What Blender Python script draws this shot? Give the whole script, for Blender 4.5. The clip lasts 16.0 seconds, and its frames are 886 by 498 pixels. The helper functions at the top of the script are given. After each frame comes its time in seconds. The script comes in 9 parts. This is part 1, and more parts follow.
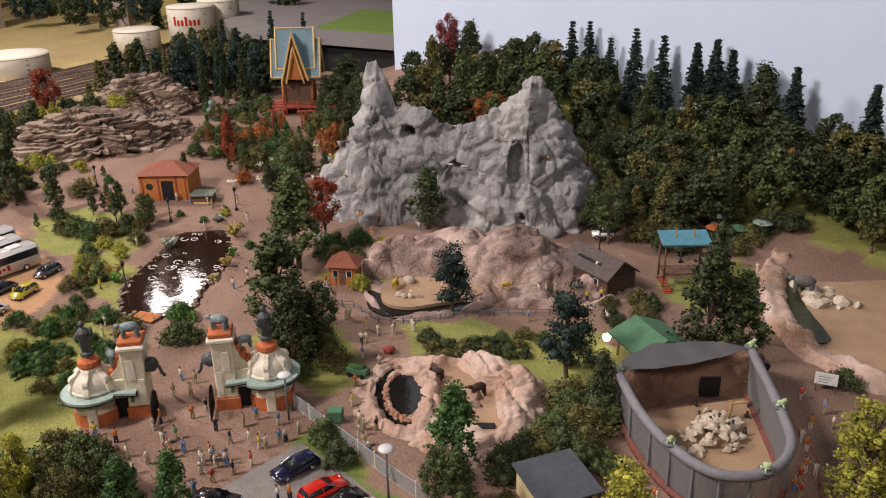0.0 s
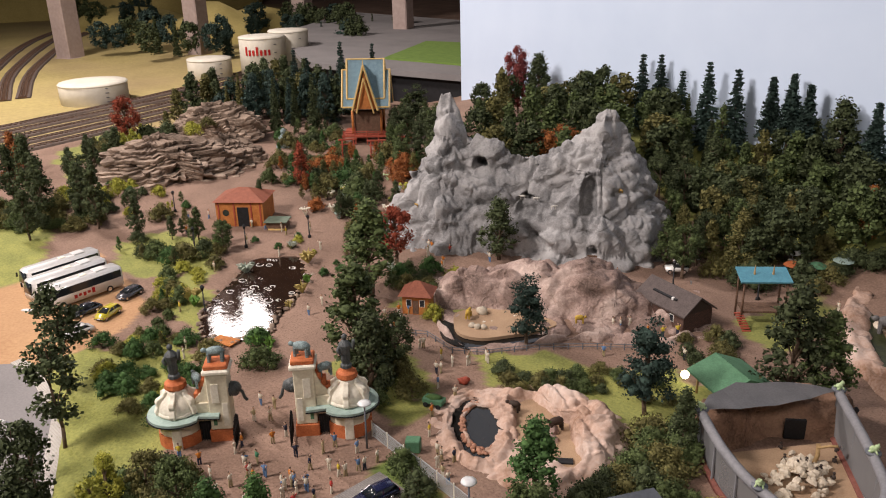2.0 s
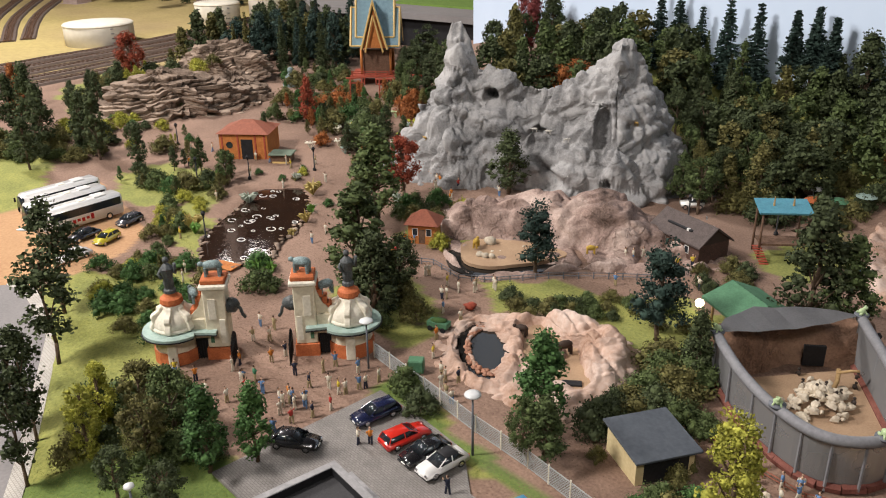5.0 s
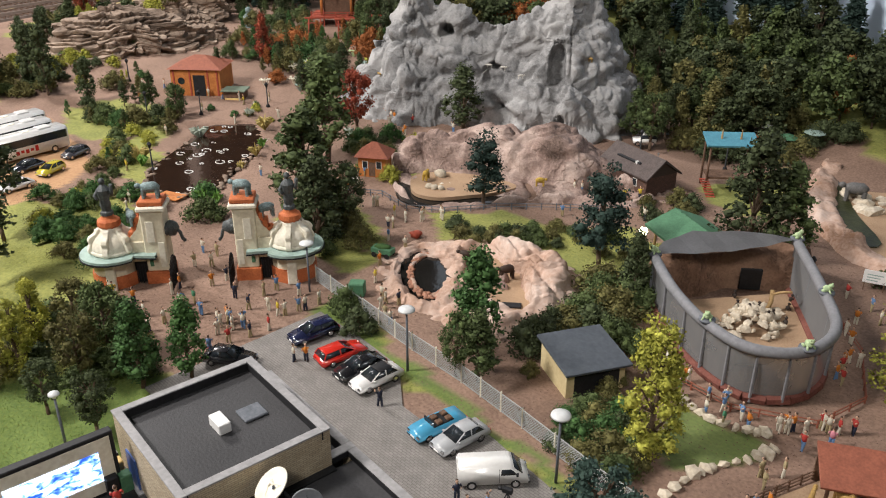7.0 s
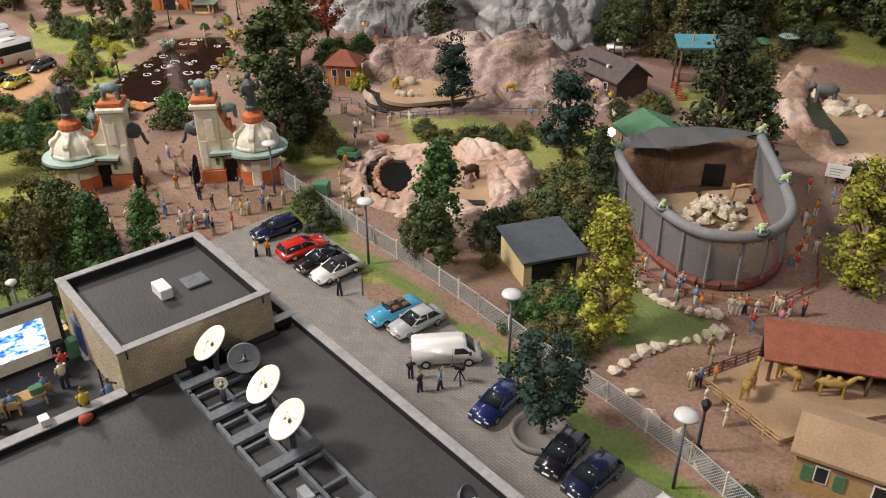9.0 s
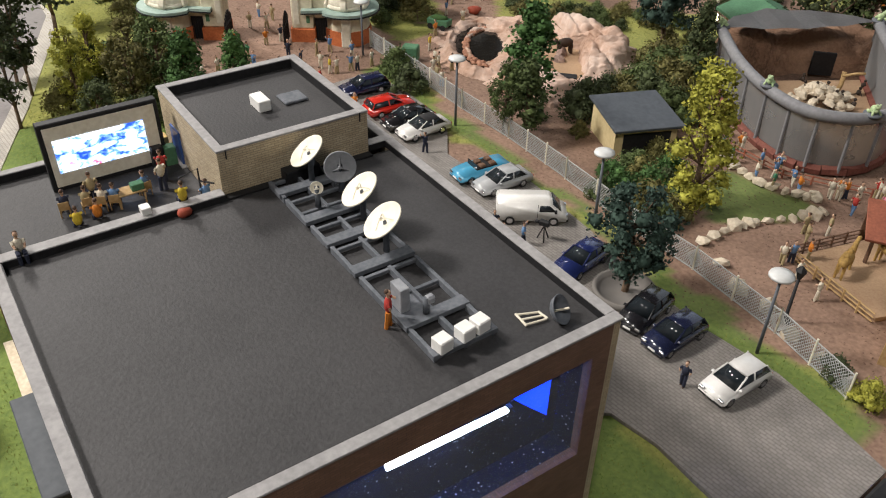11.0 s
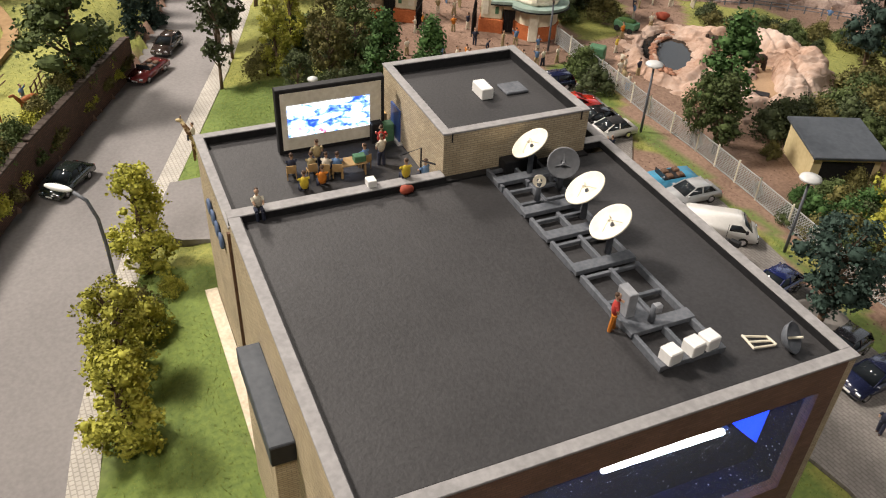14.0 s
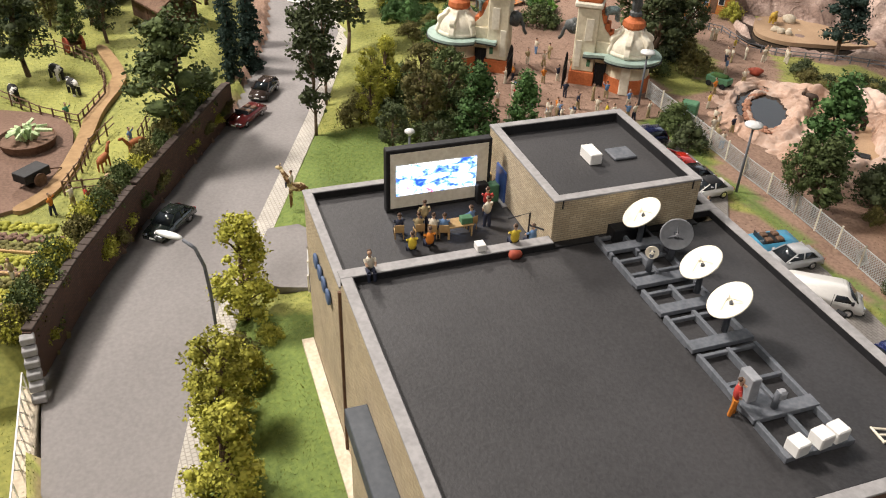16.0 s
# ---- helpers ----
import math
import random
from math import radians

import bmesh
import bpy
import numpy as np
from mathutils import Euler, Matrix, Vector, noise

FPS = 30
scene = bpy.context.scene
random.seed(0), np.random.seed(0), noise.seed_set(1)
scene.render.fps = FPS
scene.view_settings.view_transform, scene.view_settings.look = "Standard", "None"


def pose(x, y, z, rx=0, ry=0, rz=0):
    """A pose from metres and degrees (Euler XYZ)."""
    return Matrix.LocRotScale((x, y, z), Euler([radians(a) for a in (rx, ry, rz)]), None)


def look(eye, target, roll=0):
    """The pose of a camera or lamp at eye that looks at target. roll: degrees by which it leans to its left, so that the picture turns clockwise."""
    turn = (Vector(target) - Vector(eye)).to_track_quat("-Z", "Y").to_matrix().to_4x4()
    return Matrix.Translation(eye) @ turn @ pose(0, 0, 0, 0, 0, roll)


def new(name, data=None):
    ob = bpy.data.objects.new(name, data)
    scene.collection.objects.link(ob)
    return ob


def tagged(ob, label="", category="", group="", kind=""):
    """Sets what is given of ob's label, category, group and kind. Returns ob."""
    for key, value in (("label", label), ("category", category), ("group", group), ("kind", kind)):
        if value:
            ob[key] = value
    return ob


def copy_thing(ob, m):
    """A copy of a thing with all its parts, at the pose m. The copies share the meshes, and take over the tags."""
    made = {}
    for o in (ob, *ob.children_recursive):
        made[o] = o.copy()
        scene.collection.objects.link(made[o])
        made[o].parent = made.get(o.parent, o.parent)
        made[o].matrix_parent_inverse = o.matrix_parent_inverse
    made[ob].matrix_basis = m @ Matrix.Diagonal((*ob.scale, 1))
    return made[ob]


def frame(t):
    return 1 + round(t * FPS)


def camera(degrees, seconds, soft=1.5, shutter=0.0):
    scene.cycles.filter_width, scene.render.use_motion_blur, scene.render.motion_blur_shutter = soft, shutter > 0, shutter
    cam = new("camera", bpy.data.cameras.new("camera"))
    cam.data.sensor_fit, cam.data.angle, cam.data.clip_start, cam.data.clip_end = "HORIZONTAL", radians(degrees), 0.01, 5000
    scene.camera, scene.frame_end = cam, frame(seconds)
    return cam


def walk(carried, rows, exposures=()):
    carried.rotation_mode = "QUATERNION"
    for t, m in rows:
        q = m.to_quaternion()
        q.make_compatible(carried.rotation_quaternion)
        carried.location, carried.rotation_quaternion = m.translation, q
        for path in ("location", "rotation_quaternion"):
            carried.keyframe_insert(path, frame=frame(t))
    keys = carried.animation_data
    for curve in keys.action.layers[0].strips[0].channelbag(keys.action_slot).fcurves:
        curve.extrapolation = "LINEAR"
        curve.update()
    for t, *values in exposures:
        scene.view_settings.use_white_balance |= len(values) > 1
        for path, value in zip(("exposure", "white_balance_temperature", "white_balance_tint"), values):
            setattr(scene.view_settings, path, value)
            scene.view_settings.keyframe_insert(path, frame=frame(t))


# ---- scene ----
cam = camera(56.6, 16.0, soft=1.1)
PATH = [
    (0, (0.095, 0.082, 0.561), (-1.166, 1.428, -0.213), -1.2),
    (0.5, (0.09, 0.076, 0.564), (-1.181, 1.416, -0.204), -1.2),
    (1, (0.088, 0.07, 0.565), (-1.203, 1.4, -0.187), -1.1),
    (1.5, (0.081, 0.062, 0.569), (-1.244, 1.367, -0.166), -1.3),
    (2, (0.073, 0.055, 0.569), (-1.294, 1.331, -0.14), -1.4),
    (2.5, (0.069, 0.048, 0.567), (-1.312, 1.316, -0.13), -0.9),
    (3, (0.063, 0.045, 0.556), (-1.325, 1.299, -0.151), -0.5),
    (3.5, (0.061, 0.047, 0.545), (-1.32, 1.292, -0.193), -0.3),
    (4, (0.06, 0.052, 0.532), (-1.301, 1.303, -0.231), -0.6),
    (4.2, (0.059, 0.056, 0.525), (-1.302, 1.302, -0.244), -0.7),
    (6.3, (0.087, 0.079, 0.47), (-1.26, 1.31, -0.348), -0.9),
    (6.5, (0.092, 0.081, 0.467), (-1.241, 1.318, -0.364), -0.8),
    (7, (0.1, 0.085, 0.459), (-1.191, 1.339, -0.414), 0.2),
    (7.5, (0.112, 0.092, 0.45), (-1.152, 1.345, -0.461), 0.1),
    (8, (0.122, 0.094, 0.443), (-1.116, 1.345, -0.506), -0.0),
    (8.2, (0.127, 0.095, 0.441), (-1.107, 1.342, -0.52), -0.2),
    (10.3, (0.146, 0.081, 0.384), (-1.09, 1.192, -0.728), 0.6),
    (10.5, (0.147, 0.078, 0.38), (-1.092, 1.167, -0.751), 0.7),
    (11, (0.144, 0.066, 0.374), (-1.108, 1.091, -0.802), 1.1),
    (11.5, (0.14, 0.055, 0.371), (-1.154, 1.002, -0.824), 0.8),
    (12, (0.137, 0.048, 0.371), (-1.18, 0.956, -0.829), 0.9),
    (12.5, (0.131, 0.039, 0.37), (-1.199, 0.921, -0.835), 1.3),
    (13, (0.125, 0.034, 0.369), (-1.216, 0.896, -0.838), 1.6),
    (13.5, (0.12, 0.026, 0.373), (-1.245, 0.855, -0.832), 2.8),
    (14, (0.115, 0.021, 0.373), (-1.279, 0.816, -0.821), 2.9),
    (14.5, (0.109, 0.018, 0.375), (-1.307, 0.782, -0.813), 2.7),
    (15, (0.104, 0.013, 0.379), (-1.34, 0.744, -0.796), 2.1),
    (15.5, (0.1, 0.005, 0.385), (-1.383, 0.703, -0.762), 1.9),
    (16, (0.095, 0.002, 0.385), (-1.408, 0.683, -0.746), 2.1),
]
walk(cam, [(t, look(eye, target, roll)) for t, eye, target, roll in PATH],
     [(0, -0.1, 6500, 19), (2, 0.0, 6500, 17), (3.5, 0.08, 6500, 15), (6.5, 0.22, 6050, 8), (8, 0.18, 6500, 12), (10.5, 0.14, 6300, 8), (13.5, 0.22, 6750, 10), (16, 0.38, 6550, 10)])

# world, hall light and added fill light
world = bpy.data.worlds.new("world")
world.use_nodes = True
world.node_tree.nodes["Background"].inputs[0].default_value = (0.9, 0.85, 0.8, 1)
world.node_tree.nodes["Background"].inputs[1].default_value = 0.05
scene.world = world
K = 0.01  # all lengths below are in centimetres


def area_lamp(name, at, aim, size, watts, colour):
    data = bpy.data.lights.new(name, "AREA")
    data.shape, data.size, data.energy, data.color = "DISK", size * K, watts, colour
    ob = new(name, data)
    ob.matrix_world = look(Vector(at) * K, Vector(aim) * K)
    return ob


# first and third are added, unseen fill: for the +x walls and far layout
LAMPS = [((70, -95, 190), (-40, 50, 0), 45, 19), ((-135, -85, 185), (-80, 50, 0), 45, 66), ((-330, 40, 200), (-220, 150, 10), 50, 80),
         ((-481, 262, 200), (-300, 150, 0), 42, 7)]
for at, aim, size, watts in LAMPS:
    area_lamp("hall_lamp", at, aim, size, watts, (1.0, 0.92, 0.85))

# ---- materials ----
def mat(name, c1, c2=None, scale=200.0, rough=0.8, bump=0.3, metal=0.0, fine=4.0, vary=0.0, spec=0.3, c3=None, coat=0.0):
    m = bpy.data.materials.new(name)
    m.use_nodes = True
    nt = m.node_tree
    n, l = nt.nodes, nt.links
    b = n["Principled BSDF"]
    b.inputs["Roughness"].default_value, b.inputs["Metallic"].default_value = rough, metal
    b.inputs["Specular IOR Level"].default_value = spec
    b.inputs["Coat Weight"].default_value = coat
    tc = n.new("ShaderNodeTexCoord")
    n1, n2 = n.new("ShaderNodeTexNoise"), n.new("ShaderNodeTexNoise")
    n1.inputs["Scale"].default_value, n1.inputs["Detail"].default_value = scale, 5
    n2.inputs["Scale"].default_value, n2.inputs["Detail"].default_value = scale * fine, 4
    for k in (n1, n2):
        l.new(tc.outputs["Object"], k.inputs["Vector"])
    c2 = c2 or tuple(v * 0.75 for v in c1)
    add = n.new("ShaderNodeMath")
    add.operation = "ADD"
    l.new(n1.outputs["Fac"], add.inputs[0])
    l.new(n2.outputs["Fac"], add.inputs[1])
    ramp = n.new("ShaderNodeValToRGB")
    e = ramp.color_ramp.elements
    e[0].position, e[0].color = 0.36, (*c2, 1)
    e[1].position, e[1].color = 0.66, (*c1, 1)
    if c3:
        x = e.new(0.52)
        x.color = (*c3, 1)
    half = n.new("ShaderNodeMath")
    half.operation = "MULTIPLY"
    half.inputs[1].default_value = 0.5
    l.new(add.outputs[0], half.inputs[0])
    l.new(half.outputs[0], ramp.inputs[0])
    col = ramp.outputs[0]
    if vary:
        oi = n.new("ShaderNodeObjectInfo")
        gi = n.new("ShaderNodeNewGeometry")
        sm = n.new("ShaderNodeMath")
        sm.operation = "ADD"
        l.new(oi.outputs["Random"], sm.inputs[0])
        l.new(gi.outputs["Random Per Island"], sm.inputs[1])
        mr = n.new("ShaderNodeMapRange")
        mr.inputs["From Max"].default_value = 2.0
        mr.inputs["To Min"].default_value, mr.inputs["To Max"].default_value = 1 - vary, 1 + vary
        l.new(sm.outputs[0], mr.inputs[0])
        hs = n.new("ShaderNodeHueSaturation")
        l.new(mr.outputs[0], hs.inputs["Value"])
        l.new(col, hs.inputs["Color"])
        col = hs.outputs[0]
    l.new(col, b.inputs["Base Color"])
    if bump:
        bp = n.new("ShaderNodeBump")
        bp.inputs["Strength"].default_value = bump
        bp.inputs["Distance"].default_value = 0.001
        l.new(half.outputs[0], bp.inputs["Height"])
        l.new(bp.outputs[0], b.inputs["Normal"])
    return m


def paint(name, c, rough=0.35, metal=0.0, coat=0.0):
    return mat(name, c, tuple(v * 0.88 for v in c), 60, rough, 0.05, metal, 6, 0.0, 0.5, None, coat)


def glow(name, c, strength):
    m = bpy.data.materials.new(name)
    m.use_nodes = True
    b = m.node_tree.nodes["Principled BSDF"]
    b.inputs["Base Color"].default_value = (*c, 1)
    b.inputs["Emission Color"].default_value = (*c, 1)
    b.inputs["Emission Strength"].default_value = strength
    return m


def rock_mat(name, c1, c2, c3, crack=14.0, strata=0.0, depth=0.0024):
    """Weathered artificial rock: mottled tone, cracks with crease shade painted into the colour, optional bedding."""
    m = bpy.data.materials.new(name)
    m.use_nodes = True
    n, l = m.node_tree.nodes, m.node_tree.links
    b = n["Principled BSDF"]
    b.inputs["Roughness"].default_value = 0.92
    b.inputs["Specular IOR Level"].default_value = 0.2
    tc = n.new("ShaderNodeTexCoord")

    def noise_tex(scale, detail=6, vec=None):
        t = n.new("ShaderNodeTexNoise")
        t.inputs["Scale"].default_value, t.inputs["Detail"].default_value = scale, detail
        l.new(vec or tc.outputs["Object"], t.inputs["Vector"])
        return t

    def math_node(op, a, v):
        k = n.new("ShaderNodeMath")
        k.operation = op
        l.new(a, k.inputs[0])
        if isinstance(v, float):
            k.inputs[1].default_value = v
        else:
            l.new(v, k.inputs[1])
        return k.outputs[0]

    warp = noise_tex(crack * 0.9, 5)
    mixv = n.new("ShaderNodeMix")
    mixv.data_type = "RGBA"
    mixv.inputs["Factor"].default_value = 0.09
    l.new(tc.outputs["Object"], mixv.inputs["A"])
    l.new(warp.outputs["Color"], mixv.inputs["B"])
    mp = n.new("ShaderNodeMapping")
    mp.inputs["Scale"].default_value = (1, 1, 3.0 if strata else 1.7)
    l.new(mixv.outputs["Result"], mp.inputs["Vector"])
    vo = noise_tex(crack * 0.55, 3, mp.outputs[0])
    vo.inputs["Distortion"].default_value = 1.2
    dist = math_node("ABSOLUTE", math_node("SUBTRACT", vo.outputs["Fac"], 0.5), 0.0)
    edge = n.new("ShaderNodeMapRange")
    edge.interpolation_type = "SMOOTHSTEP"
    edge.inputs["From Max"].default_value = 0.11
    l.new(dist, edge.inputs[0])
    big, fine = noise_tex(crack * 0.7), noise_tex(crack * 14, 4)
    tone = math_node("ADD", math_node("MULTIPLY", big.outputs["Fac"], 0.76), math_node("MULTIPLY", fine.outputs["Fac"], 0.24))
    ramp = n.new("ShaderNodeValToRGB")
    e = ramp.color_ramp.elements
    e[0].position, e[0].color = 0.36, (*c2, 1)
    e[1].position, e[1].color = 0.66, (*c1, 1)
    e.new(0.5).color = (*c3, 1)
    l.new(tone, ramp.inputs[0])
    # crease shade: the colour is multiplied down along the crack lines
    dk = n.new("ShaderNodeMix")
    dk.data_type, dk.blend_type = "RGBA", "MULTIPLY"
    dk.inputs["Factor"].default_value = 0.16
    l.new(ramp.outputs[0], dk.inputs["A"])
    l.new(edge.outputs[0], dk.inputs["B"])
    l.new(dk.outputs["Result"], b.inputs["Base Color"])
    height = math_node("ADD", math_node("MULTIPLY", edge.outputs[0], 0.55), math_node("MULTIPLY", tone, 1.3))
    if strata:
        sx = n.new("ShaderNodeSeparateXYZ")
        l.new(mixv.outputs["Result"], sx.inputs[0])
        wz = math_node("FRACT", math_node("MULTIPLY", math_node("ADD", sx.outputs["Z"], math_node("MULTIPLY", big.outputs["Fac"], 0.03)), strata), 0.0)
        height = math_node("ADD", height, math_node("MULTIPLY", wz, 0.8))
    bp = n.new("ShaderNodeBump")
    bp.inputs["Strength"].default_value, bp.inputs["Distance"].default_value = 1.0, depth
    l.new(height, bp.inputs["Height"])
    l.new(bp.outputs[0], b.inputs["Normal"])
    return m


def brick_mat(name, c1, c2, mortar, width, height, rough=0.85):
    m = bpy.data.materials.new(name)
    m.use_nodes = True
    n, l = m.node_tree.nodes, m.node_tree.links
    b = n["Principled BSDF"]
    b.inputs["Roughness"].default_value = rough
    tc = n.new("ShaderNodeTexCoord")
    br = n.new("ShaderNodeTexBrick")
    br.inputs["Scale"].default_value = 1.0
    br.inputs["Brick Width"].default_value, br.inputs["Row Height"].default_value = width * K, height * K
    br.inputs["Mortar Size"].default_value = height * K * 0.12
    br.inputs["Color1"].default_value, br.inputs["Color2"].default_value = (*c1, 1), (*c2, 1)
    br.inputs["Mortar"].default_value = (*mortar, 1)
    l.new(tc.outputs["UV"], br.inputs["Vector"])
    nz = n.new("ShaderNodeTexNoise")
    nz.inputs["Scale"].default_value = 60
    l.new(tc.outputs["Object"], nz.inputs["Vector"])
    mx = n.new("ShaderNodeMix")
    mx.data_type, mx.blend_type = "RGBA", "MULTIPLY"
    mx.inputs["Factor"].default_value = 0.45
    l.new(br.outputs["Color"], mx.inputs["A"])
    l.new(nz.outputs["Fac"], mx.inputs["B"])
    l.new(mx.outputs["Result"], b.inputs["Base Color"])
    bp = n.new("ShaderNodeBump")
    bp.inputs["Strength"].default_value, bp.inputs["Distance"].default_value, bp.invert = 0.5, 0.0004, True
    l.new(br.outputs["Fac"], bp.inputs["Height"])
    l.new(bp.outputs[0], b.inputs["Normal"])
    return m


M = dict(
    asphalt=mat("asphalt", (0.235, 0.22, 0.215), (0.175, 0.165, 0.162), 9, 0.85, 0.06, 0, 40),
    cobble=brick_mat("cobble", (0.30, 0.275, 0.255), (0.25, 0.23, 0.21), (0.185, 0.17, 0.155), 0.5, 0.26),
    roof=mat("roof_felt", (0.046, 0.045, 0.047), (0.026, 0.0255, 0.027), 20, 0.62, 0.45, 0, 30, 0, 0.4),
    coping=mat("coping", (0.34, 0.33, 0.33), (0.24, 0.235, 0.235), 80, 0.75, 0.2),
    cream=mat("cream_plaster", (0.74, 0.68, 0.52), (0.58, 0.52, 0.38), 60, 0.8, 0.2),
    white=paint("white_paint", (0.84, 0.83, 0.80)),
    offwhite=mat("ivory", (0.80, 0.76, 0.64), (0.64, 0.59, 0.47), 80, 0.6, 0.2),
    dish=mat("dish", (0.86, 0.82, 0.70), (0.76, 0.71, 0.58), 60, 0.45, 0.05),
    frame=mat("frame_grey", (0.15, 0.16, 0.18), (0.09, 0.10, 0.115), 120, 0.6, 0.1),
    black=mat("black", (0.02, 0.02, 0.022), (0.010, 0.010, 0.011), 100, 0.6, 0.1),
    rubber=mat("rubber", (0.03, 0.03, 0.03), (0.02, 0.02, 0.02), 200, 0.8, 0.1),
    chrome=paint("chrome", (0.7, 0.7, 0.72), 0.2, 1.0),
    glass=paint("dark_glass", (0.02, 0.025, 0.03), 0.06),
    orange=mat("terracotta", (0.55, 0.17, 0.06), (0.38, 0.10, 0.035), 120, 0.75, 0.3),
    bronze=mat("verdigris", (0.27, 0.36, 0.36), (0.10, 0.13, 0.13), 150, 0.6, 0.4),
    darkbronze=mat("dark_bronze", (0.10, 0.11, 0.11), (0.04, 0.045, 0.045), 150, 0.5, 0.4),
    copper=mat("copper_green", (0.36, 0.47, 0.42), (0.26, 0.35, 0.31), 80, 0.6, 0.1),
    grey_rock=rock_mat("grey_rock", (0.44, 0.43, 0.42), (0.17, 0.17, 0.17), (0.33, 0.325, 0.32), 20),
    pink_rock=rock_mat("pink_rock", (0.54, 0.42, 0.36), (0.115, 0.08, 0.065), (0.31, 0.22, 0.185), 24),
    brown_rock=rock_mat("brown_rock", (0.42, 0.325, 0.25), (0.12, 0.088, 0.066), (0.28, 0.21, 0.16), 20, 75.0),
    bear_pink=rock_mat("bear_pink", (0.60, 0.48, 0.41), (0.27, 0.15, 0.09), (0.48, 0.335, 0.26), 16),
    pale_rock=mat("pale_rock", (0.62, 0.56, 0.45), (0.42, 0.35, 0.26), 60, 0.9, 0.6, 0, 6, 0.2),
    sand=mat("sand", (0.42, 0.29, 0.18), (0.30, 0.195, 0.12), 30, 0.95, 0.3, 0, 20),
    earth=mat("earth", (0.21, 0.135, 0.10), (0.12, 0.075, 0.055), 12, 0.95, 0.5, 0, 30),
    plaster_y=mat("yellow_plaster", (0.66, 0.55, 0.31), (0.56, 0.45, 0.24), 60, 0.85, 0.1),
    red_wood=mat("red_wood", (0.42, 0.09, 0.05), (0.25, 0.05, 0.03), 80, 0.7, 0.2),
    orange_wood=mat("orange_wood", (0.52, 0.20, 0.055), (0.36, 0.12, 0.03), 80, 0.7, 0.2),
    brown_wood=mat("brown_wood", (0.17, 0.10, 0.065), (0.09, 0.05, 0.03), 90, 0.8, 0.3),
    tan_wood=mat("tan_wood", (0.45, 0.31, 0.15), (0.33, 0.21, 0.09), 90, 0.8, 0.3),
    dark_tile=mat("dark_tile", (0.115, 0.09, 0.082), (0.065, 0.05, 0.046), 120, 0.7, 0.5),
    red_tile=mat("red_tile", (0.31, 0.105, 0.062), (0.21, 0.07, 0.042), 120, 0.75, 0.4),
    green_roof=mat("green_roof", (0.09, 0.21, 0.115), (0.06, 0.15, 0.08), 120, 0.7, 0.3),
    blue_roof=mat("blue_roof", (0.10, 0.30, 0.38), (0.07, 0.22, 0.29), 100, 0.6, 0.2),
    pag_roof=mat("pagoda_roof", (0.20, 0.32, 0.37), (0.13, 0.22, 0.27), 120, 0.5, 0.3),
    gold=mat("gold_trim", (0.70, 0.50, 0.20), (0.55, 0.37, 0.13), 100, 0.45, 0.1),
    wall_blue=mat("wall_blue", (0.585, 0.69, 0.83), (0.54, 0.645, 0.79), 2, 0.9, 0.02),
    hall=mat("hall_wall", (0.10, 0.09, 0.085), (0.07, 0.065, 0.06), 3, 0.9, 0.05),
    trunk=mat("bark", (0.16, 0.11, 0.07), (0.07, 0.045, 0.03), 200, 0.9, 0.6),
    leaf_mid=mat("leaf_mid", (0.098, 0.132, 0.043), (0.05, 0.07, 0.024), 120, 0.85, 0.2, 0, 4, 0.45),
    leaf_dark=mat("leaf_dark", (0.070, 0.090, 0.036), (0.035, 0.046, 0.019), 120, 0.85, 0.2, 0, 4, 0.45),
    leaf_olive=mat("leaf_olive", (0.165, 0.15, 0.048), (0.085, 0.08, 0.027), 120, 0.85, 0.2, 0, 4, 0.45),
    leaf_bright=mat("leaf_bright", (0.42, 0.40, 0.065), (0.26, 0.27, 0.04), 120, 0.85, 0.2, 0, 4, 0.4),
    leaf_green=mat("leaf_green", (0.072, 0.145, 0.040), (0.038, 0.085, 0.024), 120, 0.85, 0.2, 0, 4, 0.4),
    leaf_blue=mat("leaf_blue", (0.040, 0.070, 0.054), (0.02, 0.038, 0.03), 120, 0.85, 0.2, 0, 4, 0.45),
    leaf_red=mat("leaf_red", (0.32, 0.075, 0.035), (0.18, 0.035, 0.02), 120, 0.85, 0.2, 0, 4, 0.4),
    leaf_rust=mat("leaf_rust", (0.36, 0.13, 0.035), (0.22, 0.07, 0.02), 120, 0.85, 0.2, 0, 4, 0.4),
    leaf_wine=mat("leaf_wine", (0.24, 0.055, 0.05), (0.13, 0.03, 0.028), 120, 0.85, 0.2, 0, 4, 0.4),
    grass=mat("grass", (0.28, 0.29, 0.075), (0.17, 0.19, 0.045), 40, 0.95, 0.6, 0, 12, 0.3),
    lawn=mat("lawn", (0.165, 0.26, 0.055), (0.11, 0.18, 0.038), 40, 0.95, 0.6, 0, 12, 0.3),
    brickwall=brick_mat("tan_brick", (0.66, 0.55, 0.37), (0.54, 0.43, 0.28), (0.33, 0.27, 0.19), 0.42, 0.14),
    redbrick=brick_mat("brown_brick", (0.16, 0.08, 0.055), (0.11, 0.055, 0.04), (0.06, 0.04, 0.03), 0.5, 0.18),
)


# ---- mesh helpers (centimetres) ----
def mesh_of(name, bm, material):
    me = bpy.data.meshes.new(name)
    bmesh.ops.scale(bm, vec=(K, K, K), verts=bm.verts)
    bm.to_mesh(me)
    bm.free()
    for m in (material if isinstance(material, (list, tuple)) else [material]):
        me.materials.append(m)
    return me


def part(name, bm, material, parent=None, label="", kind=""):
    ob = new(name, mesh_of(name, bm, material))
    ob.parent = parent
    return tagged(ob, label, kind=kind)


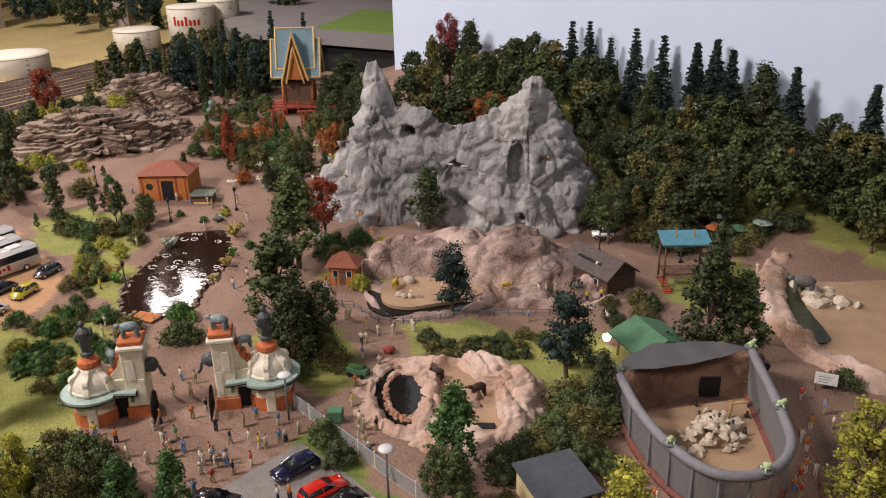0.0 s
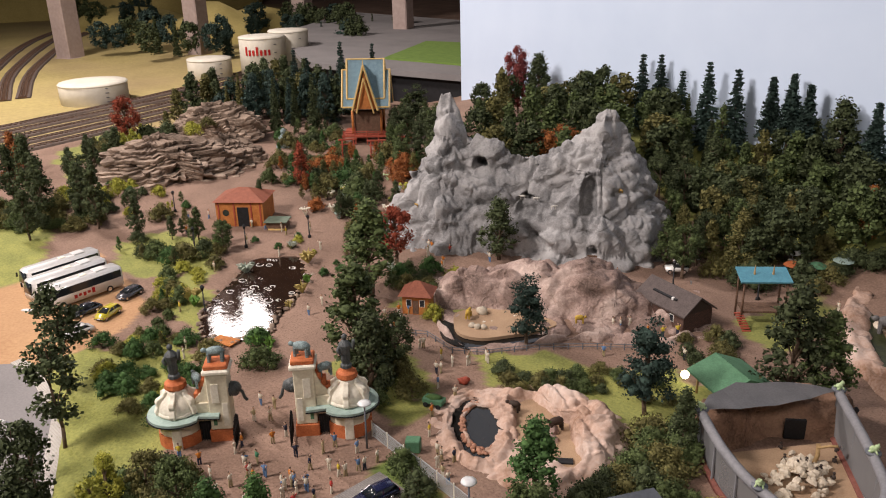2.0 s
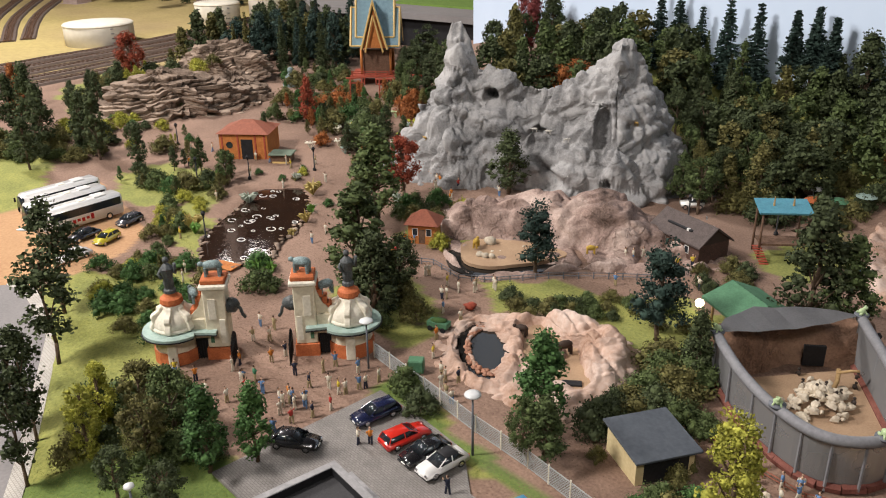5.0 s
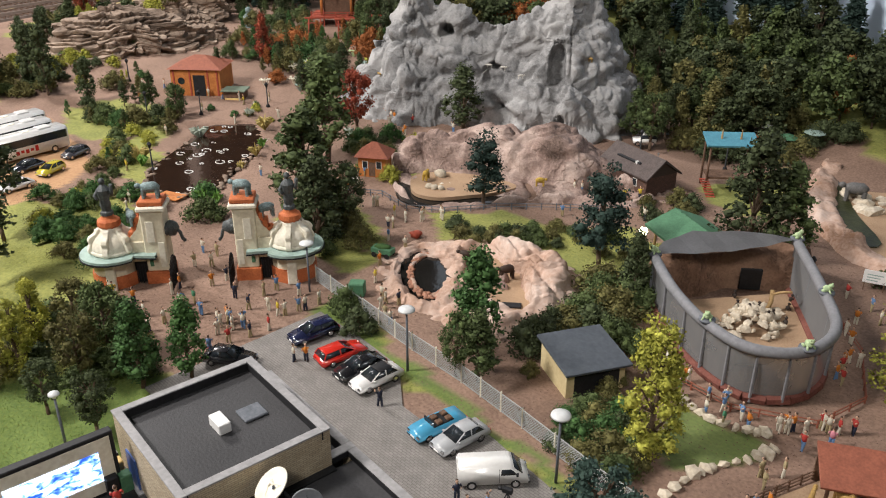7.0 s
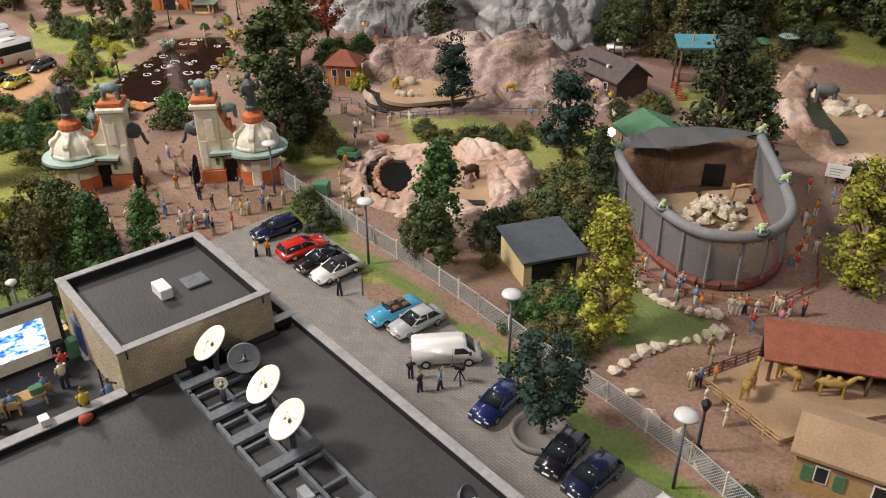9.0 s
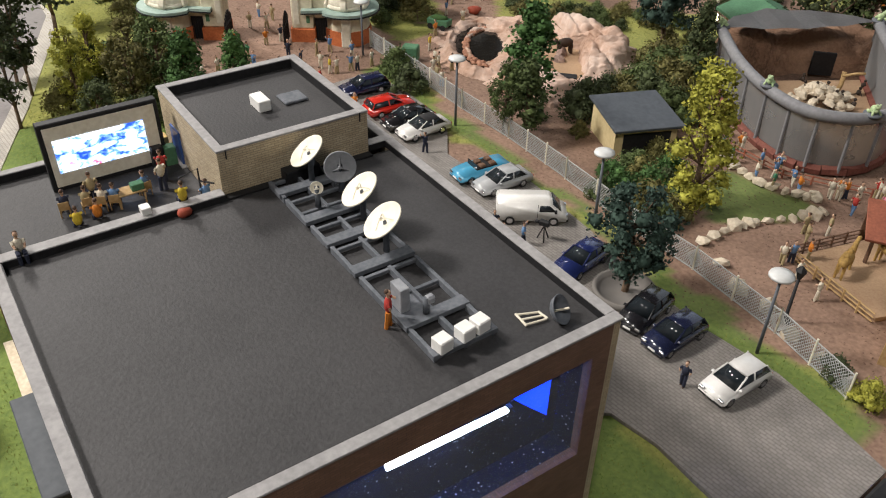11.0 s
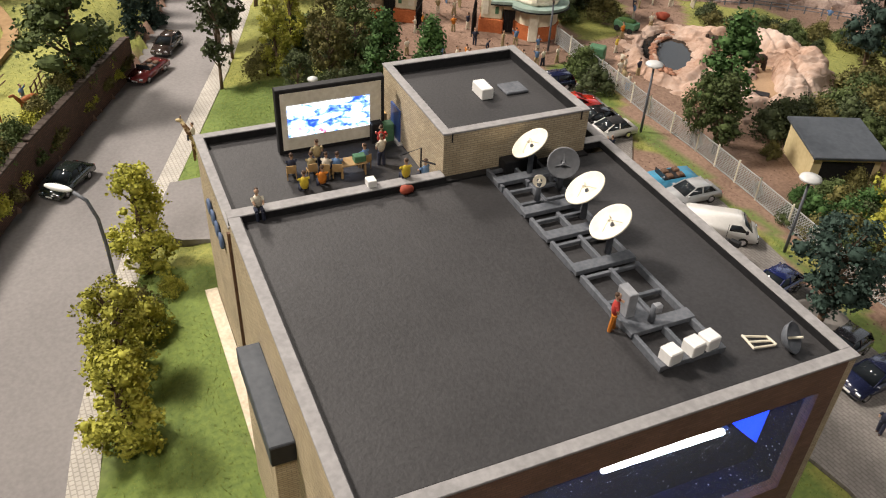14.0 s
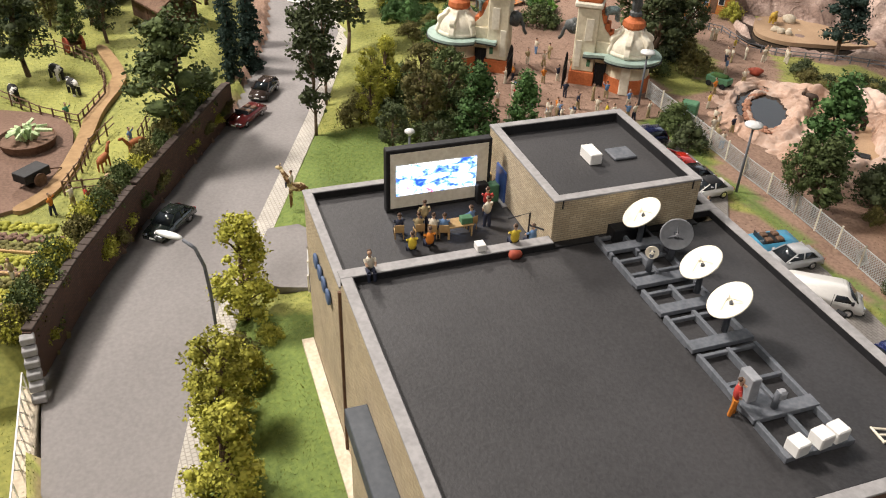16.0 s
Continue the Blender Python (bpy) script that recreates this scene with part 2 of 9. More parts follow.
def thing(name, x, y, z=0.0, rot=0.0, label="", category="", group="", kind=""):
    ob = new(name)
    ob.empty_display_size = 0.01
    ob.matrix_basis = pose(x * K, y * K, z * K, 0, 0, rot)
    return tagged(ob, label, category, group, kind)


def solo(name, bm, material, x=0.0, y=0.0, z=0.0, rot=0.0, label="", category="", group="", kind="", tilt=(0, 0)):
    ob = new(name, mesh_of(name, bm, material))
    ob.matrix_basis = pose(x * K, y * K, z * K, tilt[0], tilt[1], rot)
    return tagged(ob, label, category, group, kind)


def box(x0, x1, y0, y1, z0, z1, bevel=0.0, bm=None):
    b = bmesh.new()
    bmesh.ops.create_cube(b, size=1.0)
    for v in b.verts:
        v.co = (x0 + (v.co.x + 0.5) * (x1 - x0), y0 + (v.co.y + 0.5) * (y1 - y0), z0 + (v.co.z + 0.5) * (z1 - z0))
    if bevel:
        bmesh.ops.bevel(b, geom=list(b.edges), offset=bevel, segments=1, affect="EDGES")
    return join(bm, b)


def join(bm, b):
    if bm is None:
        return b
    me = bpy.data.meshes.new("tmp")
    b.to_mesh(me)
    b.free()
    bm.from_mesh(me)
    bpy.data.meshes.remove(me)
    return bm


def rod(p, q, r0, r1=None, n=8, bm=None, mi=0):
    bm = bm or bmesh.new()
    r1 = r0 if r1 is None else r1
    p, q = Vector(p), Vector(q)
    d = (q - p).normalized()
    u = d.orthogonal().normalized()
    w = d.cross(u)
    rings = []
    for c, r in ((p, r0), (q, r1)):
        rings.append([bm.verts.new(c + r * (math.cos(2 * math.pi * k / n) * u + math.sin(2 * math.pi * k / n) * w)) for k in range(n)])
    for k in range(n):
        f = bm.faces.new((rings[0][k], rings[0][(k + 1) % n], rings[1][(k + 1) % n], rings[1][k]))
        f.smooth, f.material_index = n > 6, mi
    for ring in (rings[0][::-1], rings[1]):
        bm.faces.new(ring).material_index = mi
    return bm


def tube(points, r, n=8, bm=None, mi=0):
    """One bent round bar through the points."""
    bm = bm or bmesh.new()
    pts = [Vector(p) for p in points]
    rings, u = [], None
    for k, p in enumerate(pts):
        d = (pts[min(k + 1, len(pts) - 1)] - pts[max(k - 1, 0)]).normalized()
        u = d.orthogonal().normalized() if u is None else (u - d * u.dot(d)).normalized()
        w = d.cross(u)
        rings.append([bm.verts.new(p + r * (math.cos(2 * math.pi * j / n) * u + math.sin(2 * math.pi * j / n) * w)) for j in range(n)])
    for a, b in zip(rings, rings[1:]):
        for j in range(n):
            f = bm.faces.new((a[j], a[(j + 1) % n], b[(j + 1) % n], b[j]))
            f.smooth, f.material_index = n > 5, mi
    for ring in (rings[0][::-1], rings[-1]):
        bm.faces.new(ring).material_index = mi
    return bm


def lathe(profile, n=20, bm=None, smooth=True, mi=0):
    """profile: (radius, height) from below up."""
    bm = bm or bmesh.new()
    rings = [[bm.verts.new((max(r, 0.001) * math.cos(2 * math.pi * k / n), max(r, 0.001) * math.sin(2 * math.pi * k / n), z)) for k in range(n)] for r, z in profile]
    for a, b in zip(rings, rings[1:]):
        for k in range(n):
            f = bm.faces.new((a[k], a[(k + 1) % n], b[(k + 1) % n], b[k]))
            f.smooth, f.material_index = smooth, mi
    bm.faces.new(rings[0][::-1]).material_index = mi
    bm.faces.new(rings[-1]).material_index = mi
    return bm


def prism(poly, z0, z1, bm=None):
    bm = bm or bmesh.new()
    lo, hi = [bm.verts.new((x, y, z0)) for x, y in poly], [bm.verts.new((x, y, z1)) for x, y in poly]
    n = len(poly)
    bm.faces.new(lo[::-1])
    bm.faces.new(hi)
    for k in range(n):
        bm.faces.new((lo[k], lo[(k + 1) % n], hi[(k + 1) % n], hi[k]))
    bmesh.ops.recalc_face_normals(bm, faces=bm.faces)
    return bm


ICO = {}


def blob(c, r, rough=0.2, sub=2, seed=0, squash=1.0, bm=None, freq=1.0, mi=0):
    if sub not in ICO:
        t = bmesh.new()
        bmesh.ops.create_icosphere(t, subdivisions=sub, radius=1.0)
        t.verts.index_update()
        ICO[sub] = ([v.co.copy() for v in t.verts], [[v.index for v in f.verts] for f in t.faces])
        t.free()
    bm = bm or bmesh.new()
    rx, ry, rz = r if isinstance(r, (tuple, list)) else (r, r, r * squash)
    off = Vector((seed * 3.1, seed * 1.7, seed * 0.9))
    vs = []
    for q in ICO[sub][0]:
        k = 1.0 if not rough else 1 + rough * noise.noise(q * 1.6 * freq + off) + 0.5 * rough * noise.noise(q * 4 * freq + off)
        vs.append(bm.verts.new((c[0] + q.x * rx * k, c[1] + q.y * ry * k, c[2] + q.z * rz * k)))
    for f in ICO[sub][1]:
        g = bm.faces.new([vs[i] for i in f])
        g.smooth, g.material_index = True, mi
    return bm


def wall_uv(bm):
    uv = bm.loops.layers.uv.verify()
    for f in bm.faces:
        n = f.normal
        for lp in f.loops:
            c = lp.vert.co
            lp[uv].uv = ((c.y if abs(n.x) > abs(n.y) else c.x) * K, c.z * K) if abs(n.z) < 0.7 else (c.x * K, c.y * K)
    return bm


def gable(x0, x1, y0, y1, z0, z1, over=0.0, thick=0.15, bm=None):
    """A gable roof, the ridge along x, as one solid."""
    bm = bm or bmesh.new()
    ym = (y0 + y1) / 2
    sec = [(y0 - over, z0), (ym, z1), (y1 + over, z0), (y1 + over, z0 - thick), (ym, z1 - thick * 1.4), (y0 - over, z0 - thick)]
    a, b = [bm.verts.new((x0 - over, y, z)) for y, z in sec], [bm.verts.new((x1 + over, y, z)) for y, z in sec]
    for k in range(6):
        bm.faces.new((a[k], a[(k + 1) % 6], b[(k + 1) % 6], b[k]))
    bm.faces.new(a[::-1])
    bm.faces.new(b)
    bmesh.ops.recalc_face_normals(bm, faces=bm.faces)
    return bm


def smooth_line(pts, n, closed=False):
    out = []
    m = len(pts)
    for k in range(m if closed else m - 1):
        p = [Vector(pts[(k + j) % m] if closed else pts[min(max(k + j, 0), m - 1)]) for j in (-1, 0, 1, 2)]
        for j in range(n):
            t = j / n
            out.append(0.5 * (2 * p[1] + (p[2] - p[0]) * t + (2 * p[0] - 5 * p[1] + 4 * p[2] - p[3]) * t * t + (3 * p[1] - p[0] - 3 * p[2] + p[3]) * t ** 3))
    if not closed:
        out.append(Vector(pts[-1]))
    return out


def sheet_mesh(name, xs, ys, zf, material, label="", attrs=None, kind="structure"):
    X, Y = np.meshgrid(xs, ys)
    Z = zf(X, Y)
    v = np.stack([X, Y, Z], -1).reshape(-1, 3) * K
    nx, ny = len(xs), len(ys)
    i = (np.arange(ny - 1)[:, None] * nx + np.arange(nx - 1)[None]).ravel()
    faces = np.stack([i, i + 1, i + nx + 1, i + nx], -1)
    me = bpy.data.meshes.new(name)
    me.from_pydata(v.tolist(), [], faces.tolist())
    me.polygons.foreach_set("use_smooth", [True] * len(me.polygons))
    for key, fn in (attrs or {}).items():
        a = me.attributes.new(key, "FLOAT", "POINT")
        a.data.foreach_set("value", fn(X, Y).ravel().astype(np.float32))
    me.materials.append(material)
    return tagged(new(name, me), label, kind=kind)


def inside(X, Y, poly):
    r = np.zeros(X.shape, bool)
    n = len(poly)
    for k in range(n):
        (x1, y1), (x2, y2) = poly[k], poly[(k + 1) % n]
        c = (y1 > Y) != (y2 > Y)
        r ^= c & (X < (x2 - x1) * (Y - y1) / ((y2 - y1) or 1e-9) + x1)
    return r


def sstep(a, b, v):
    t = np.clip((v - a) / (b - a), 0, 1)
    return t * t * (3 - 2 * t)




def vnoise(X, Y, s, seed=0):
    """smooth value noise in [-1, 1] at cell size s"""
    r = np.random.RandomState(seed).uniform(-1, 1, (64, 64))
    u, v = X / s, Y / s
    i, j = np.floor(u).astype(int), np.floor(v).astype(int)
    a, b = u - i, v - j
    a, b = a * a * (3 - 2 * a), b * b * (3 - 2 * b)
    g = lambda p, q: r[p % 64, q % 64]
    return (g(i, j) * (1 - a) + g(i + 1, j) * a) * (1 - b) + (g(i, j + 1) * (1 - a) + g(i + 1, j + 1) * a) * b

# ---- ground ----
ROAD_Z = -1.5
WALL_LINE = [(-28.3, -7.9), (-38.9, -7.6), (-46.4, -4.4), (-56.3, 0.9), (-75.2, 12.5), (-97.9, 21.6), (-114.1, 25.8), (-118.2, 26.4)]
ROAD_RIGHT = [(-12, -4), (-25.9, -0.7), (-36.7, 2.9), (-44.0, 5.8), (-53.6, 10.7), (-72.4, 20.3), (-96.8, 31.5), (-112.3, 33.6), (-117, 32.6), (-119.6, 29.5), (-118.6, 26.6)]


def ground_z(X, Y):
    D = -0.66 * X + 0.75 * Y          # away from the viewer
    S = 0.75 * X + 0.66 * Y           # across, to the right
    z = 0.12 * vnoise(X, Y, 9, 1) + 0.05 * vnoise(X, Y, 2.5, 2)
    z = z + 12 * sstep(150, 195, D) * sstep(-30, 10, S) + 7 * sstep(112, 150, D) * sstep(45, 75, S)
    z = z + 3.0 * sstep(120, 190, D) * sstep(10, -30, S)
    road = inside(X, Y, WALL_LINE + ROAD_RIGHT[::-1])
    d = np.full(X.shape, 1e9)
    for (x1, y1), (x2, y2) in zip(ROAD_RIGHT, ROAD_RIGHT[1:]):
        t = np.clip(((X - x1) * (x2 - x1) + (Y - y1) * (y2 - y1)) / ((x2 - x1) ** 2 + (y2 - y1) ** 2), 0, 1)
        d = np.minimum(d, np.hypot(X - x1 - t * (x2 - x1), Y - y1 - t * (y2 - y1)))
    z = np.where(road, ROAD_Z - 0.5, z + (ROAD_Z + 0.35) * sstep(9, 0.5, d))
    farm = inside(X, Y, [(x - 0.5, y - 0.9) for x, y in WALL_LINE[1:]] + [(-230, -60), (-39.4, -60)])
    e = np.full(X.shape, 1e9)
    for (x1, y1), (x2, y2) in zip(WALL_LINE[4:], WALL_LINE[5:]):
        t = np.clip(((X - x1) * (x2 - x1) + (Y - y1) * (y2 - y1)) / ((x2 - x1) ** 2 + (y2 - y1) ** 2), 0, 1)
        e = np.minimum(e, np.hypot(X - x1 - t * (x2 - x1), Y - y1 - t * (y2 - y1)))
    bank = np.where(X < -74, sstep(0.2, 6.0, e), 1.0)
    z = np.where(farm, ROAD_Z + 0.2 + (1.4 - ROAD_Z + 0.25 * vnoise(X, Y, 14, 5)) * bank, z)
    z = np.where(inside(X, Y, [(-39.4, -7.9), (-28, -8.6), (12, -10.5), (12, -60), (-39.4, -60)]), -3.2 + 0.2 * vnoise(X, Y, 6, 6), z)
    pond = inside(X, Y, [(-101, 56), (-112, 62.8), (-124.7, 79.2), (-119.5, 86.1), (-107.9, 80), (-95, 63.5)])
    return np.where(pond, z - 0.5, z)


def gz(x, y):
    return float(ground_z(np.array([[x]], float), np.array([[y]], float))[0, 0])


GRASS = [
    [(-143, 14), (-145, 34), (-147, 42), (-152, 50), (-164, 56), (-185, 62), (-200, 50), (-190, 14)],
    [(-112, 35), (-72, 21), (-66, 24), (-62, 30), (-64, 38), (-77, 38), (-82, 44), (-90, 52), (-100, 52), (-112, 40)],
    [(-62, 14), (-47, 14), (-37, 12), (-36, 34), (-56, 36), (-64, 34)],
    [(-100, 56), (-112, 57), (-125, 62), (-128, 74), (-118, 66), (-105, 60)],
    [(-130, 58), (-150, 62), (-150, 74), (-132, 78), (-126, 70)],
    [(-62, 62), (-70, 60), (-80, 66), (-78, 76), (-70, 74), (-62, 68)],
    [(-56, 55.6), (-20, 51.8), (4, 48.6), (4, 45), (-20, 50.5), (-56, 53)],
    [(-70, 84), (-55, 90), (-38, 98), (-36, 90), (-40, 80), (-50, 82), (-62, 76)],
    [(-47, 116), (-36, 112), (-34, 122), (-42, 134)],
    [(-90, 84), (-96, 96), (-84, 100), (-78, 92)],
    [(-70, 150), (-20, 142), (40, 142), (60, 200), (-60, 200), (-130, 210), (-120, 165)],
    [(-190, 70), (-230, 80), (-260, 120), (-200, 100)],
    [(-230, -60), (12, -60), (12, -9.5), (-28, -8.4), (-39, -8.0), (-56, 0), (-75, 11), (-98, 20.5), (-160, 31)],
    [(-80, 23), (-66, 16.5), (-56, 13), (-50, 14), (-50, 31), (-66, 37), (-84, 36)],
    [(8, 70), (30, 80), (20, 66), (6, 60)],
    [(-56, 11.5), (-50, 10.4), (-47, 13), (-44, 17), (-44, 32), (-62, 30), (-70, 18)],
    [(-8, 36.5), (8, 37), (8, 12), (-3, 12), (-3, 30), (-8, 31)],
    [(-42, 9.6), (-37, 13), (-25, 11), (-3, 9), (-5, -3.5), (-25, -0.5), (-36, 3), (-43, 6.2)],
]


def grass_amount(X, Y):
    a = np.zeros(X.shape)
    jx, jy = X + 2.2 * vnoise(X, Y, 5, 7) + 1.0 * vnoise(X, Y, 1.9, 8), Y + 2.2 * vnoise(X, Y, 5, 9) + 1.0 * vnoise(X, Y, 1.9, 10)
    for p in GRASS:
        a = np.maximum(a, inside(jx, jy, p))
    return a


def sand_amount(X, Y):
    jx, jy = X + 1.5 * vnoise(X, Y, 6, 17), Y + 1.5 * vnoise(X, Y, 6, 18)
    return inside(jx, jy, [(-112, 33), (-112, 44), (-120, 56), (-148, 60), (-152, 52), (-147, 42), (-145, 34), (-143, 14), (-119, 18), (-118, 30)]).astype(float)


LAWN = [[(-56, 11.5), (-50, 10.4), (-47, 13), (-44, 17), (-44, 32), (-62, 30), (-70, 18)], [(-20, 67.5), (-12, 68), (-10.8, 66), (-13.8, 59), (-18, 61)], [(-40, 9), (-37, 11.5), (-25, 11), (-3, 9), (-5, -3.5), (-25, -0.5), (-36, 3), (-43, 6.2)], [(-56, 55.6), (-20, 51.8), (4, 48.6), (4, 45), (-20, 50.5), (-56, 53)],
        [(-8, 36.5), (8, 37), (8, 12), (-3, 12), (-3, 30), (-8, 31)], [(-62, 14), (-47, 14), (-37, 12), (-36, 34), (-56, 36), (-64, 34)]]


def lawn_amount(X, Y):
    jx, jy = X + 1.2 * vnoise(X, Y, 4, 27), Y + 1.2 * vnoise(X, Y, 4, 28)
    a = np.zeros(X.shape)
    for p in LAWN:
        a = np.maximum(a, inside(jx, jy, p))
    return 0.85 * a


def dry_amount(X, Y):
    jx, jy = X + 12 * vnoise(X, Y, 30, 37), Y + 12 * vnoise(X, Y, 30, 38)
    return inside(jx, jy, [(-240, 40), (-1000, 20), (-1000, 560), (-240, 230)]) * (0.75 + 0.25 * vnoise(X, Y, 25, 39))


def ground_material():
    m = bpy.data.materials.new("ground")
    m.use_nodes = True
    n, l = m.node_tree.nodes, m.node_tree.links
    b = n["Principled BSDF"]
    b.inputs["Roughness"].default_value = 0.95
    tc = n.new("ShaderNodeTexCoord")

    def tone(c1, c2, s1, s2):
        a, f = n.new("ShaderNodeTexNoise"), n.new("ShaderNodeTexNoise")
        a.inputs["Scale"].default_value, f.inputs["Scale"].default_value = s1, s2
        a.inputs["Detail"].default_value = 6
        ad = n.new("ShaderNodeMath")
        ad.operation = "ADD"
        for k, t in enumerate((a, f)):
            l.new(tc.outputs["Object"], t.inputs["Vector"])
            l.new(t.outputs["Fac"], ad.inputs[k])
        r = n.new("ShaderNodeValToRGB")
        r.color_ramp.elements[0].position, r.color_ramp.elements[1].position = 0.36, 0.64
        r.color_ramp.elements[0].color, r.color_ramp.elements[1].color = (*c2, 1), (*c1, 1)
        h = n.new("ShaderNodeMath")
        h.operation = "MULTIPLY"
        h.inputs[1].default_value = 0.5
        l.new(ad.outputs[0], h.inputs[0])
        l.new(h.outputs[0], r.inputs[0])
        return r.outputs[0], h.outputs[0]

    earth, h1 = tone((0.285, 0.183, 0.132), (0.155, 0.095, 0.066), 9, 320)
    dry, h4 = tone((0.50, 0.40, 0.15), (0.36, 0.29, 0.10), 3, 60)
    lawn, h5 = tone((0.135, 0.20, 0.042), (0.075, 0.125, 0.027), 12, 260)
    grass, h2 = tone((0.30, 0.30, 0.075), (0.16, 0.175, 0.045), 14, 260)
    sand, h3 = tone((0.46, 0.28, 0.14), (0.36, 0.20, 0.10), 8, 200)
    col = earth
    for key, c in (("sand_mask", sand), ("grass_mask", grass), ("lawn_mask", lawn), ("dry_mask", dry)):
        at = n.new("ShaderNodeAttribute")
        at.attribute_name = key
        mx = n.new("ShaderNodeMix")
        mx.data_type = "RGBA"
        l.new(at.outputs["Fac"], mx.inputs["Factor"])
        l.new(col, mx.inputs["A"])
        l.new(c, mx.inputs["B"])
        col = mx.outputs["Result"]
    l.new(col, b.inputs["Base Color"])
    bp = n.new("ShaderNodeBump")
    bp.inputs["Strength"].default_value, bp.inputs["Distance"].default_value = 0.6, 0.0015
    l.new(h2, bp.inputs["Height"])
    l.new(bp.outputs[0], b.inputs["Normal"])
    return m


XS = np.concatenate([np.linspace(-1000, -270, 40)[:-1], np.arange(-270, -130, 1.6), np.arange(-130, 12, 0.8), np.arange(12, 90, 3.0)])
YS = np.concatenate([np.arange(-60, -14, 3.0), np.arange(-14, 130, 0.8), np.arange(130, 230, 2.0), np.linspace(230, 560, 20)])
ground = sheet_mesh("ground", XS, YS, ground_z, ground_material(), "brown earth ground with dry grass patches of a model landscape",
                    {"grass_mask": grass_amount, "sand_mask": sand_amount, "lawn_mask": lawn_amount, "dry_mask": dry_amount})


def slab(name, poly, z, thick, material, label):
    return solo(name, wall_uv(prism(poly, z - thick, z)), material, label=label, kind="structure")


slab("road", WALL_LINE + ROAD_RIGHT[::-1], ROAD_Z + 0.3, 0.8, M["asphalt"], "worn grey asphalt street")
slab("car_park", [(-55.5, 33), (-55.5, 53.4), (-48, 53.2), (-41.5, 52.6), (-36.5, 48.6), (-33, 48.4), (-30, 51.6), (-20, 49.9), (-14, 48.2), (-6.7, 47.4), (-1.5, 47.6), (2, 46.9), (6.8, 45.6), (6.8, 35.0), (1.6, 36.3), (-2.5, 36.8), (-5.8, 36.5), (-7, 35), (-7, 31.5), (-31, 32.5), (-31, 33)], 0.25, 0.6, M["cobble"],
     "pale grey paved car park")
slab("side_road", [(-49.6, 10.6), (-43.2, 7.4), (-41.2, 9.6), (-40.4, 11.6), (-36.2, 12.4), (-36, 32.5), (-42, 33), (-43.4, 20), (-46.4, 15), (-49.4, 13.2)], 0.1, 1.8, M["asphalt"], "grey asphalt side road")

# hall that closes the place
hall = [("wall_north", (-1000, 300, 560, 575, -90, 320)), ("wall_south", (-1000, 300, -320, -305, -90, 320)),
        ("wall_east", (285, 300, -305, 560, -90, 320)), ("wall_west", (-1015, -1000, -320, 575, -90, 320))]
for nm, bx in hall:
    solo(nm, box(*bx), M["hall"], label="plain dark wall of the exhibition hall", kind="structure")
solo("floor", box(-1000, 300, -305, 560, -95, -90), M["hall"], label="dark hall floor below the model", kind="structure")
solo("ceiling", box(-1000, 300, -305, 560, 305, 315), M["hall"], label="dark hall ceiling", kind="structure")
solo("layout_edge", box(7.2, 30, -60, 44, -12, 1.6, 0.2), M["black"], label="black painted edge of the model landscape", kind="structure")

# ---- planting ----
def leaf_mesh(name, clumps, per, size, material, seed, flat=0.0):
    """One crown: many small leaf pieces set on clumps (centre, radius)."""
    r = np.random.RandomState(seed)
    vs, fs = [], []
    for c, rad in clumps:
        n = max(8, int(per * rad * rad))
        d = r.normal(size=(n, 3))
        d /= np.linalg.norm(d, axis=1)[:, None]
        lobe = 1 + 0.28 * np.sin(d @ r.normal(0, 3.2, 3) + r.uniform(0, 6)) * np.sin(d @ r.normal(0, 3.2, 3))
        p = np.array(c) + d * (rad * lobe * r.uniform(0.4, 1.12, n))[:, None] * np.array([1, 1, 1 - flat])
        t1 = r.normal(size=(n, 3)) + 0.2 * d
        t1 /= np.linalg.norm(t1, axis=1)[:, None]
        t2 = np.cross(t1, d + 0.4 * r.normal(size=(n, 3)))
        t2 /= np.linalg.norm(t2, axis=1)[:, None] + 1e-9
        s = size * r.uniform(0.6, 1.3, n)[:, None]
        a, b, c3, d4 = p + t1 * s, p + t2 * s * 0.8, p - t1 * s, p - t2 * s * 0.8
        base = sum(len(x) for x in vs)
        vs.append(np.stack([a, b, c3, d4], 1).reshape(-1, 3))
        i = base + 4 * np.arange(n)
        fs.append(np.stack([i, i + 1, i + 2, i + 3], 1))
    me = bpy.data.meshes.new(name)
    me.from_pydata((np.concatenate(vs) * K).tolist(), [], np.concatenate(fs).tolist())
    me.materials.append(material)
    return me


def core_mesh(bm, clumps, k):
    for j, (c, rad) in enumerate(clumps):
        blob(c, rad * k, 0.3, 1, j, 1.0, bm)
    return bm


def trunk_mesh(h, r, limbs, seed, lean=0.0):
    rr = random.Random(seed)
    bm = bmesh.new()
    pts = [Vector((lean * h * (k / 5) ** 2 + rr.uniform(-1, 1) * 0.02 * h * (k > 0), rr.uniform(-1, 1) * 0.02 * h * (k > 0), h * k / 5)) for k in range(6)]
    pts[0].z = -0.5
    for k in range(5):
        rod(pts[k], pts[k + 1], r * (1 - 0.17 * k), r * (1 - 0.17 * (k + 1)), 7, bm)
    for c, rad in limbs:
        s = pts[min(4, max(1, int(c[2] / h * 4)))]
        rod(s, Vector(c) * 0.9 + s * 0.1, r * 0.4, r * 0.15, 5, bm)
    return bm


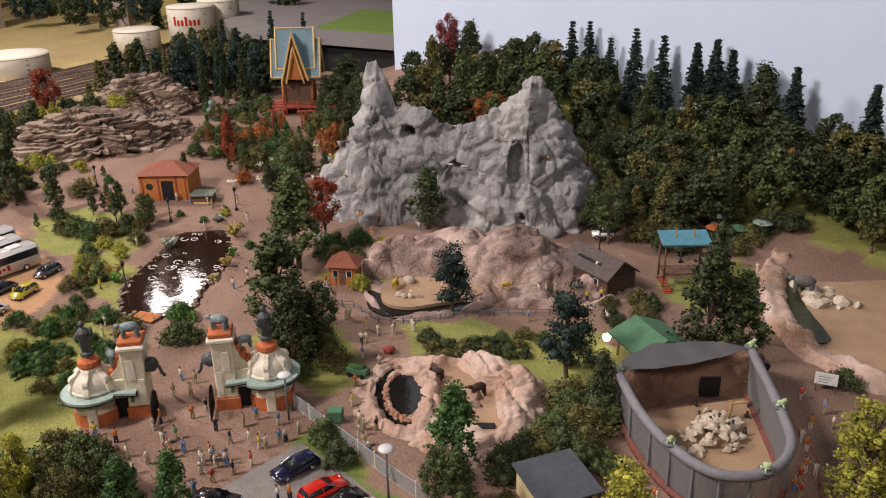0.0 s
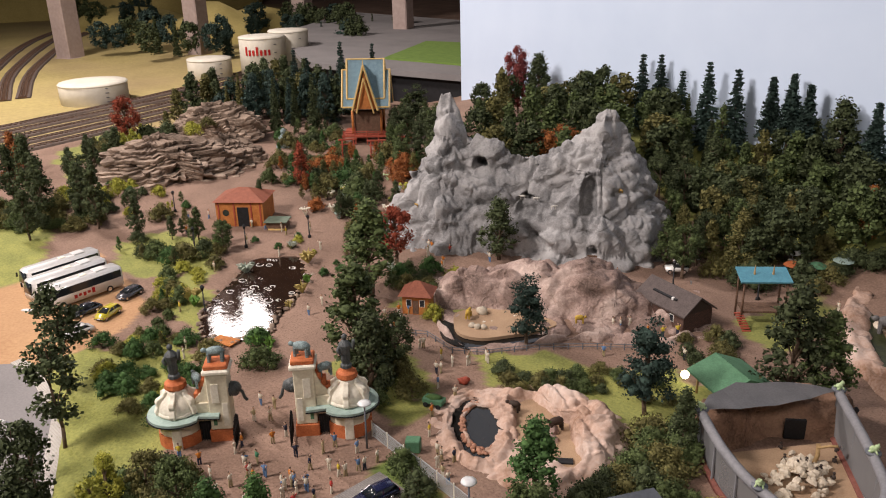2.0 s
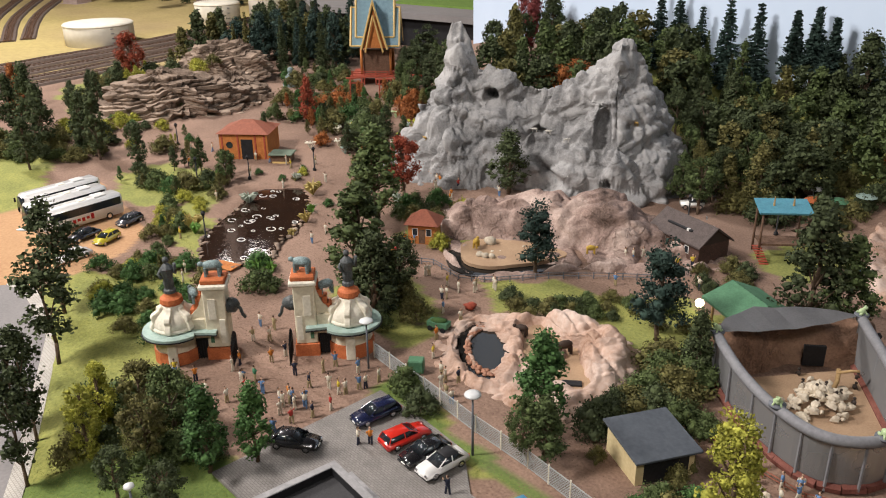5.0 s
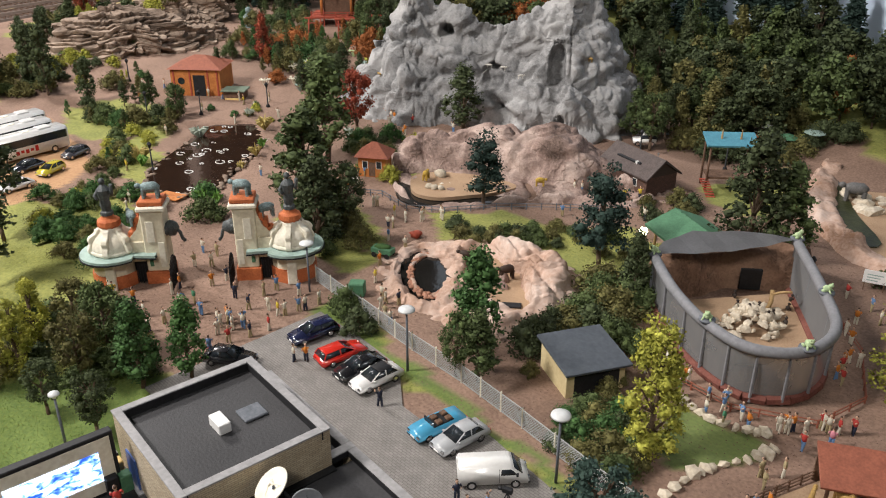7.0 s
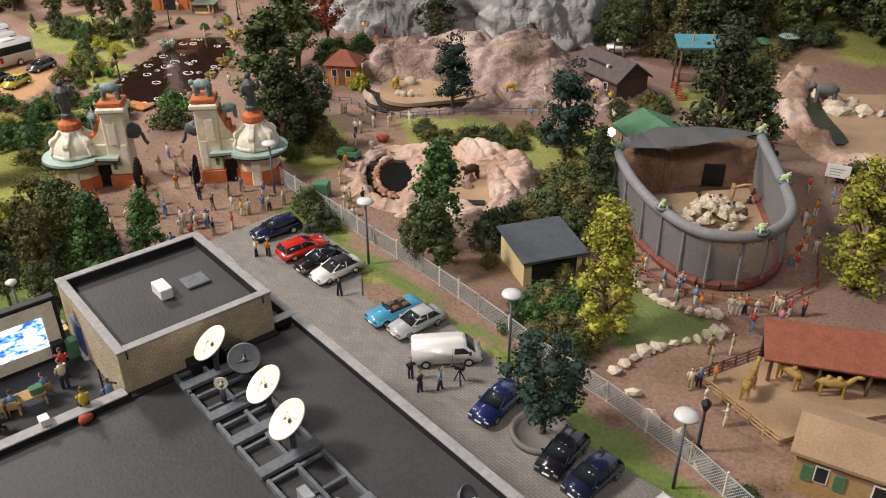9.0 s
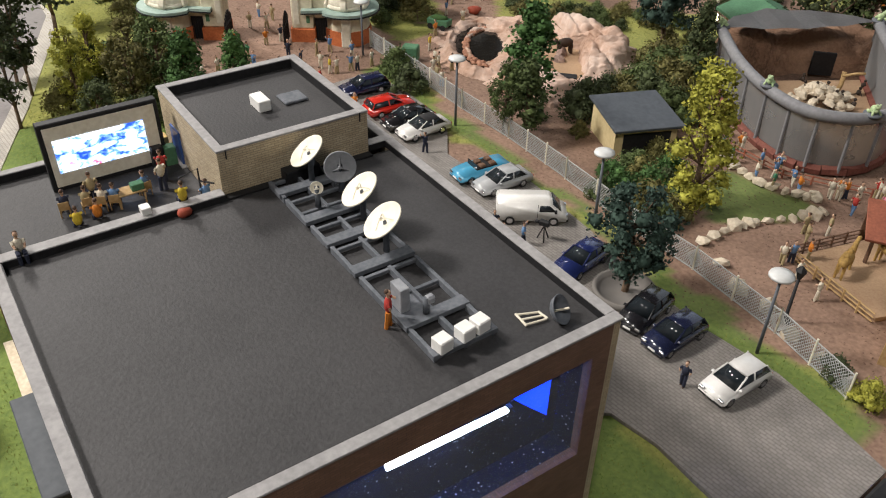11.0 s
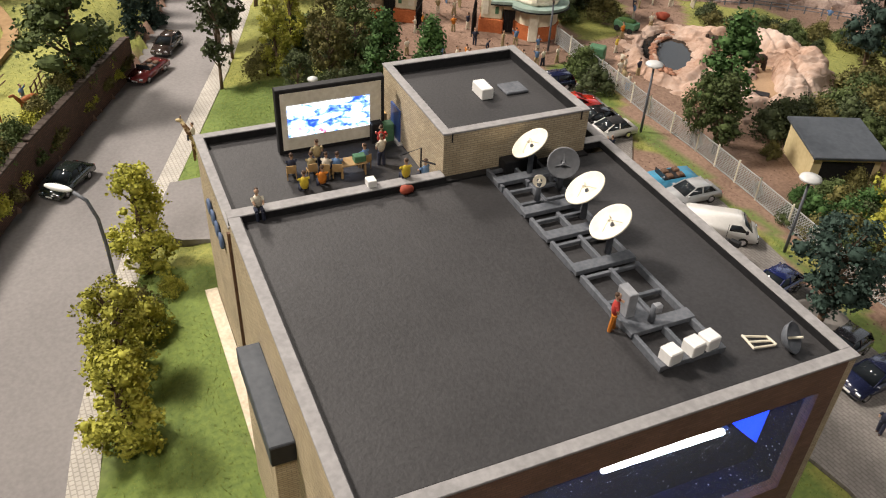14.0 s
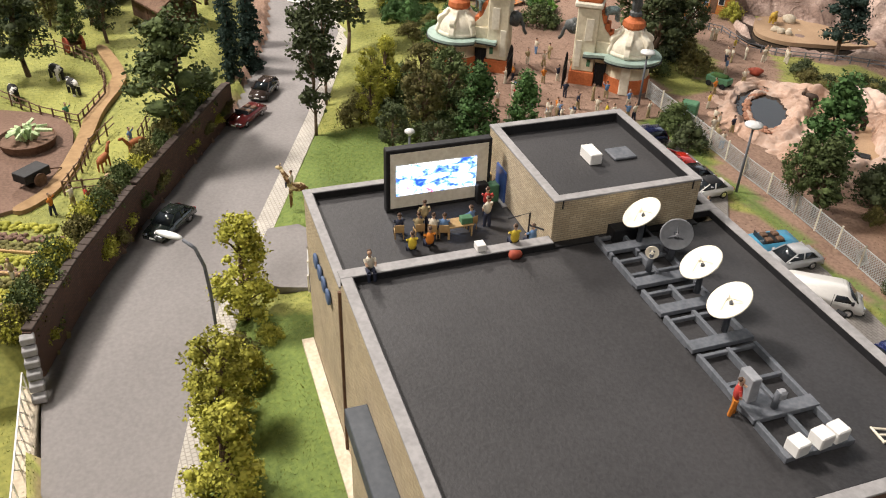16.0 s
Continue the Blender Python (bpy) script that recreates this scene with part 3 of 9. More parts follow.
def tree_proto(kind, seed):
    rr = random.Random(seed)
    cl = []
    if kind == "round":      # broad-leaved, h about 10
        for k in range(62):
            a, u = rr.uniform(0, 6.283), rr.uniform(-0.95, 1)
            q = math.sqrt(max(0.0, 1 - u * u)) * rr.uniform(0.55, 1)
            cl.append(((2.7 * q * math.cos(a), 2.7 * q * math.sin(a), 6.2 + 3.3 * u), rr.uniform(0.45, 1.0)))
        th, tr = 8.0, 0.3
    elif kind == "tall":     # tapering, uneven
        for k in range(70):
            z = 1.7 + 7.8 * (k / 69) ** 0.9 + rr.uniform(-0.2, 0.2)
            w = 2.15 * (1 - min(1, max(0, z - 2.2) / 7.7) ** 1.3) * min(1, max(0.1, z - 1.4) / 1.6) + 0.12
            a = rr.uniform(0, 6.283)
            q = w * rr.uniform(0.4, 1)
            cl.append(((q * math.cos(a), q * math.sin(a), z), rr.uniform(0.36, 0.85)))
        th, tr = 9.0, 0.22
    elif kind == "column":   # poplar like foam column
        for k in range(74):
            z = rr.uniform(0.8, 9.5)
            w = 1.7 * (1 - ((z - 4) / 7.2) ** 2) + 0.1
            a = rr.uniform(0, 6.283)
            q = max(0.1, w) * rr.uniform(0.4, 1)
            cl.append(((q * math.cos(a), q * math.sin(a), z), rr.uniform(0.36, 0.78)))
        th, tr = 8.0, 0.25
    elif kind == "layered":  # dark pine with flat cushions
        for k in range(36):
            z = 3.0 + 6.6 * (k / 35)
            a = rr.uniform(0, 6.283)
            q = (2.7 - 0.27 * (z - 3)) * rr.uniform(0.3, 1)
            cl.append(((q * math.cos(a), q * math.sin(a), 3.0 + 1.3 * math.floor((z - 3.0) / 1.3) + rr.uniform(-0.15, 0.25)), rr.uniform(0.7, 1.15)))
        th, tr = 9.3, 0.26
    elif kind == "sparse":   # tall gappy tree with bare trunk below
        for k in range(30):
            z = rr.uniform(3.0, 9.7)
            a = rr.uniform(0, 6.283)
            q = 1.5 * math.sin(math.pi * min(1, (z - 1.8) / 8.6)) * rr.uniform(0.3, 1.1)
            cl.append(((q * math.cos(a), q * math.sin(a), z), rr.uniform(0.4, 0.75)))
        th, tr = 9.5, 0.14
    elif kind == "bush":
        for k in range(32):
            a, q = rr.uniform(0, 6.283), rr.uniform(0, 1) ** 0.6
            cl.append(((3.6 * q * math.cos(a), 3.6 * q * math.sin(a), 1.2 + 4.2 * (1 - q) * rr.uniform(0.5, 1.1)), rr.uniform(0.9, 1.9)))
        th, tr = 2.5, 0.25
    return cl, th, tr


PROTO = {}
KINDS = {"round": "broad-leaved", "tall": "slender", "column": "bushy columnar", "layered": "layered pine", "sparse": "thin gappy", "bush": "low", "spruce": "pointed spruce"}
HUES = {"leaf_mid": "green", "leaf_dark": "dark green", "leaf_olive": "olive green", "leaf_bright": "yellow-green", "leaf_green": "fresh green",
        "leaf_blue": "blackish green", "leaf_red": "rust red", "leaf_rust": "orange", "leaf_wine": "wine red"}


def spruce_parts(seed, material, bare):
    rr = random.Random(seed)
    r = np.random.RandomState(seed)
    vs, fs = [], []
    base = 0
    for k in range(24):
        u = k / 23
        z0 = bare + (9.75 - bare) * u
        w = (1.25 if bare < 2 else 0.95) * (1 - u) ** 0.8 + 0.04
        nb = 12
        for j in range(nb):
            a = rr.uniform(0, 6.283)
            L = w * rr.uniform(0.8, 1.2)
            n = max(5, int(20 * L))
            s = r.uniform(0.05, 1, n)
            p = np.stack([L * s * math.cos(a), L * s * math.sin(a), z0 - 0.42 * L * s + r.normal(0, 0.05, n)], 1)
            p[:, :2] += r.normal(0, 0.09, (n, 2)) * (1.2 - s[:, None] * 0.6)
            t1, t2 = r.normal(size=(n, 3)), r.normal(size=(n, 3))
            t1 /= np.linalg.norm(t1, axis=1)[:, None]
            t2 /= np.linalg.norm(t2, axis=1)[:, None]
            z = 0.16
            vs.append(np.stack([p + t1 * z, p + t2 * z, p - t1 * z, p - t2 * z * 0.6], 1).reshape(-1, 3))
            i = base + 4 * np.arange(n)
            fs.append(np.stack([i, i + 1, i + 2, i + 3], 1))
            base += 4 * n
    me = bpy.data.meshes.new("crown")
    me.from_pydata((np.concatenate(vs) * K).tolist(), [], np.concatenate(fs).tolist())
    me.materials.append(material)
    return me


WOOD, GROWTH = [], []


def far_wood(name, label, woods):
    """Joins plants that stand far off or grow into one another into one mesh."""
    vs, fs, ms, base = [], [], [], 0
    hues = sorted({w[1] for w in woods})
    protos = {}
    for kind, hue, x, y, h, wide, seed in woods:
        key = (kind, seed % 3)
        if key not in protos:
            if kind == "spruce":
                me = spruce_parts(key[1] + 3, M[hue], 0.8)
            else:
                me = leaf_mesh("far_crown", tree_proto(kind, key[1] * 17 + len(kind))[0], 55, 0.28, M[hue], key[1])
            co = np.zeros(len(me.vertices) * 3)
            me.vertices.foreach_get("co", co)
            protos[key] = co.reshape(-1, 3)
            bpy.data.meshes.remove(me)
        s, a = h / 10.0, seed * 1.17
        c = protos[key]
        v = np.stack([(c[:, 0] * math.cos(a) - c[:, 1] * math.sin(a)) * s * wide, (c[:, 0] * math.sin(a) + c[:, 1] * math.cos(a)) * s * wide, c[:, 2] * s], 1)
        vs.append(v + np.array([x, y, gz(x, y)]) * K)
        m = len(c) // 4
        fs.append(base + np.arange(4 * m).reshape(-1, 4))
        ms.append(np.full(m, hues.index(hue)))
        base += len(c)
    me = bpy.data.meshes.new(name)
    me.from_pydata(np.concatenate(vs).tolist(), [], np.concatenate(fs).tolist())
    for hue in hues:
        me.materials.append(M[hue])
    me.polygons.foreach_set("material_index", np.concatenate(ms).astype(np.int32))
    tagged(new(name, me), label, "wood", kind="stuff")


def plant(kind, hue, x, y, h, wide=1.0, seed=None, z=None, bare=0.8, group="", name=None):
    seed = int(abs(x * 13 + y * 7)) if seed is None else seed
    var = seed % 3
    key = (kind, hue, var, bare > 2)
    z = gz(x, y) if z is None else z
    full = 6.4 if kind == "bush" else 10.0
    s = h / full
    sc = Matrix.Diagonal((s * wide, s * wide, s, 1))
    m = Matrix.Translation(Vector((x, y, z - 0.05)) * K) @ Matrix.Rotation(radians(seed * 67 % 360), 4, "Z") @ sc
    nm = name or ("bush" if kind == "bush" else ("spruce" if kind == "spruce" else "tree"))
    if key not in PROTO:
        ob = new(nm)
        ob.empty_display_size = 0.01
        if kind == "spruce":
            part("trunk", rod((0, 0, -0.5), (0, 0, 9.6), 0.16, 0.03, 7), M["trunk"], ob)
            cr = new("crown", spruce_parts(var + 3, M[hue], bare))
            cr.parent = ob
        else:
            cl, th, tr = tree_proto(kind, var * 17 + len(kind))
            part("trunk", trunk_mesh(th, tr, cl[::3], var), M["trunk"], ob)
            per = {"bush": 40, "sparse": 150, "tall": 120, "column": 230}.get(kind, 115)
            size = {"bush": 0.22, "sparse": 0.17, "column": 0.12}.get(kind, 0.15)
            cr = new("crown", leaf_mesh("crown", cl, per, size, M[hue], var, 0.35 if kind == "layered" else 0.0))
            cr.parent = ob
            if kind != "sparse":
                part("crown_core", core_mesh(bmesh.new(), cl[::2], 0.62), M[hue], ob)
        word = "shrub" if kind == "bush" else "model tree"
        tagged(ob, f"{HUES[hue]} {KINDS[kind]} {word} of foam foliage on the ground", "bush" if kind == "bush" else "tree")
        ob.matrix_basis = m
        PROTO[key] = ob
        return ob
    ob = copy_thing(PROTO[key], Matrix.Identity(4))
    ob.matrix_basis = m
    ob.name = nm
    return ob


TREES = [
    ("column", "leaf_bright", -39.6, 6.7, 9.5, 1.25), ("column", "leaf_bright", -29.7, 3.1, 7.8, 1.45), ("column", "leaf_bright", -23.5, 2.2, 7.8, 1.45),
    ("sparse", "leaf_dark", -67.5, 19.9, 12.6, 1.1), ("sparse", "leaf_dark", -74.3, 23.0, 13.5, 1.0), ("column", "leaf_bright", -66, 25.5, 8.6, 1.0),
    ("sparse", "leaf_dark", -88.3, 30.1, 15, 1.3), ("sparse", "leaf_dark", -101, 35.4, 16, 1.3), ("sparse", "leaf_dark", -78, 22.5, 13, 1.2),
    ("round", "leaf_olive", -60, 29, 8.5, 0.9), ("tall", "leaf_green", -56, 33, 9.5, 1.2), ("round", "leaf_mid", -63, 33, 8.5, 1.0), ("column", "leaf_bright", -70, 28.5, 8, 1.0), ("tall", "leaf_green", -54, 37, 9.0, 1.1),
    ("round", "leaf_olive", -68, 32, 7.5, 1.0), ("round", "leaf_dark", -58, 25, 6, 1.0), ("round", "leaf_dark", -52, 27, 6.5, 1),
    ("tall", "leaf_green", -38.5, 60.5, 11.5, 1.3), ("tall", "leaf_mid", -34.5, 56.5, 8.0, 1.3), ("round", "leaf_mid", -36.5, 55.5, 7.2, 0.85),
    ("column", "leaf_bright", -17.6, 59.7, 12.9, 1.05), ("round", "leaf_blue", -13.1, 46.0, 9.4, 1.1),
    ("layered", "leaf_blue", -64.0, 88.4, 11.2, 1.1), ("layered", "leaf_blue", -41.1, 84.8, 13.4, 0.95),
    ("tall", "leaf_mid", -75.7, 66.2, 16.5, 1.4), ("tall", "leaf_dark", -68, 62.5, 13, 1.2), ("tall", "leaf_mid", -95, 84, 17, 1.4), ("round", "leaf_dark", -72, 70, 9, 1.0),
    ("round", "leaf_red", -101, 95, 12, 0.95), ("tall", "leaf_dark", -29.6, 99.6, 17, 1.2), ("tall", "leaf_mid", -26.5, 103, 13, 1.2), ("tall", "leaf_dark", -33, 80, 9, 1.0),
    ("column", "leaf_bright", -5.0, 82.3, 13.4, 1.3), ("tall", "leaf_dark", -167, 63.9, 13, 0.9), ("tall", "leaf_dark", -173, 57.7, 15, 1.0), ("tall", "leaf_dark", -150, 68, 9, 1),
    ("round", "leaf_red", -219, 97, 15, 0.9), ("tall", "leaf_dark", -183.9, 59.2, 17, 1.0), ("tall", "leaf_dark", -190, 57, 14, 1.0), ("tall", "leaf_mid", -175.6, 66.5, 11, 1.1), ("tall", "leaf_mid", -140, 76, 7, 1), ("round", "leaf_mid", -130, 76, 7, 1), ("tall", "leaf_dark", -90.5, 111, 12, 1.5),
    ("layered", "leaf_mid", -69.1, 6.9, 12.5, 1.35), ("layered", "leaf_dark", -86.4, -7.0, 11, 1.1), ("tall", "leaf_red", -150, 108, 11, 0.9), ("tall", "leaf_dark", -142, 92, 8, 0.8),
]
for t in TREES:
    plant(*t)
SPRUCES = [(-104.4, 176.5, 30, 0.8), (-99, 175.7, 30.5, 0.8), (-92, 173.8, 27.5, 0.8), (-84.4, 171.8, 30.5, 0.8), (-77.5, 171.6, 29.5, 0.8), (-68.9, 169.8, 29, 4.0),
           (-65.0, 170.4, 30, 4.0), (-60.7, 168.8, 28.5, 4.0), (-46.8, 166.2, 27, 4.0), (-32, 164, 26, 4.0)]      # x, y, height of the tip, bare trunk
for x, y, tip, bare in SPRUCES:
    plant("spruce", "leaf_blue", x, y, tip - gz(x, y), 1.4, bare=bare)
for x, y, h in ((-91.6, 15.6, 13), (-87, 17.4, 13), (-96, 19, 13), (-84, 14.5, 11)):
    plant("spruce", "leaf_blue", x, y, h, 1.0)

# ---- the flat-roofed studio building ----
SROT, ROOF, TERRACE, CT, ZT, ZS = -4.6, 12.9, 11.75, 13.33, 12.25, 15.75    # turn, roof, terrace floor, coping tops


def studio():
    ob = thing("studio_building", -12.7, 19.9, 0, SROT, "tan brick studio building with flat black felt roofs and grey copings", "building")
    # front wall with the big show window: sill, lintel, piers
    for w in ((-10, 9.5, -11.27, -10.85), (-10, 9.5, 11.2, 11.64), (-10.42, -9.85, -10.85, 0.6)):
        part("main_wall", wall_uv(box(*w, -0.2, CT - 0.1)), M["brickwall"], ob)
    bm = box(9.0, 9.52, -10.85, 11.2, 11.55, CT - 0.1)
    box(9.0, 9.52, -10.85, 11.2, -0.2, 5.0, 0, bm)
    box(9.0, 9.52, 10.15, 11.2, 5.0, 11.55, 0, bm)
    box(9.0, 9.52, -10.85, -9.9, 5.0, 11.55, 0, bm)
    part("front_wall", wall_uv(bm), M["redbrick2"], ob, "reddish brown brick front")
    part("main_roof", box(-9.9, 9.3, -10.9, 11.3, ROOF - 0.32, ROOF), M["roof"], ob, "black felt roof")
    part("interior_floor", box(-9.5, 8.95, -10.8, 11.1, 4.6, 4.9), M["blue_dark"], ob)
    part("interior_wall", box(7.3, 7.6, -10.5, 10.7, 4.9, 12.5), M["blue_dark"], ob, "dark blue starry inner wall")
    win = part("show_window", box(9.25, 9.29, -9.9, 10.15, 5.0, 11.55), M["pane"], ob, "clear glass pane")
    win.visible_shadow = False
    part("neon_tube", rod((8.9, -0.4, 10.45), (8.9, 5.8, 10.2), 0.15, 0.15, 10), M["neon"], ob, "bright white fluorescent tube")
    part("neon_tube", rod((8.9, -6.4, 10.6), (9.0, -6.6, 8.8), 0.15, 0.15, 10), M["neon"], ob, "bright white fluorescent tube")
    part("tube_socket", box(8.75, 9.05, 5.8, 6.05, 9.95, 10.4, 0.03), M["black"], ob, "black lamp socket")
    bm = bmesh.new()
    vs = [bm.verts.new(p) for p in ((8.6, 5.95, 10.75), (8.6, 6.9, 11.4), (8.75, 8.5, 11.4), (8.75, 8.45, 8.15), (8.7, 7.6, 9.0))]
    bm.faces.new(vs)
    bmesh.ops.solidify(bm, geom=list(bm.faces), thickness=0.12)
    part("blue_screen", bm, M["screen_blue"], ob, "glowing blue screen")
    # added sheet: dim blue light on the brick side wall, put into its colour
    part("side_lining", box(6.2, 8.95, 10.2, 10.34, 4.9, 11.5), M["blue_dark"], ob, "dark blue panel standing in for the dim blue-lit brick side wall")
    # terrace wing, sunken strip beside the stair block, and the stair block
    part("terrace_wall", wall_uv(box(-20.88, -10.02, -11.22, 11.1, -0.2, TERRACE - 0.35)), M["brickwall"], ob)
    part("terrace_wall", wall_uv(box(-20.88, -10.02, 11.2, 11.64, -0.2, CT - 0.1)), M["brickwall"], ob)
    for w in ((-20.88, -20.5, -11.22, 0.6, ZT), (-20.5, -10.3, -11.22, -10.85, ZT)):
        part("parapet_wall", wall_uv(box(*w[:4], TERRACE - 0.4, w[4] - 0.1)), M["brickwall"], ob)
    part("terrace_roof", box(-20.4, -10.05, -10.8, 11.1, TERRACE - 0.35, TERRACE), M["roof"], ob, "black felt terrace")
    part("stair_block", wall_uv(box(-19.82, -10.2, 0.68, 9.85, TERRACE - 0.05, ZS - 0.7)), M["brickwall"], ob)
    for w in ((-19.82, -10.2, 0.68, 1.05), (-19.82, -10.2, 9.48, 9.85), (-19.82, -19.45, 1.05, 9.48), (-10.6, -10.2, 1.05, 9.48)):
        part("parapet_wall", wall_uv(box(*w, ZS - 0.7, ZS - 0.1)), M["brickwall"], ob)
    part("strip_roof", box(-19.8, -11.1, 9.86, 11.15, TERRACE + 0.02, 12.6), M["roof"], ob, "black felt strip beside the stair block")
    part("stair_roof", box(-19.44, -10.61, 1.06, 9.47, ZS - 0.69, ZS - 0.6), M["roof"], ob, "black felt roof")

    def coping(x0, x1, y0, y1, z, low=0.0, inner=""):
        part("coping", box(x0, x1, y0, y1, z - 0.13, z, 0.025), M["coping"], ob, "grey concrete coping")
        ins = {"+x": (x1 - 0.02, x1 + 0.05, y0, y1), "-x": (x0 - 0.05, x0 + 0.02, y0, y1), "+y": (x0, x1, y1 - 0.02, y1 + 0.05), "-y": (x0, x1, y0 - 0.05, y0 + 0.02)}
        for k in inner.split():
            part("upstand", box(*ins[k], low, z - 0.05), M["black"], ob, "black tarred upstand")
    # main roof
    coping(-9.75, 9.0, -11.34, -10.72, CT, ROOF, "+y")
    coping(-10.4, 9.0, 11.12, 11.71, CT, ROOF, "-y")
    coping(9.0, 9.6, -11.34, 11.71, CT, ROOF, "-x")
    coping(-10.5, -9.75, -11.34, 0.66, CT, ROOF, "+x")
    coping(-11.05, -10.4, 9.87, 11.71, CT, ROOF, "+x")
    part("upstand", box(-10.2, -9.7, 0.66, 9.87, ROOF - 0.1, ROOF + 0.12), M["black"], ob, "black tarred upstand")
    coping(-20.9, -11.05, 11.12, 11.71, CT, 12.6, "-y")
    # terrace
    coping(-20.96, -10.5, -11.3, -10.75, ZT, TERRACE, "+y")
    coping(-20.96, -20.4, -10.75, 0.66, ZT, TERRACE, "+x")
    # stair block
    coping(-19.9, -10.16, 0.62, 1.15, ZS, ZS - 0.6, "+y")
    coping(-19.9, -10.16, 9.36, 9.91, ZS, ZS - 0.6, "-y")
    coping(-19.9, -19.35, 1.15, 9.36, ZS, ZS - 0.6, "+x")
    coping(-10.72, -10.16, 1.15, 9.36, ZS, ZS - 0.6, "-x")
    part("blue_door", box(-18.2, -16.7, 0.56, 0.7, TERRACE, TERRACE + 2.2, 0.03), M["blue_door"], ob, "blue metal door")
    part("door_step", box(-18.4, -16.3, 0.35, 0.68, TERRACE, TERRACE + 0.08), M["coping"], ob, "grey door sill")
    part("roof_box", box(-15.65, -14.2, 4.88, 5.65, ZS - 0.6, ZS + 0.1, 0.05), M["white"], ob, "white ventilation box")
    part("roof_hatch", box(-15.7, -14.3, 6.6, 8.1, ZS - 0.6, ZS - 0.42, 0.05), M["frame"], ob, "grey roof hatch")
    cn = part("wall_canopy", box(-4.82, 1.88, -12.43, -11.27, 8.0, 9.2, 0.05), M["slate"], ob, "slate-grey box canopy")
    # the canopy's open end: its inner shade is a black panel
    part("canopy_end", box(1.88, 1.92, -12.4, -11.3, 8.03, 9.12), M["black"], cn, "black panel standing in for the shade in the open end")
    part("canopy_support", wall_uv(box(-4.5, 1.7, -12.25, -11.27, -0.2, 8.0)), M["brickwall"], ob)
    part("downpipe", box(-10.3, -10.1, -11.42, -11.26, -0.2, ZT - 0.1), M["brown_wood"], ob, "brown joint strip")
    for k in range(4):
        ring = lathe([(0.4, 0), (0.5, 0.03), (0.5, 0.16), (0.4, 0.2)], 16)
        bmesh.ops.rotate(ring, verts=ring.verts, cent=(0, 0, 0), matrix=Matrix.Rotation(radians(90), 3, "X"))
        bmesh.ops.translate(ring, verts=ring.verts, vec=(-17.0 + 1.15 * k, -11.27, 9.5 - 0.05 * k))
        part("wall_sign_letter", ring, M["sign_blue"], ob, "grey-blue round sign letter bar")
    part("plinth", box(-20.9, 10.0, -12.1, -11.27, -0.6, 0.25), M["pale_rock"], ob, "pale gravel strip along the wall")
    # iron stair rail by the door
    rail = tube([(-11.5, -0.1, TERRACE), (-11.5, -0.1, CT + 1.0), (-12.6, -0.9, CT + 0.1)], 0.06, 5)
    rod((-11.5, -0.1, CT + 0.2), (-10.6, 0.4, CT + 0.35), 0.06, 0.06, 5, rail)
    part("stair_rail", rail, M["black"], ob, "black iron handrail")
    return ob


def mat_pane():
    m = bpy.data.materials.new("pane")
    m.use_nodes = True
    b = m.node_tree.nodes["Principled BSDF"]
    b.inputs["Base Color"].default_value = (0.8, 0.85, 0.9, 1)
    b.inputs["Roughness"].default_value = 0.03
    b.inputs["Alpha"].default_value = 0.07
    return m


M["pane"] = mat_pane()
M["blue_dark"] = mat("starry_blue", (0.003, 0.007, 0.036), (0.0006, 0.001, 0.005), 26, 0.3, 0.2, 0, 9)
sn, sl = M["blue_dark"].node_tree.nodes, M["blue_dark"].node_tree.links
sb = sn["Principled BSDF"]
stars, stc, smr, smx = sn.new("ShaderNodeTexVoronoi"), sn.new("ShaderNodeTexCoord"), sn.new("ShaderNodeMapRange"), sn.new("ShaderNodeMix")
smx.data_type = "RGBA"
stars.inputs["Scale"].default_value = 330
sl.new(stc.outputs["Object"], stars.inputs["Vector"])
sl.new(stars.outputs["Distance"], smr.inputs[0])
smr.inputs["From Min"].default_value, smr.inputs["From Max"].default_value = 0.10, 0.21
smr.inputs["To Min"].default_value, smr.inputs["To Max"].default_value = 1.0, 0.0
pick, scol = sn.new("ShaderNodeMath"), sn.new("ShaderNodeSeparateColor")
sl.new(stars.outputs["Color"], scol.inputs[0])
pick.operation = "MULTIPLY"
sl.new(smr.outputs[0], pick.inputs[0])
spow = sn.new("ShaderNodeMath")
spow.operation = "POWER"
spow.inputs[1].default_value = 1.3
sl.new(scol.outputs[0], spow.inputs[0])
sl.new(spow.outputs[0], pick.inputs[1])
sl.new(pick.outputs[0], smx.inputs["Factor"])
sl.new(sb.inputs["Base Color"].links[0].from_socket, smx.inputs["A"])
smx.inputs["B"].default_value = (0.7, 0.76, 0.9, 1)
sl.new(smx.outputs["Result"], sb.inputs["Base Color"])
M["neon"] = glow("neon_white", (0.78, 0.88, 1.0), 24)
M["screen_blue"] = glow("screen_blue", (0.006, 0.045, 0.95), 2.2)
M["blue_door"] = paint("blue_door", (0.04, 0.09, 0.28))
M["cabinet"] = mat("cabinet_grey", (0.30, 0.31, 0.33), (0.22, 0.23, 0.25), 90, 0.55, 0.1)
M["sign_blue"] = mat("sign_blue", (0.10, 0.15, 0.27), (0.07, 0.11, 0.2), 80, 0.6, 0.1)
M["slate"] = mat("slate", (0.085, 0.095, 0.11), (0.06, 0.068, 0.08), 60, 0.6, 0.1)
M["redbrick2"] = brick_mat("front_brick", (0.27, 0.15, 0.10), (0.21, 0.115, 0.075), (0.16, 0.10, 0.075), 0.42, 0.14)
studio()
blue = bpy.data.lights.new("window_lamp", "AREA")
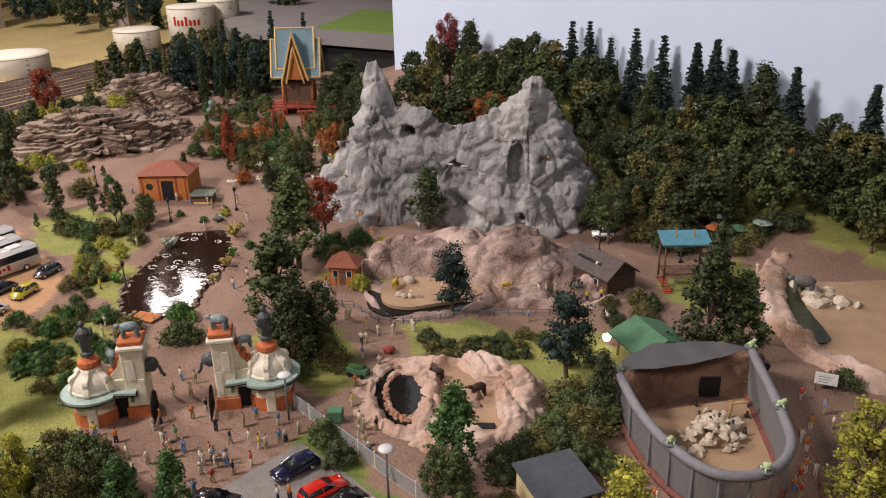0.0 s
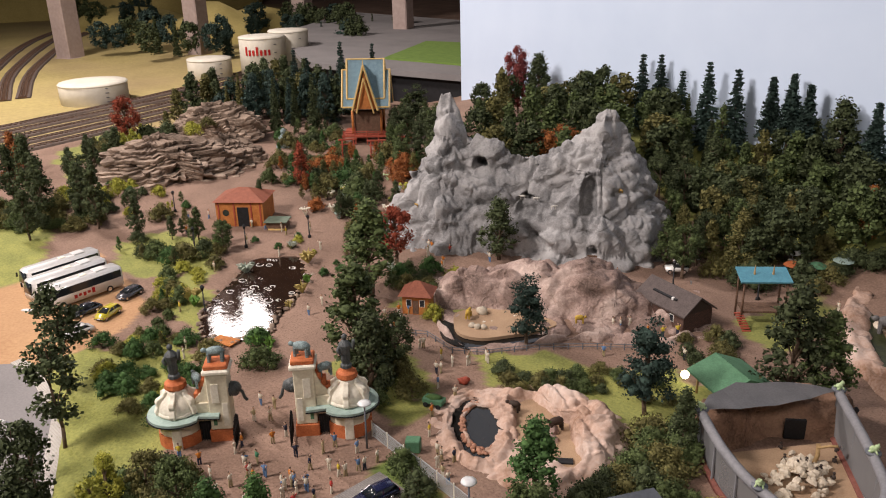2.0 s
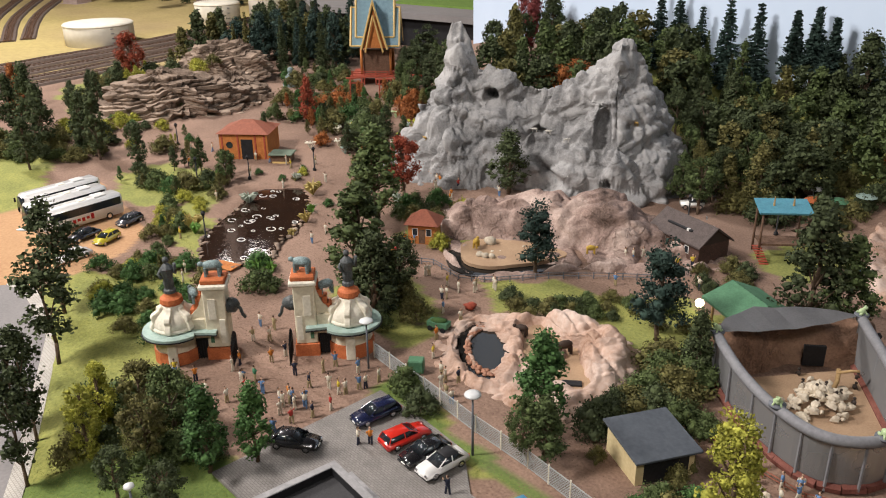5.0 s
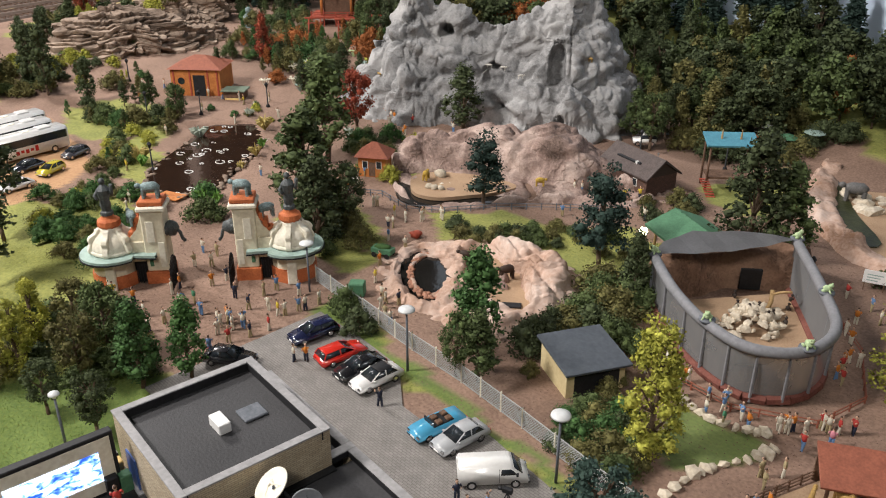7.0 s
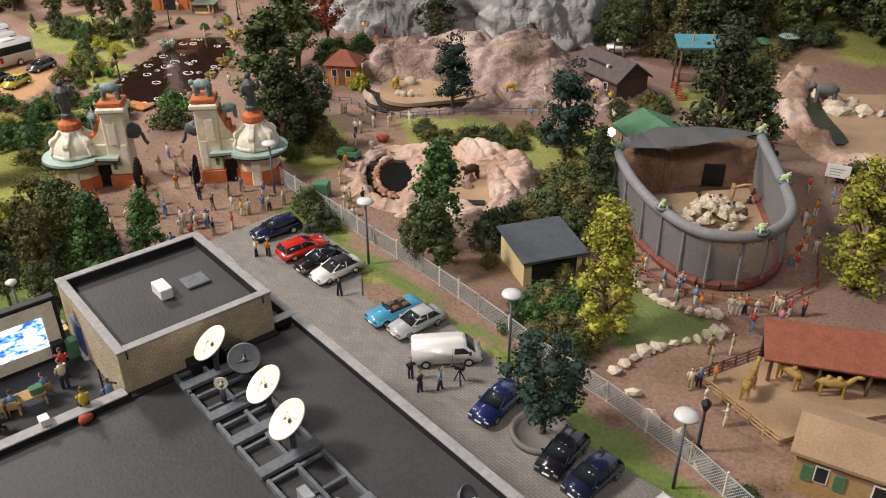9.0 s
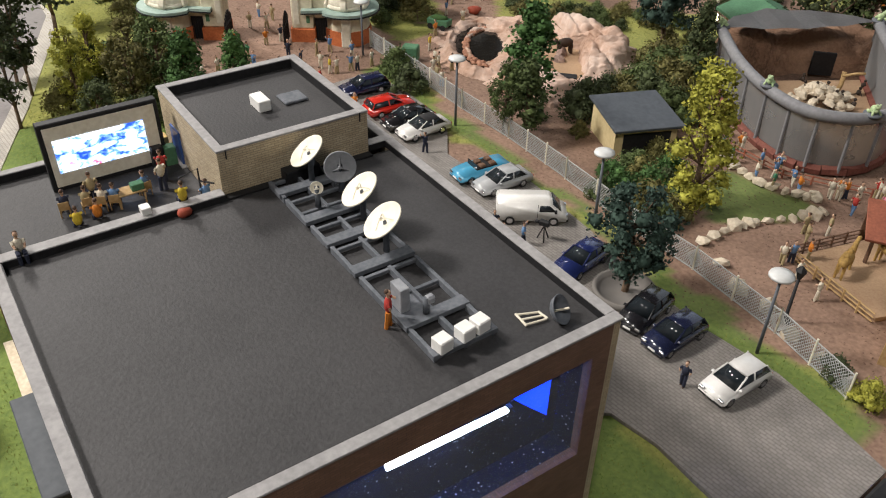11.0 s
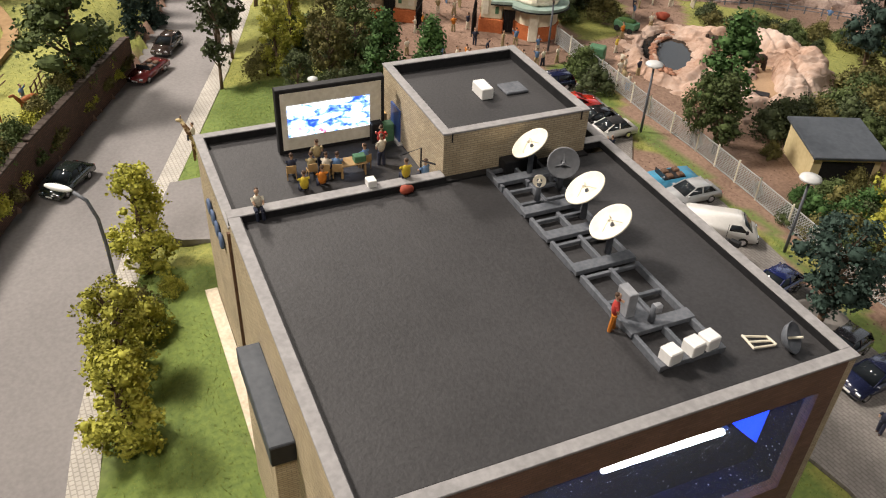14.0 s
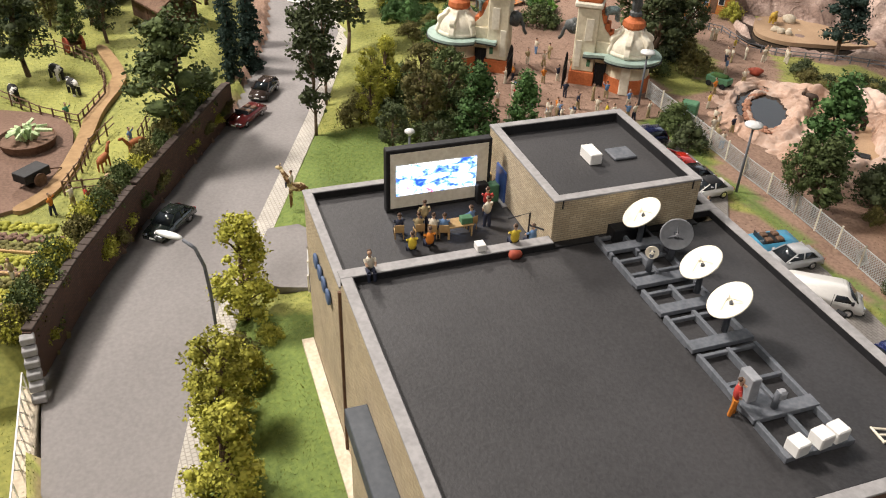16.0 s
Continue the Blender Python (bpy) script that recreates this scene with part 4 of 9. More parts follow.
blue.shape, blue.size, blue.size_y, blue.energy, blue.color = "RECTANGLE", 0.02, 0.17, 0.1, (0.08, 0.25, 1.0)
new("window_lamp", blue).matrix_world = pose(-12.7 * K, 19.9 * K, 0, 0, 0, SROT) @ pose(8.4 * K, 0.5 * K, 11.9 * K, 0, 25, 0)
SM = pose(-12.7 * K, 19.9 * K, 0, 0, 0, SROT)


def on_studio(ob, x, y, z, rot=0.0, tilt=(0, 0)):
    ob.matrix_basis = SM @ pose(x * K, y * K, z * K, tilt[0], tilt[1], rot)
    return ob


# steel carrying frame
fr = on_studio(thing("antenna_frame", 0, 0, label="grey steel girder frame lying on the black roof", category="frame"), 0, 0, ROOF)
for y in (3.27, 4.85, 6.36):
    for a, b in ((-9.75, -7.75), (-7.6, -5.45), (-4.6, -3.1), (-2.4, -0.3), (0.5, 4.3), (4.9, 7.0)):
        part("girder", box(a, b, y - 0.1, y + 0.1, 0, 0.4, 0.02), M["frame"], fr)
for x in (-8.4, -5.2, -2.85, -0.05, 4.6, 6.85):
    part("plate", box(x - 0.34 + 0.1 * (x > 6), x + 0.34 - 0.1 * (x > 6), 3.08, 6.5, 0.2, 0.46, 0.02), M["frame"], fr)
for x in (-9.6, -7.3, -6.0, -4.3, -2.1, 0.62, 2.6):
    part("crossbar", box(x - 0.1, x + 0.1, 3.3, 6.3, 0.12, 0.32, 0.02), M["frame"], fr)
part("cabinet_plate", box(2.95, 4.35, 3.1, 4.6, 0.3, 0.44, 0.02), M["frame"], fr)
part("control_cabinet", box(3.05, 3.98, 3.4, 3.88, 0.44, 1.75, 0.04), M["cabinet"], fr, "light grey steel cabinet")
part("stub_pole", rod((4.5, 4.4, 0.4), (4.5, 4.4, 1.35), 0.16, 0.14, 10), M["frame"], fr)
part("motor", box(4.3, 4.7, 4.35, 4.8, 0.95, 1.4, 0.1), M["cabinet"], fr)
part("black_trunk", box(-10.1, -9.3, 4.1, 6.2, 0.02, 0.85, 0.05), M["black"], fr, "black cable box")
for x, y in ((6.85, 3.68), (6.78, 4.9), (6.7, 5.75)):
    on_studio(solo("roof_unit", box(-0.36, 0.36, -0.36, 0.36, 0, 0.66, 0.05), M["white"], label="small white plastic cube on the roof frame", category="box", group="white boxes on the roof"), x, y, ROOF + 0.46, 8)


def dish(x, y, r, aim, lift, material, label, z=ROOF + 0.46):
    ob = on_studio(thing("satellite_dish", 0, 0, label=label, category="satellite dish", group="dishes on the roof"), x, y, z)
    d = Vector(aim).normalized()
    q = Vector((0, 0, 1)).rotation_difference(d).to_matrix()
    c = Vector((0, 0, lift))
    bowl = lathe([(0.15 * r, -0.06 * r), (0.5 * r, 0.02 * r), (0.8 * r, 0.11 * r), (r, 0.22 * r), (0.99 * r, 0.28 * r), (0.93 * r, 0.27 * r), (0.78 * r, 0.17 * r), (0.5 * r, 0.09 * r), (0.02 * r, 0.04 * r)], 28)
    bmesh.ops.rotate(bowl, verts=bowl.verts, cent=(0, 0, 0), matrix=q)
    bmesh.ops.translate(bowl, verts=bowl.verts, vec=c)
    b = part("bowl", bowl, material, ob)
    f = c + d * r * 0.42
    for k in range(3):
        a = 2.1 * k + 0.6
        s = c + q @ Vector((0.55 * r * math.cos(a), 0.55 * r * math.sin(a), 0.16 * r))
        part("strut", rod(s, f, 0.035, 0.03, 5), material, b)
    part("feed", rod(f - d * 0.12, f + d * 0.06, 0.10, 0.08, 8), material, b)
    part("mast", rod((0, 0, 0), c + Vector((0, 0, 0.1)), 0.17, 0.14, 10), M["frame"], ob)
    bm = rod(c - d * 0.1, c + Vector((-0.55, 0.5, -0.35)), 0.12, 0.1, 6)
    rod(c + Vector((-0.55, 0.5, -0.35)), (0, 0, 0.4), 0.1, 0.1, 6, bm)
    part("rear_brace", bm, M["frame"], ob)
    return ob


AIM = (-0.17, -0.54, 0.77)
dish(-8.55, 5.28, 1.12, AIM, 1.64, M["dish"], "large ivory satellite dish on a steel mast")
dish(-3.55, 5.76, 1.12, AIM, 1.64, M["dish"], "large ivory satellite dish on a steel mast")
dish(-0.5, 5.32, 1.12, AIM, 1.64, M["dish"], "large ivory satellite dish on a steel mast")
dish(-5.9, 4.33, 0.36, (0.75, -0.5, 0.15), 1.2, M["dish"], "small ivory satellite dish on twin poles")
dish(-6.6, 6.1, 0.88, (0.75, -0.35, 0.2), 1.6, M["cabinet"], "grey satellite dish turned sideways")
hd = on_studio(thing("loose_dish", 0, 0, label="dark grey dish lying on the roof with a white rack", category="satellite dish"), 7.75, 9.3, ROOF)
HAIM = Vector((0.72, 0.42, 0.55)).normalized()
bm = lathe([(0.07, 0), (0.36, 0.08), (0.58, 0.24), (0.72, 0.5), (0.69, 0.53), (0.54, 0.3), (0.34, 0.15), (0.02, 0.07)], 28)
bmesh.ops.rotate(bm, verts=bm.verts, cent=(0, 0, 0), matrix=Vector((0, 0, 1)).rotation_difference(HAIM).to_matrix())
bmesh.ops.translate(bm, verts=bm.verts, vec=(-0.3, 0, 0.36))
part("bowl", bm, M["frame"], hd)
part("feed_arm", rod(Vector((-0.3, 0, 0.36)) + HAIM * 0.05, Vector((-0.3, 0, 0.36)) + HAIM * 0.9, 0.06, 0.06, 6), M["offwhite"], hd)
for k in (-0.4, 0, 0.4):
    part("rack_bar", rod((-0.85 + k, -1.35, 0.1), (-0.55 + k * 0.7, -0.35, 0.1), 0.06, 0.06, 6), M["offwhite"], hd)
part("rack_end", rod((-1.3, -1.32, 0.1), (-0.4, -1.4, 0.1), 0.06, 0.06, 6), M["offwhite"], hd)
part("rack_end", rod((-0.85, -0.35, 0.12), (-0.25, -0.3, 0.12), 0.06, 0.06, 6), M["offwhite"], hd)

# open-air screen on the terrace
sc = on_studio(thing("cinema_screen", 0, 0, label="black-framed open-air cinema screen with a bright picture", category="screen"), -17.75, -3.4, TERRACE)
part("screen_frame", box(-0.45, 0.15, -3.35, 3.35, 0, 4.25, 0.05), M["black"], sc)
part("screen_cloth", box(0.15, 0.2, -3.1, 3.1, 0.3, 4.0), M["offwhite"], sc, "pale pinkish screen cloth")


def picture_material():
    m = bpy.data.materials.new("film_picture")
    m.use_nodes = True
    n, l = m.node_tree.nodes, m.node_tree.links
    b = n["Principled BSDF"]
    tc, r = n.new("ShaderNodeTexCoord"), n.new("ShaderNodeValToRGB")
    mp = n.new("ShaderNodeMapping")
    mp.inputs["Scale"].default_value, mp.inputs["Location"].default_value = (1, 0.55, 1), (0.3, 0.071, 0.012)
    l.new(tc.outputs["Object"], mp.inputs["Vector"])
    v = n.new("ShaderNodeTexNoise")
    v.inputs["Scale"].default_value, v.inputs["Detail"].default_value, v.inputs["Distortion"].default_value = 260, 6, 0.4
    l.new(mp.outputs[0], v.inputs["Vector"])
    e = r.color_ramp.elements
    e[0].position, e[0].color = 0.33, (0.02, 0.08, 0.55, 1)
    e[1].position, e[1].color = 0.72, (0.80, 0.10, 0.20, 1)
    e.new(0.41).color = (0.20, 0.42, 0.95, 1)
    e.new(0.47).color = (0.72, 0.84, 1.0, 1)
    e.new(0.60).color = (0.82, 0.86, 1.0, 1)
    e.new(0.65).color = (0.62, 0.55, 0.85, 1)
    l.new(v.outputs["Fac"], r.inputs[0])
    l.new(r.outputs[0], b.inputs["Base Color"])
    l.new(r.outputs[0], b.inputs["Emission Color"])
    b.inputs["Emission Strength"].default_value = 1.6
    return m


part("film_picture", box(0.2, 0.23, -2.75, 2.35, 1.15, 3.2), picture_material(), sc, "bright white and blue film picture")

# ---- rocks ----
def fbm(X, Y, s, seed, n=4):
    z, a = np.zeros(X.shape), 1.0
    for k in range(n):
        z = z + a * vnoise(X, Y, s, seed + k)
        s, a = s * 0.5, a * 0.5
    return z


def ridged(X, Y, s, seed, n=4):
    z, a = np.zeros(X.shape), 1.0
    for k in range(n):
        z = z + a * (1 - 2 * np.abs(vnoise(X, Y, s, seed + k)))
        s, a = s * 0.5, a * 0.5
    return z


def cells(P, size, seed, flat=1.4):
    """Gap between the two nearest of scattered centres: rounded lumps with creases between them."""
    Q = P / size
    Q[..., 2] *= flat
    base = np.floor(Q).astype(np.int64)
    d1, d2 = np.full(Q.shape[:-1], 9.0), np.full(Q.shape[:-1], 9.0)
    for a in (-1, 0, 1):
        for b in (-1, 0, 1):
            for c in (-1, 0, 1):
                I = base + np.array([a, b, c])
                h = (I[..., 0] * 73856093) ^ (I[..., 1] * 19349663) ^ (I[..., 2] * 83492791) ^ (seed * 2654435)
                off = np.stack([((h * m) % 10007) / 10007.0 for m in (16807, 48271, 69621)], -1)
                d = np.linalg.norm(I + off - Q, axis=-1)
                d2 = np.where(d < d1, d1, np.minimum(d2, d))
                d1 = np.minimum(d1, d)
    return np.clip((d2 - d1) / 0.30, 0, 1)


def sculpt(P, lumps, seed, beds):
    for size, amp in lumps:
        B = P
        for k in range(4):
            B = np.pad(B, ((3, 3), (3, 3), (0, 0)), mode="edge")
            B = (B[6:, 3:-3] + B[:-6, 3:-3] + B[3:-3, 6:] + B[3:-3, :-6] + 2 * B[3:-3, 3:-3]) / 6
        gu, gv = np.gradient(B, axis=1), np.gradient(B, axis=0)
        N = np.cross(gu, gv)
        N /= np.linalg.norm(N, axis=-1)[..., None] + 1e-9
        W = B + size * 0.5 * np.stack([vnoise(P[..., 1] + k * 7, P[..., 2] * 1.3 + P[..., 0] * (0.4 + 0.2 * k), size * 1.6, seed + k) for k in range(3)], -1)
        P = P + N * (amp * (1 - 0.75 * sstep(17, 23, B[..., 2])) * (cells(W, size, seed) ** 0.7 - 0.75))[..., None]
    if beds:
        t = P[..., 2] / beds + 0.9 * vnoise(P[..., 0], P[..., 1], 10, seed + 20) + 0.25 * vnoise(P[..., 0], P[..., 2], 3, seed + 21)
        groove = np.exp(-((t - np.floor(t) - 0.5) / 0.07) ** 2) * sstep(-0.15, 0.15, vnoise(P[..., 0] + 0.5 * P[..., 1], P[..., 2] * 0.8, 6, seed + 22))
        P = P - N * (0.2 * beds * groove)[..., None]
    return P


def rock(name, ox, oy, ang, srng, drng, step, zf, material, label, holes=(), category="rock", floor=-0.4, parent=None, oz=0.0, crumple=0.35, lumps=((6.0, 1.4), (2.8, 0.5)), beds=2.3):
    S, Dp = np.meshgrid(np.arange(*srng, step), np.arange(*drng, step))
    Z = zf(S, Dp)
    P = np.stack([S, Dp, Z], -1)
    # broken relief: shift along the horizontal by noise that depends on height
    P[..., 0] += crumple * (fbm(Z * 1.0 + S * 0.3, Dp, 2.2, 41) * 1.3)
    P[..., 1] += crumple * (fbm(S, Z * 1.4, 3.4, 47, 3) * 2.4)
    P = sculpt(P, lumps, len(name), beds)
    for hs, hz, rs, rz, depth in holes:
        q = ((P[..., 0] - hs) / rs) ** 2 + ((P[..., 2] - hz) / rz) ** 2
        front = P[..., 1] < depth[1]
        P[..., 1] += np.where((q < 1) & front, depth[0] * np.clip(1.6 * (1 - q), 0, 1), 0)
    ny, nx = S.shape
    i = (np.arange(ny - 1)[:, None] * nx + np.arange(nx - 1)[None]).ravel()
    F = np.stack([i, i + 1, i + nx + 1, i + nx], -1)
    zz = Z.ravel()
    F = F[(zz[F] > floor).any(1)]
    used = np.unique(F)
    remap = np.zeros(nx * ny, int)
    remap[used] = np.arange(len(used))
    me = bpy.data.meshes.new(name)
    me.from_pydata((P.reshape(-1, 3)[used] * K).tolist(), [], remap[F].tolist())
    me.polygons.foreach_set("use_smooth", [True] * len(me.polygons))
    me.materials.append(material)
    ob = new(name, me)
    if parent:
        ob.parent = parent
    ob.matrix_basis = pose(ox * K, oy * K, oz * K, 0, 0, ang)
    return tagged(ob, label, category)


RIDGE_S = [-27, -24.5, -19.9, -17.7, -13.9, -12.3, -10.6, -9.0, -7.4, -5.6, -2, 1.7, 3.9, 8.2, 12.5, 16.9, 20.2, 22.2, 24.4, 27.2, 31, 35, 38]
RIDGE_Z = [0, 1.8, 9.5, 13, 16.4, 24, 29.2, 29.2, 26.8, 21.5, 21.0, 20.6, 18.6, 18.2, 19.6, 23.4, 27.4, 27.2, 24.0, 17.8, 10.5, 3.0, -1]


def mountain_z(S, D):
    W = S + 0.9 * fbm(S, D, 6, 60) * 0.7
    R = np.interp(W, RIDGE_S, RIDGE_Z)
    foot = np.interp(S, [-28, -15, 4, 14, 21, 30, 38], [5, -2.0, -1.6, -4, -6.5, -3, 4]) + 0.8 * vnoise(S, D * 0.2, 3, 61)
    crest = np.interp(S, [-28, -20, -10, 0, 8, 21, 38], [10, 11, 12.4, 9.5, 9, 8.2, 9])
    u = (D - foot) / (crest - foot)
    bulge = 1 + 0.16 * fbm(S, D, 5, 62)
    u = np.clip(u * bulge, -0.2, 3)
    g = np.where(u < 1, 0.16 * np.clip(u / 0.1, -1, 1) + 0.84 * np.clip((u - 0.08) / 0.92, 0, 1) ** 0.85, np.clip(1 - (u - 1) / 1.4, -0.2, 1))
    z = R * g
    crack = np.clip(0.9 * ridged(S, D * 1.6 + 0.5 * z, 4.2, 66, 4) - 0.7, -0.9, 0.9)
    crack = crack + 0.6 * np.clip(0.22 - np.abs(vnoise(S * 0.8 + 0.3 * z, D, 3.1, 73)), 0, 1) * -6 * 0.5
    ledge = 2.6
    t = z / ledge + 0.6 * fbm(S, D, 7, 75, 3)
    z = np.where(z > 1, 0.86 * z + 0.14 * ledge * (np.floor(t) + sstep(0.25, 1.0, t - np.floor(t)) - 0.6 * fbm(S, D, 7, 75, 3)), z)
    groove = np.exp(-(vnoise(S, D * 0.7 + 0.4 * z, 4.6, 77) / 0.09) ** 2) + 0.7 * np.exp(-(vnoise(S * 1.1, D + 0.6 * z, 2.6, 78) / 0.10) ** 2)
    z = z + (0.12 * crack + 0.04 * fbm(S, D, 1.4, 70, 3) - 0.25 * groove) * (z > 0.4)
    return z - 0.25


MT = dict(ox=-94, oy=112, ang=math.degrees(math.atan2(0.56, 0.83)))
rock("mountain", MT["ox"], MT["oy"], MT["ang"], (-29, 39), (-10, 24), 0.21, mountain_z, M["grey_rock"], "tall craggy grey artificial rock mountain with caves and two peaks",
     holes=[(-3.0, 15.6, 1.7, 1.5, (4.5, 12)), (-16.5, 11.8, 1.0, 0.8, (2.5, 12)), (-19, 9.0, 0.8, 0.7, (2.5, 12)), (6.8, 8.8, 2.4, 2.2, (3.2, 9)), (18.4, 11.5, 1.7, 4.8, (3.4, 8)),
            (19.5, 2.6, 1.2, 1.5, (2.6, 4)), (8, 2.5, 4.5, 2.0, (1.6, 5))], category="mountain", crumple=0.1, lumps=((11.5, 2.1), (5.6, 1.1), (2.4, 0.17)), beds=3.4)
door = solo("rock_door", box(-0.9, 0.9, -0.12, 0.12, 0, 2.2, 0.04), M["brown_wood"], -75.6, 119.8, 0.2, MT["ang"], "dark wooden door at the foot of the grey rock", "door")


def lion_z(S, D):
    front = np.interp(S, [-18, -15.5, -12.5, -9, -4, 4, 18, 26], [6, -1, -6, -8.2, -6.5, -4.2, -4.2, -2]) + 0.35 * vnoise(S, D * 0, 2, 80)
    R = np.interp(S, [-19, -15, -11, -5, 3, 8, 12, 15, 18, 27], [0, 3.2, 5.0, 5.6, 5.8, 6.8, 5.5, 2.5, 1.6, 0.8])
    base = np.interp(S, [-17, -11, 0, 8, 14, 20], [6, 6.5, 4.5, 1.5, 0, -1])
    d = D - front
    wall = 1.3 * np.exp(-((d - 1.0) / 0.9) ** 2)
    moat = -1.7 * np.exp(-((d - 2.8) / 0.8) ** 2) * (S < 1.5)
    plateau = 0.7 * sstep(2.2, 3.4, d)
    rise = R * sstep(0, 1, (D - base) / 4.0) ** 0.8 * sstep(20, 12, D)
    z = wall + moat + plateau + rise
    amp = sstep(0.2, 1.8, rise) + 0.08
    groove = np.exp(-(vnoise(S * 0.7, D, 3.6, 85) / 0.10) ** 2)
    z = z + amp * (0.4 * ridged(S * 0.7, D * 1.3, 5.2, 84, 2) + 0.08 * fbm(S, D, 1.5, 88) - 0.5 * groove)
    return np.where((d < -0.4) | (D > 19), -1.0, z) - 0.35 - 0.9 * sstep(22, 26, S)


AX = math.degrees(math.atan2(0.66, 0.75))
rock("lion_rock", -66, 94, AX, (-19, 27), (-10, 20), 0.28, lion_z, M["pink_rock"], "pinkish artificial rock enclosure with a sandy plateau and moat", category="rock enclosure", crumple=0.08, lumps=((8.0, 1.3), (3.6, 0.35)), beds=2.6)
slab2 = [(v.x, v.y) for v in smooth_line([(-13.4, 0.5, 0), (-12.2, -3.2, 0), (-8.8, -4.6, 0), (-4.6, -3.4, 0), (-0.8, -2.0, 0), (2.6, 0.8, 0), (-1, 4, 0), (-8, 6, 0), (-13, 4.5, 0)], 4, True)]
solo("sand_floor", prism(slab2, 0.2, 0.72), M["sand"], -66, 94, 0, AX, "brown sandy floor of the lion enclosure", "sand")
moat = [(v.x, v.y) for v in smooth_line([(-15.6, 2, 0), (-14.9, -3.4, 0), (-12, -6.4, 0), (-8.8, -7.1, 0), (-4.5, -5.5, 0), (1.0, -3.6, 0), (0.8, -1.6, 0), (-4, -3.0, 0), (-8.6, -4.4, 0), (-11.6, -3.4, 0), (-13.2, -0.6, 0), (-13.4, 2, 0)], 3, True)]
M["water"] = mat("dark_water", (0.018, 0.016, 0.014), (0.010, 0.010, 0.009), 20, 0.06, 0.12, 0, 8, 0, 0.22)
solo("moat_water", prism(moat, -0.4, 0.12), M["water"], -66, 94, 0, AX, "dark water of the lion moat", "water")


def bear_z(S, D):
    r, th = np.hypot(S - 0.5, D), np.arctan2(D, S - 0.5)
    R = np.interp(th, [-3.15, -2.6, -2.1, -1.75, -1.4, -1.0, -0.4, 0.0, 0.8, 1.6, 2.2, 2.7, 3.15], [12.3, 10.6, 9.2, 11.5, 12.2, 10.2, 11.0, 11.6, 11.4, 11.2, 13.2, 14.0, 12.3]) + 0.5 * fbm(th * 3, th, 1.0, 90, 2)
    h = np.interp(th, [-3.15, -2.4, -1.6, -1.0, -0.5, 0.0, 0.8, 1.6, 2.1, 2.6, 3.15], [0.9, 1.0, 1.2, 1.5, 2.2, 2.7, 2.7, 2.2, 1.5, 1.0, 0.9])
    q = r / R
    pit = np.hypot((S - 1.7 + 0.29 * (D - 1.6)) / 3.1, (D - 1.6) / 6.9) + 0.12 * vnoise(S, D, 2.6, 91)
    z = h * sstep(1.04, 0.76, q) * sstep(0.98, 1.22, pit) + 0.1
    fold = np.exp(-(vnoise(S * 0.8 + D * 0.35, D * 0.6 - S * 0.2, 3.4, 97) / 0.11) ** 2)
    crease = np.exp(-(vnoise(S * 0.5 - D * 0.9, D * 0.35 + S * 0.6, 2.3, 99) / 0.09) ** 2)
    z = z + (0.36 * ridged(S, D, 4.4, 92, 2) + 0.07 * fbm(S, D, 1.4, 95) - 0.5 * fold - 0.35 * crease) * (q < 1) * sstep(1.0, 1.2, pit) * sstep(0.6, 2.2, h)
    a, c = S + 6.7 + 0.12 * (D - 2.2), D - 2.2
    p = np.hypot(a / 3.1, c / 6.4) + 0.04 * vnoise(S, D, 1.5, 98)
    inner = np.hypot((a - 0.5) / 2.0, (c - 0.3) / 4.6)
    basin = np.where(inner < 1, -0.7, np.where(inner < 1.28, 0.62, -0.5))
    z = np.where(p < 1, np.where((a < 0.9) | (inner < 1), basin, 0.6), np.where(p < 1.14, 0.85, np.maximum(z, 1.2 * sstep(1.6, 1.2, p))))
    return np.where(q > 1.06, -1, z) - 0.25


rock("bear_rock", -47.5, 70.5, AX, (-15, 14.5), (-13.5, 15.5), 0.22, bear_z, M["bear_pink"], "pale pink artificial rock ring round a sand pit and a pool", category="rock enclosure", crumple=0.1, lumps=((4.6, 0.6), (2.2, 0.2)), beds=1.7)
solo("pit_sand", prism([(1.7 + 4.0 * math.cos(a) - 2.2 * math.sin(a), 1.6 + 7.8 * math.sin(a)) for a in np.linspace(0, 6.283, 33)[:-1]], -0.2, 0.12), M["sand"], -47.5, 70.5, 0, AX, "tan sand floor of the bear pit", "sand")
solo("pool_water", prism([(-6.7 + 3.3 * math.cos(a) - 0.75 * math.sin(a), 2.2 + 6.5 * math.sin(a)) for a in np.linspace(0, 6.283, 33)[:-1]], -0.6, 0.1), M["water"], -47.5, 70.5, 0, AX, "black still water of the bear pool", "water")
M["rust_stone"] = mat("rust_stone", (0.42, 0.22, 0.14), (0.20, 0.09, 0.055), 90, 0.6, 0.5, 0, 5, 0.3)
bm = bmesh.new()
st_ = random.Random(31)
for k in range(90):
    a = st_.uniform(1.7, 5.2)
    u = st_.uniform(1.02, 1.3)
    sx, sd = -6.2 + 2.0 * u * math.cos(a) - 0.5 * math.sin(a), 2.5 + 4.7 * u * math.sin(a)
    blob((sx, sd, 0.18), (st_.uniform(0.2, 0.42), st_.uniform(0.2, 0.42), st_.uniform(0.15, 0.3)), 0.4, 1, k, 1, bm)
ob = solo("pool_stones", bm, M["rust_stone"], -47.5, 70.5, 0, AX, "rust-brown wet stones round the bear pool", "stones", kind="stuff")
solo("pit_hatch", box(-1.1, 1.1, -0.5, 0.5, 0, 0.25, 0.05), M["black"], -41.9, 69.6, 0.12, 40, "black hatch in the bear pit sand", "hatch")


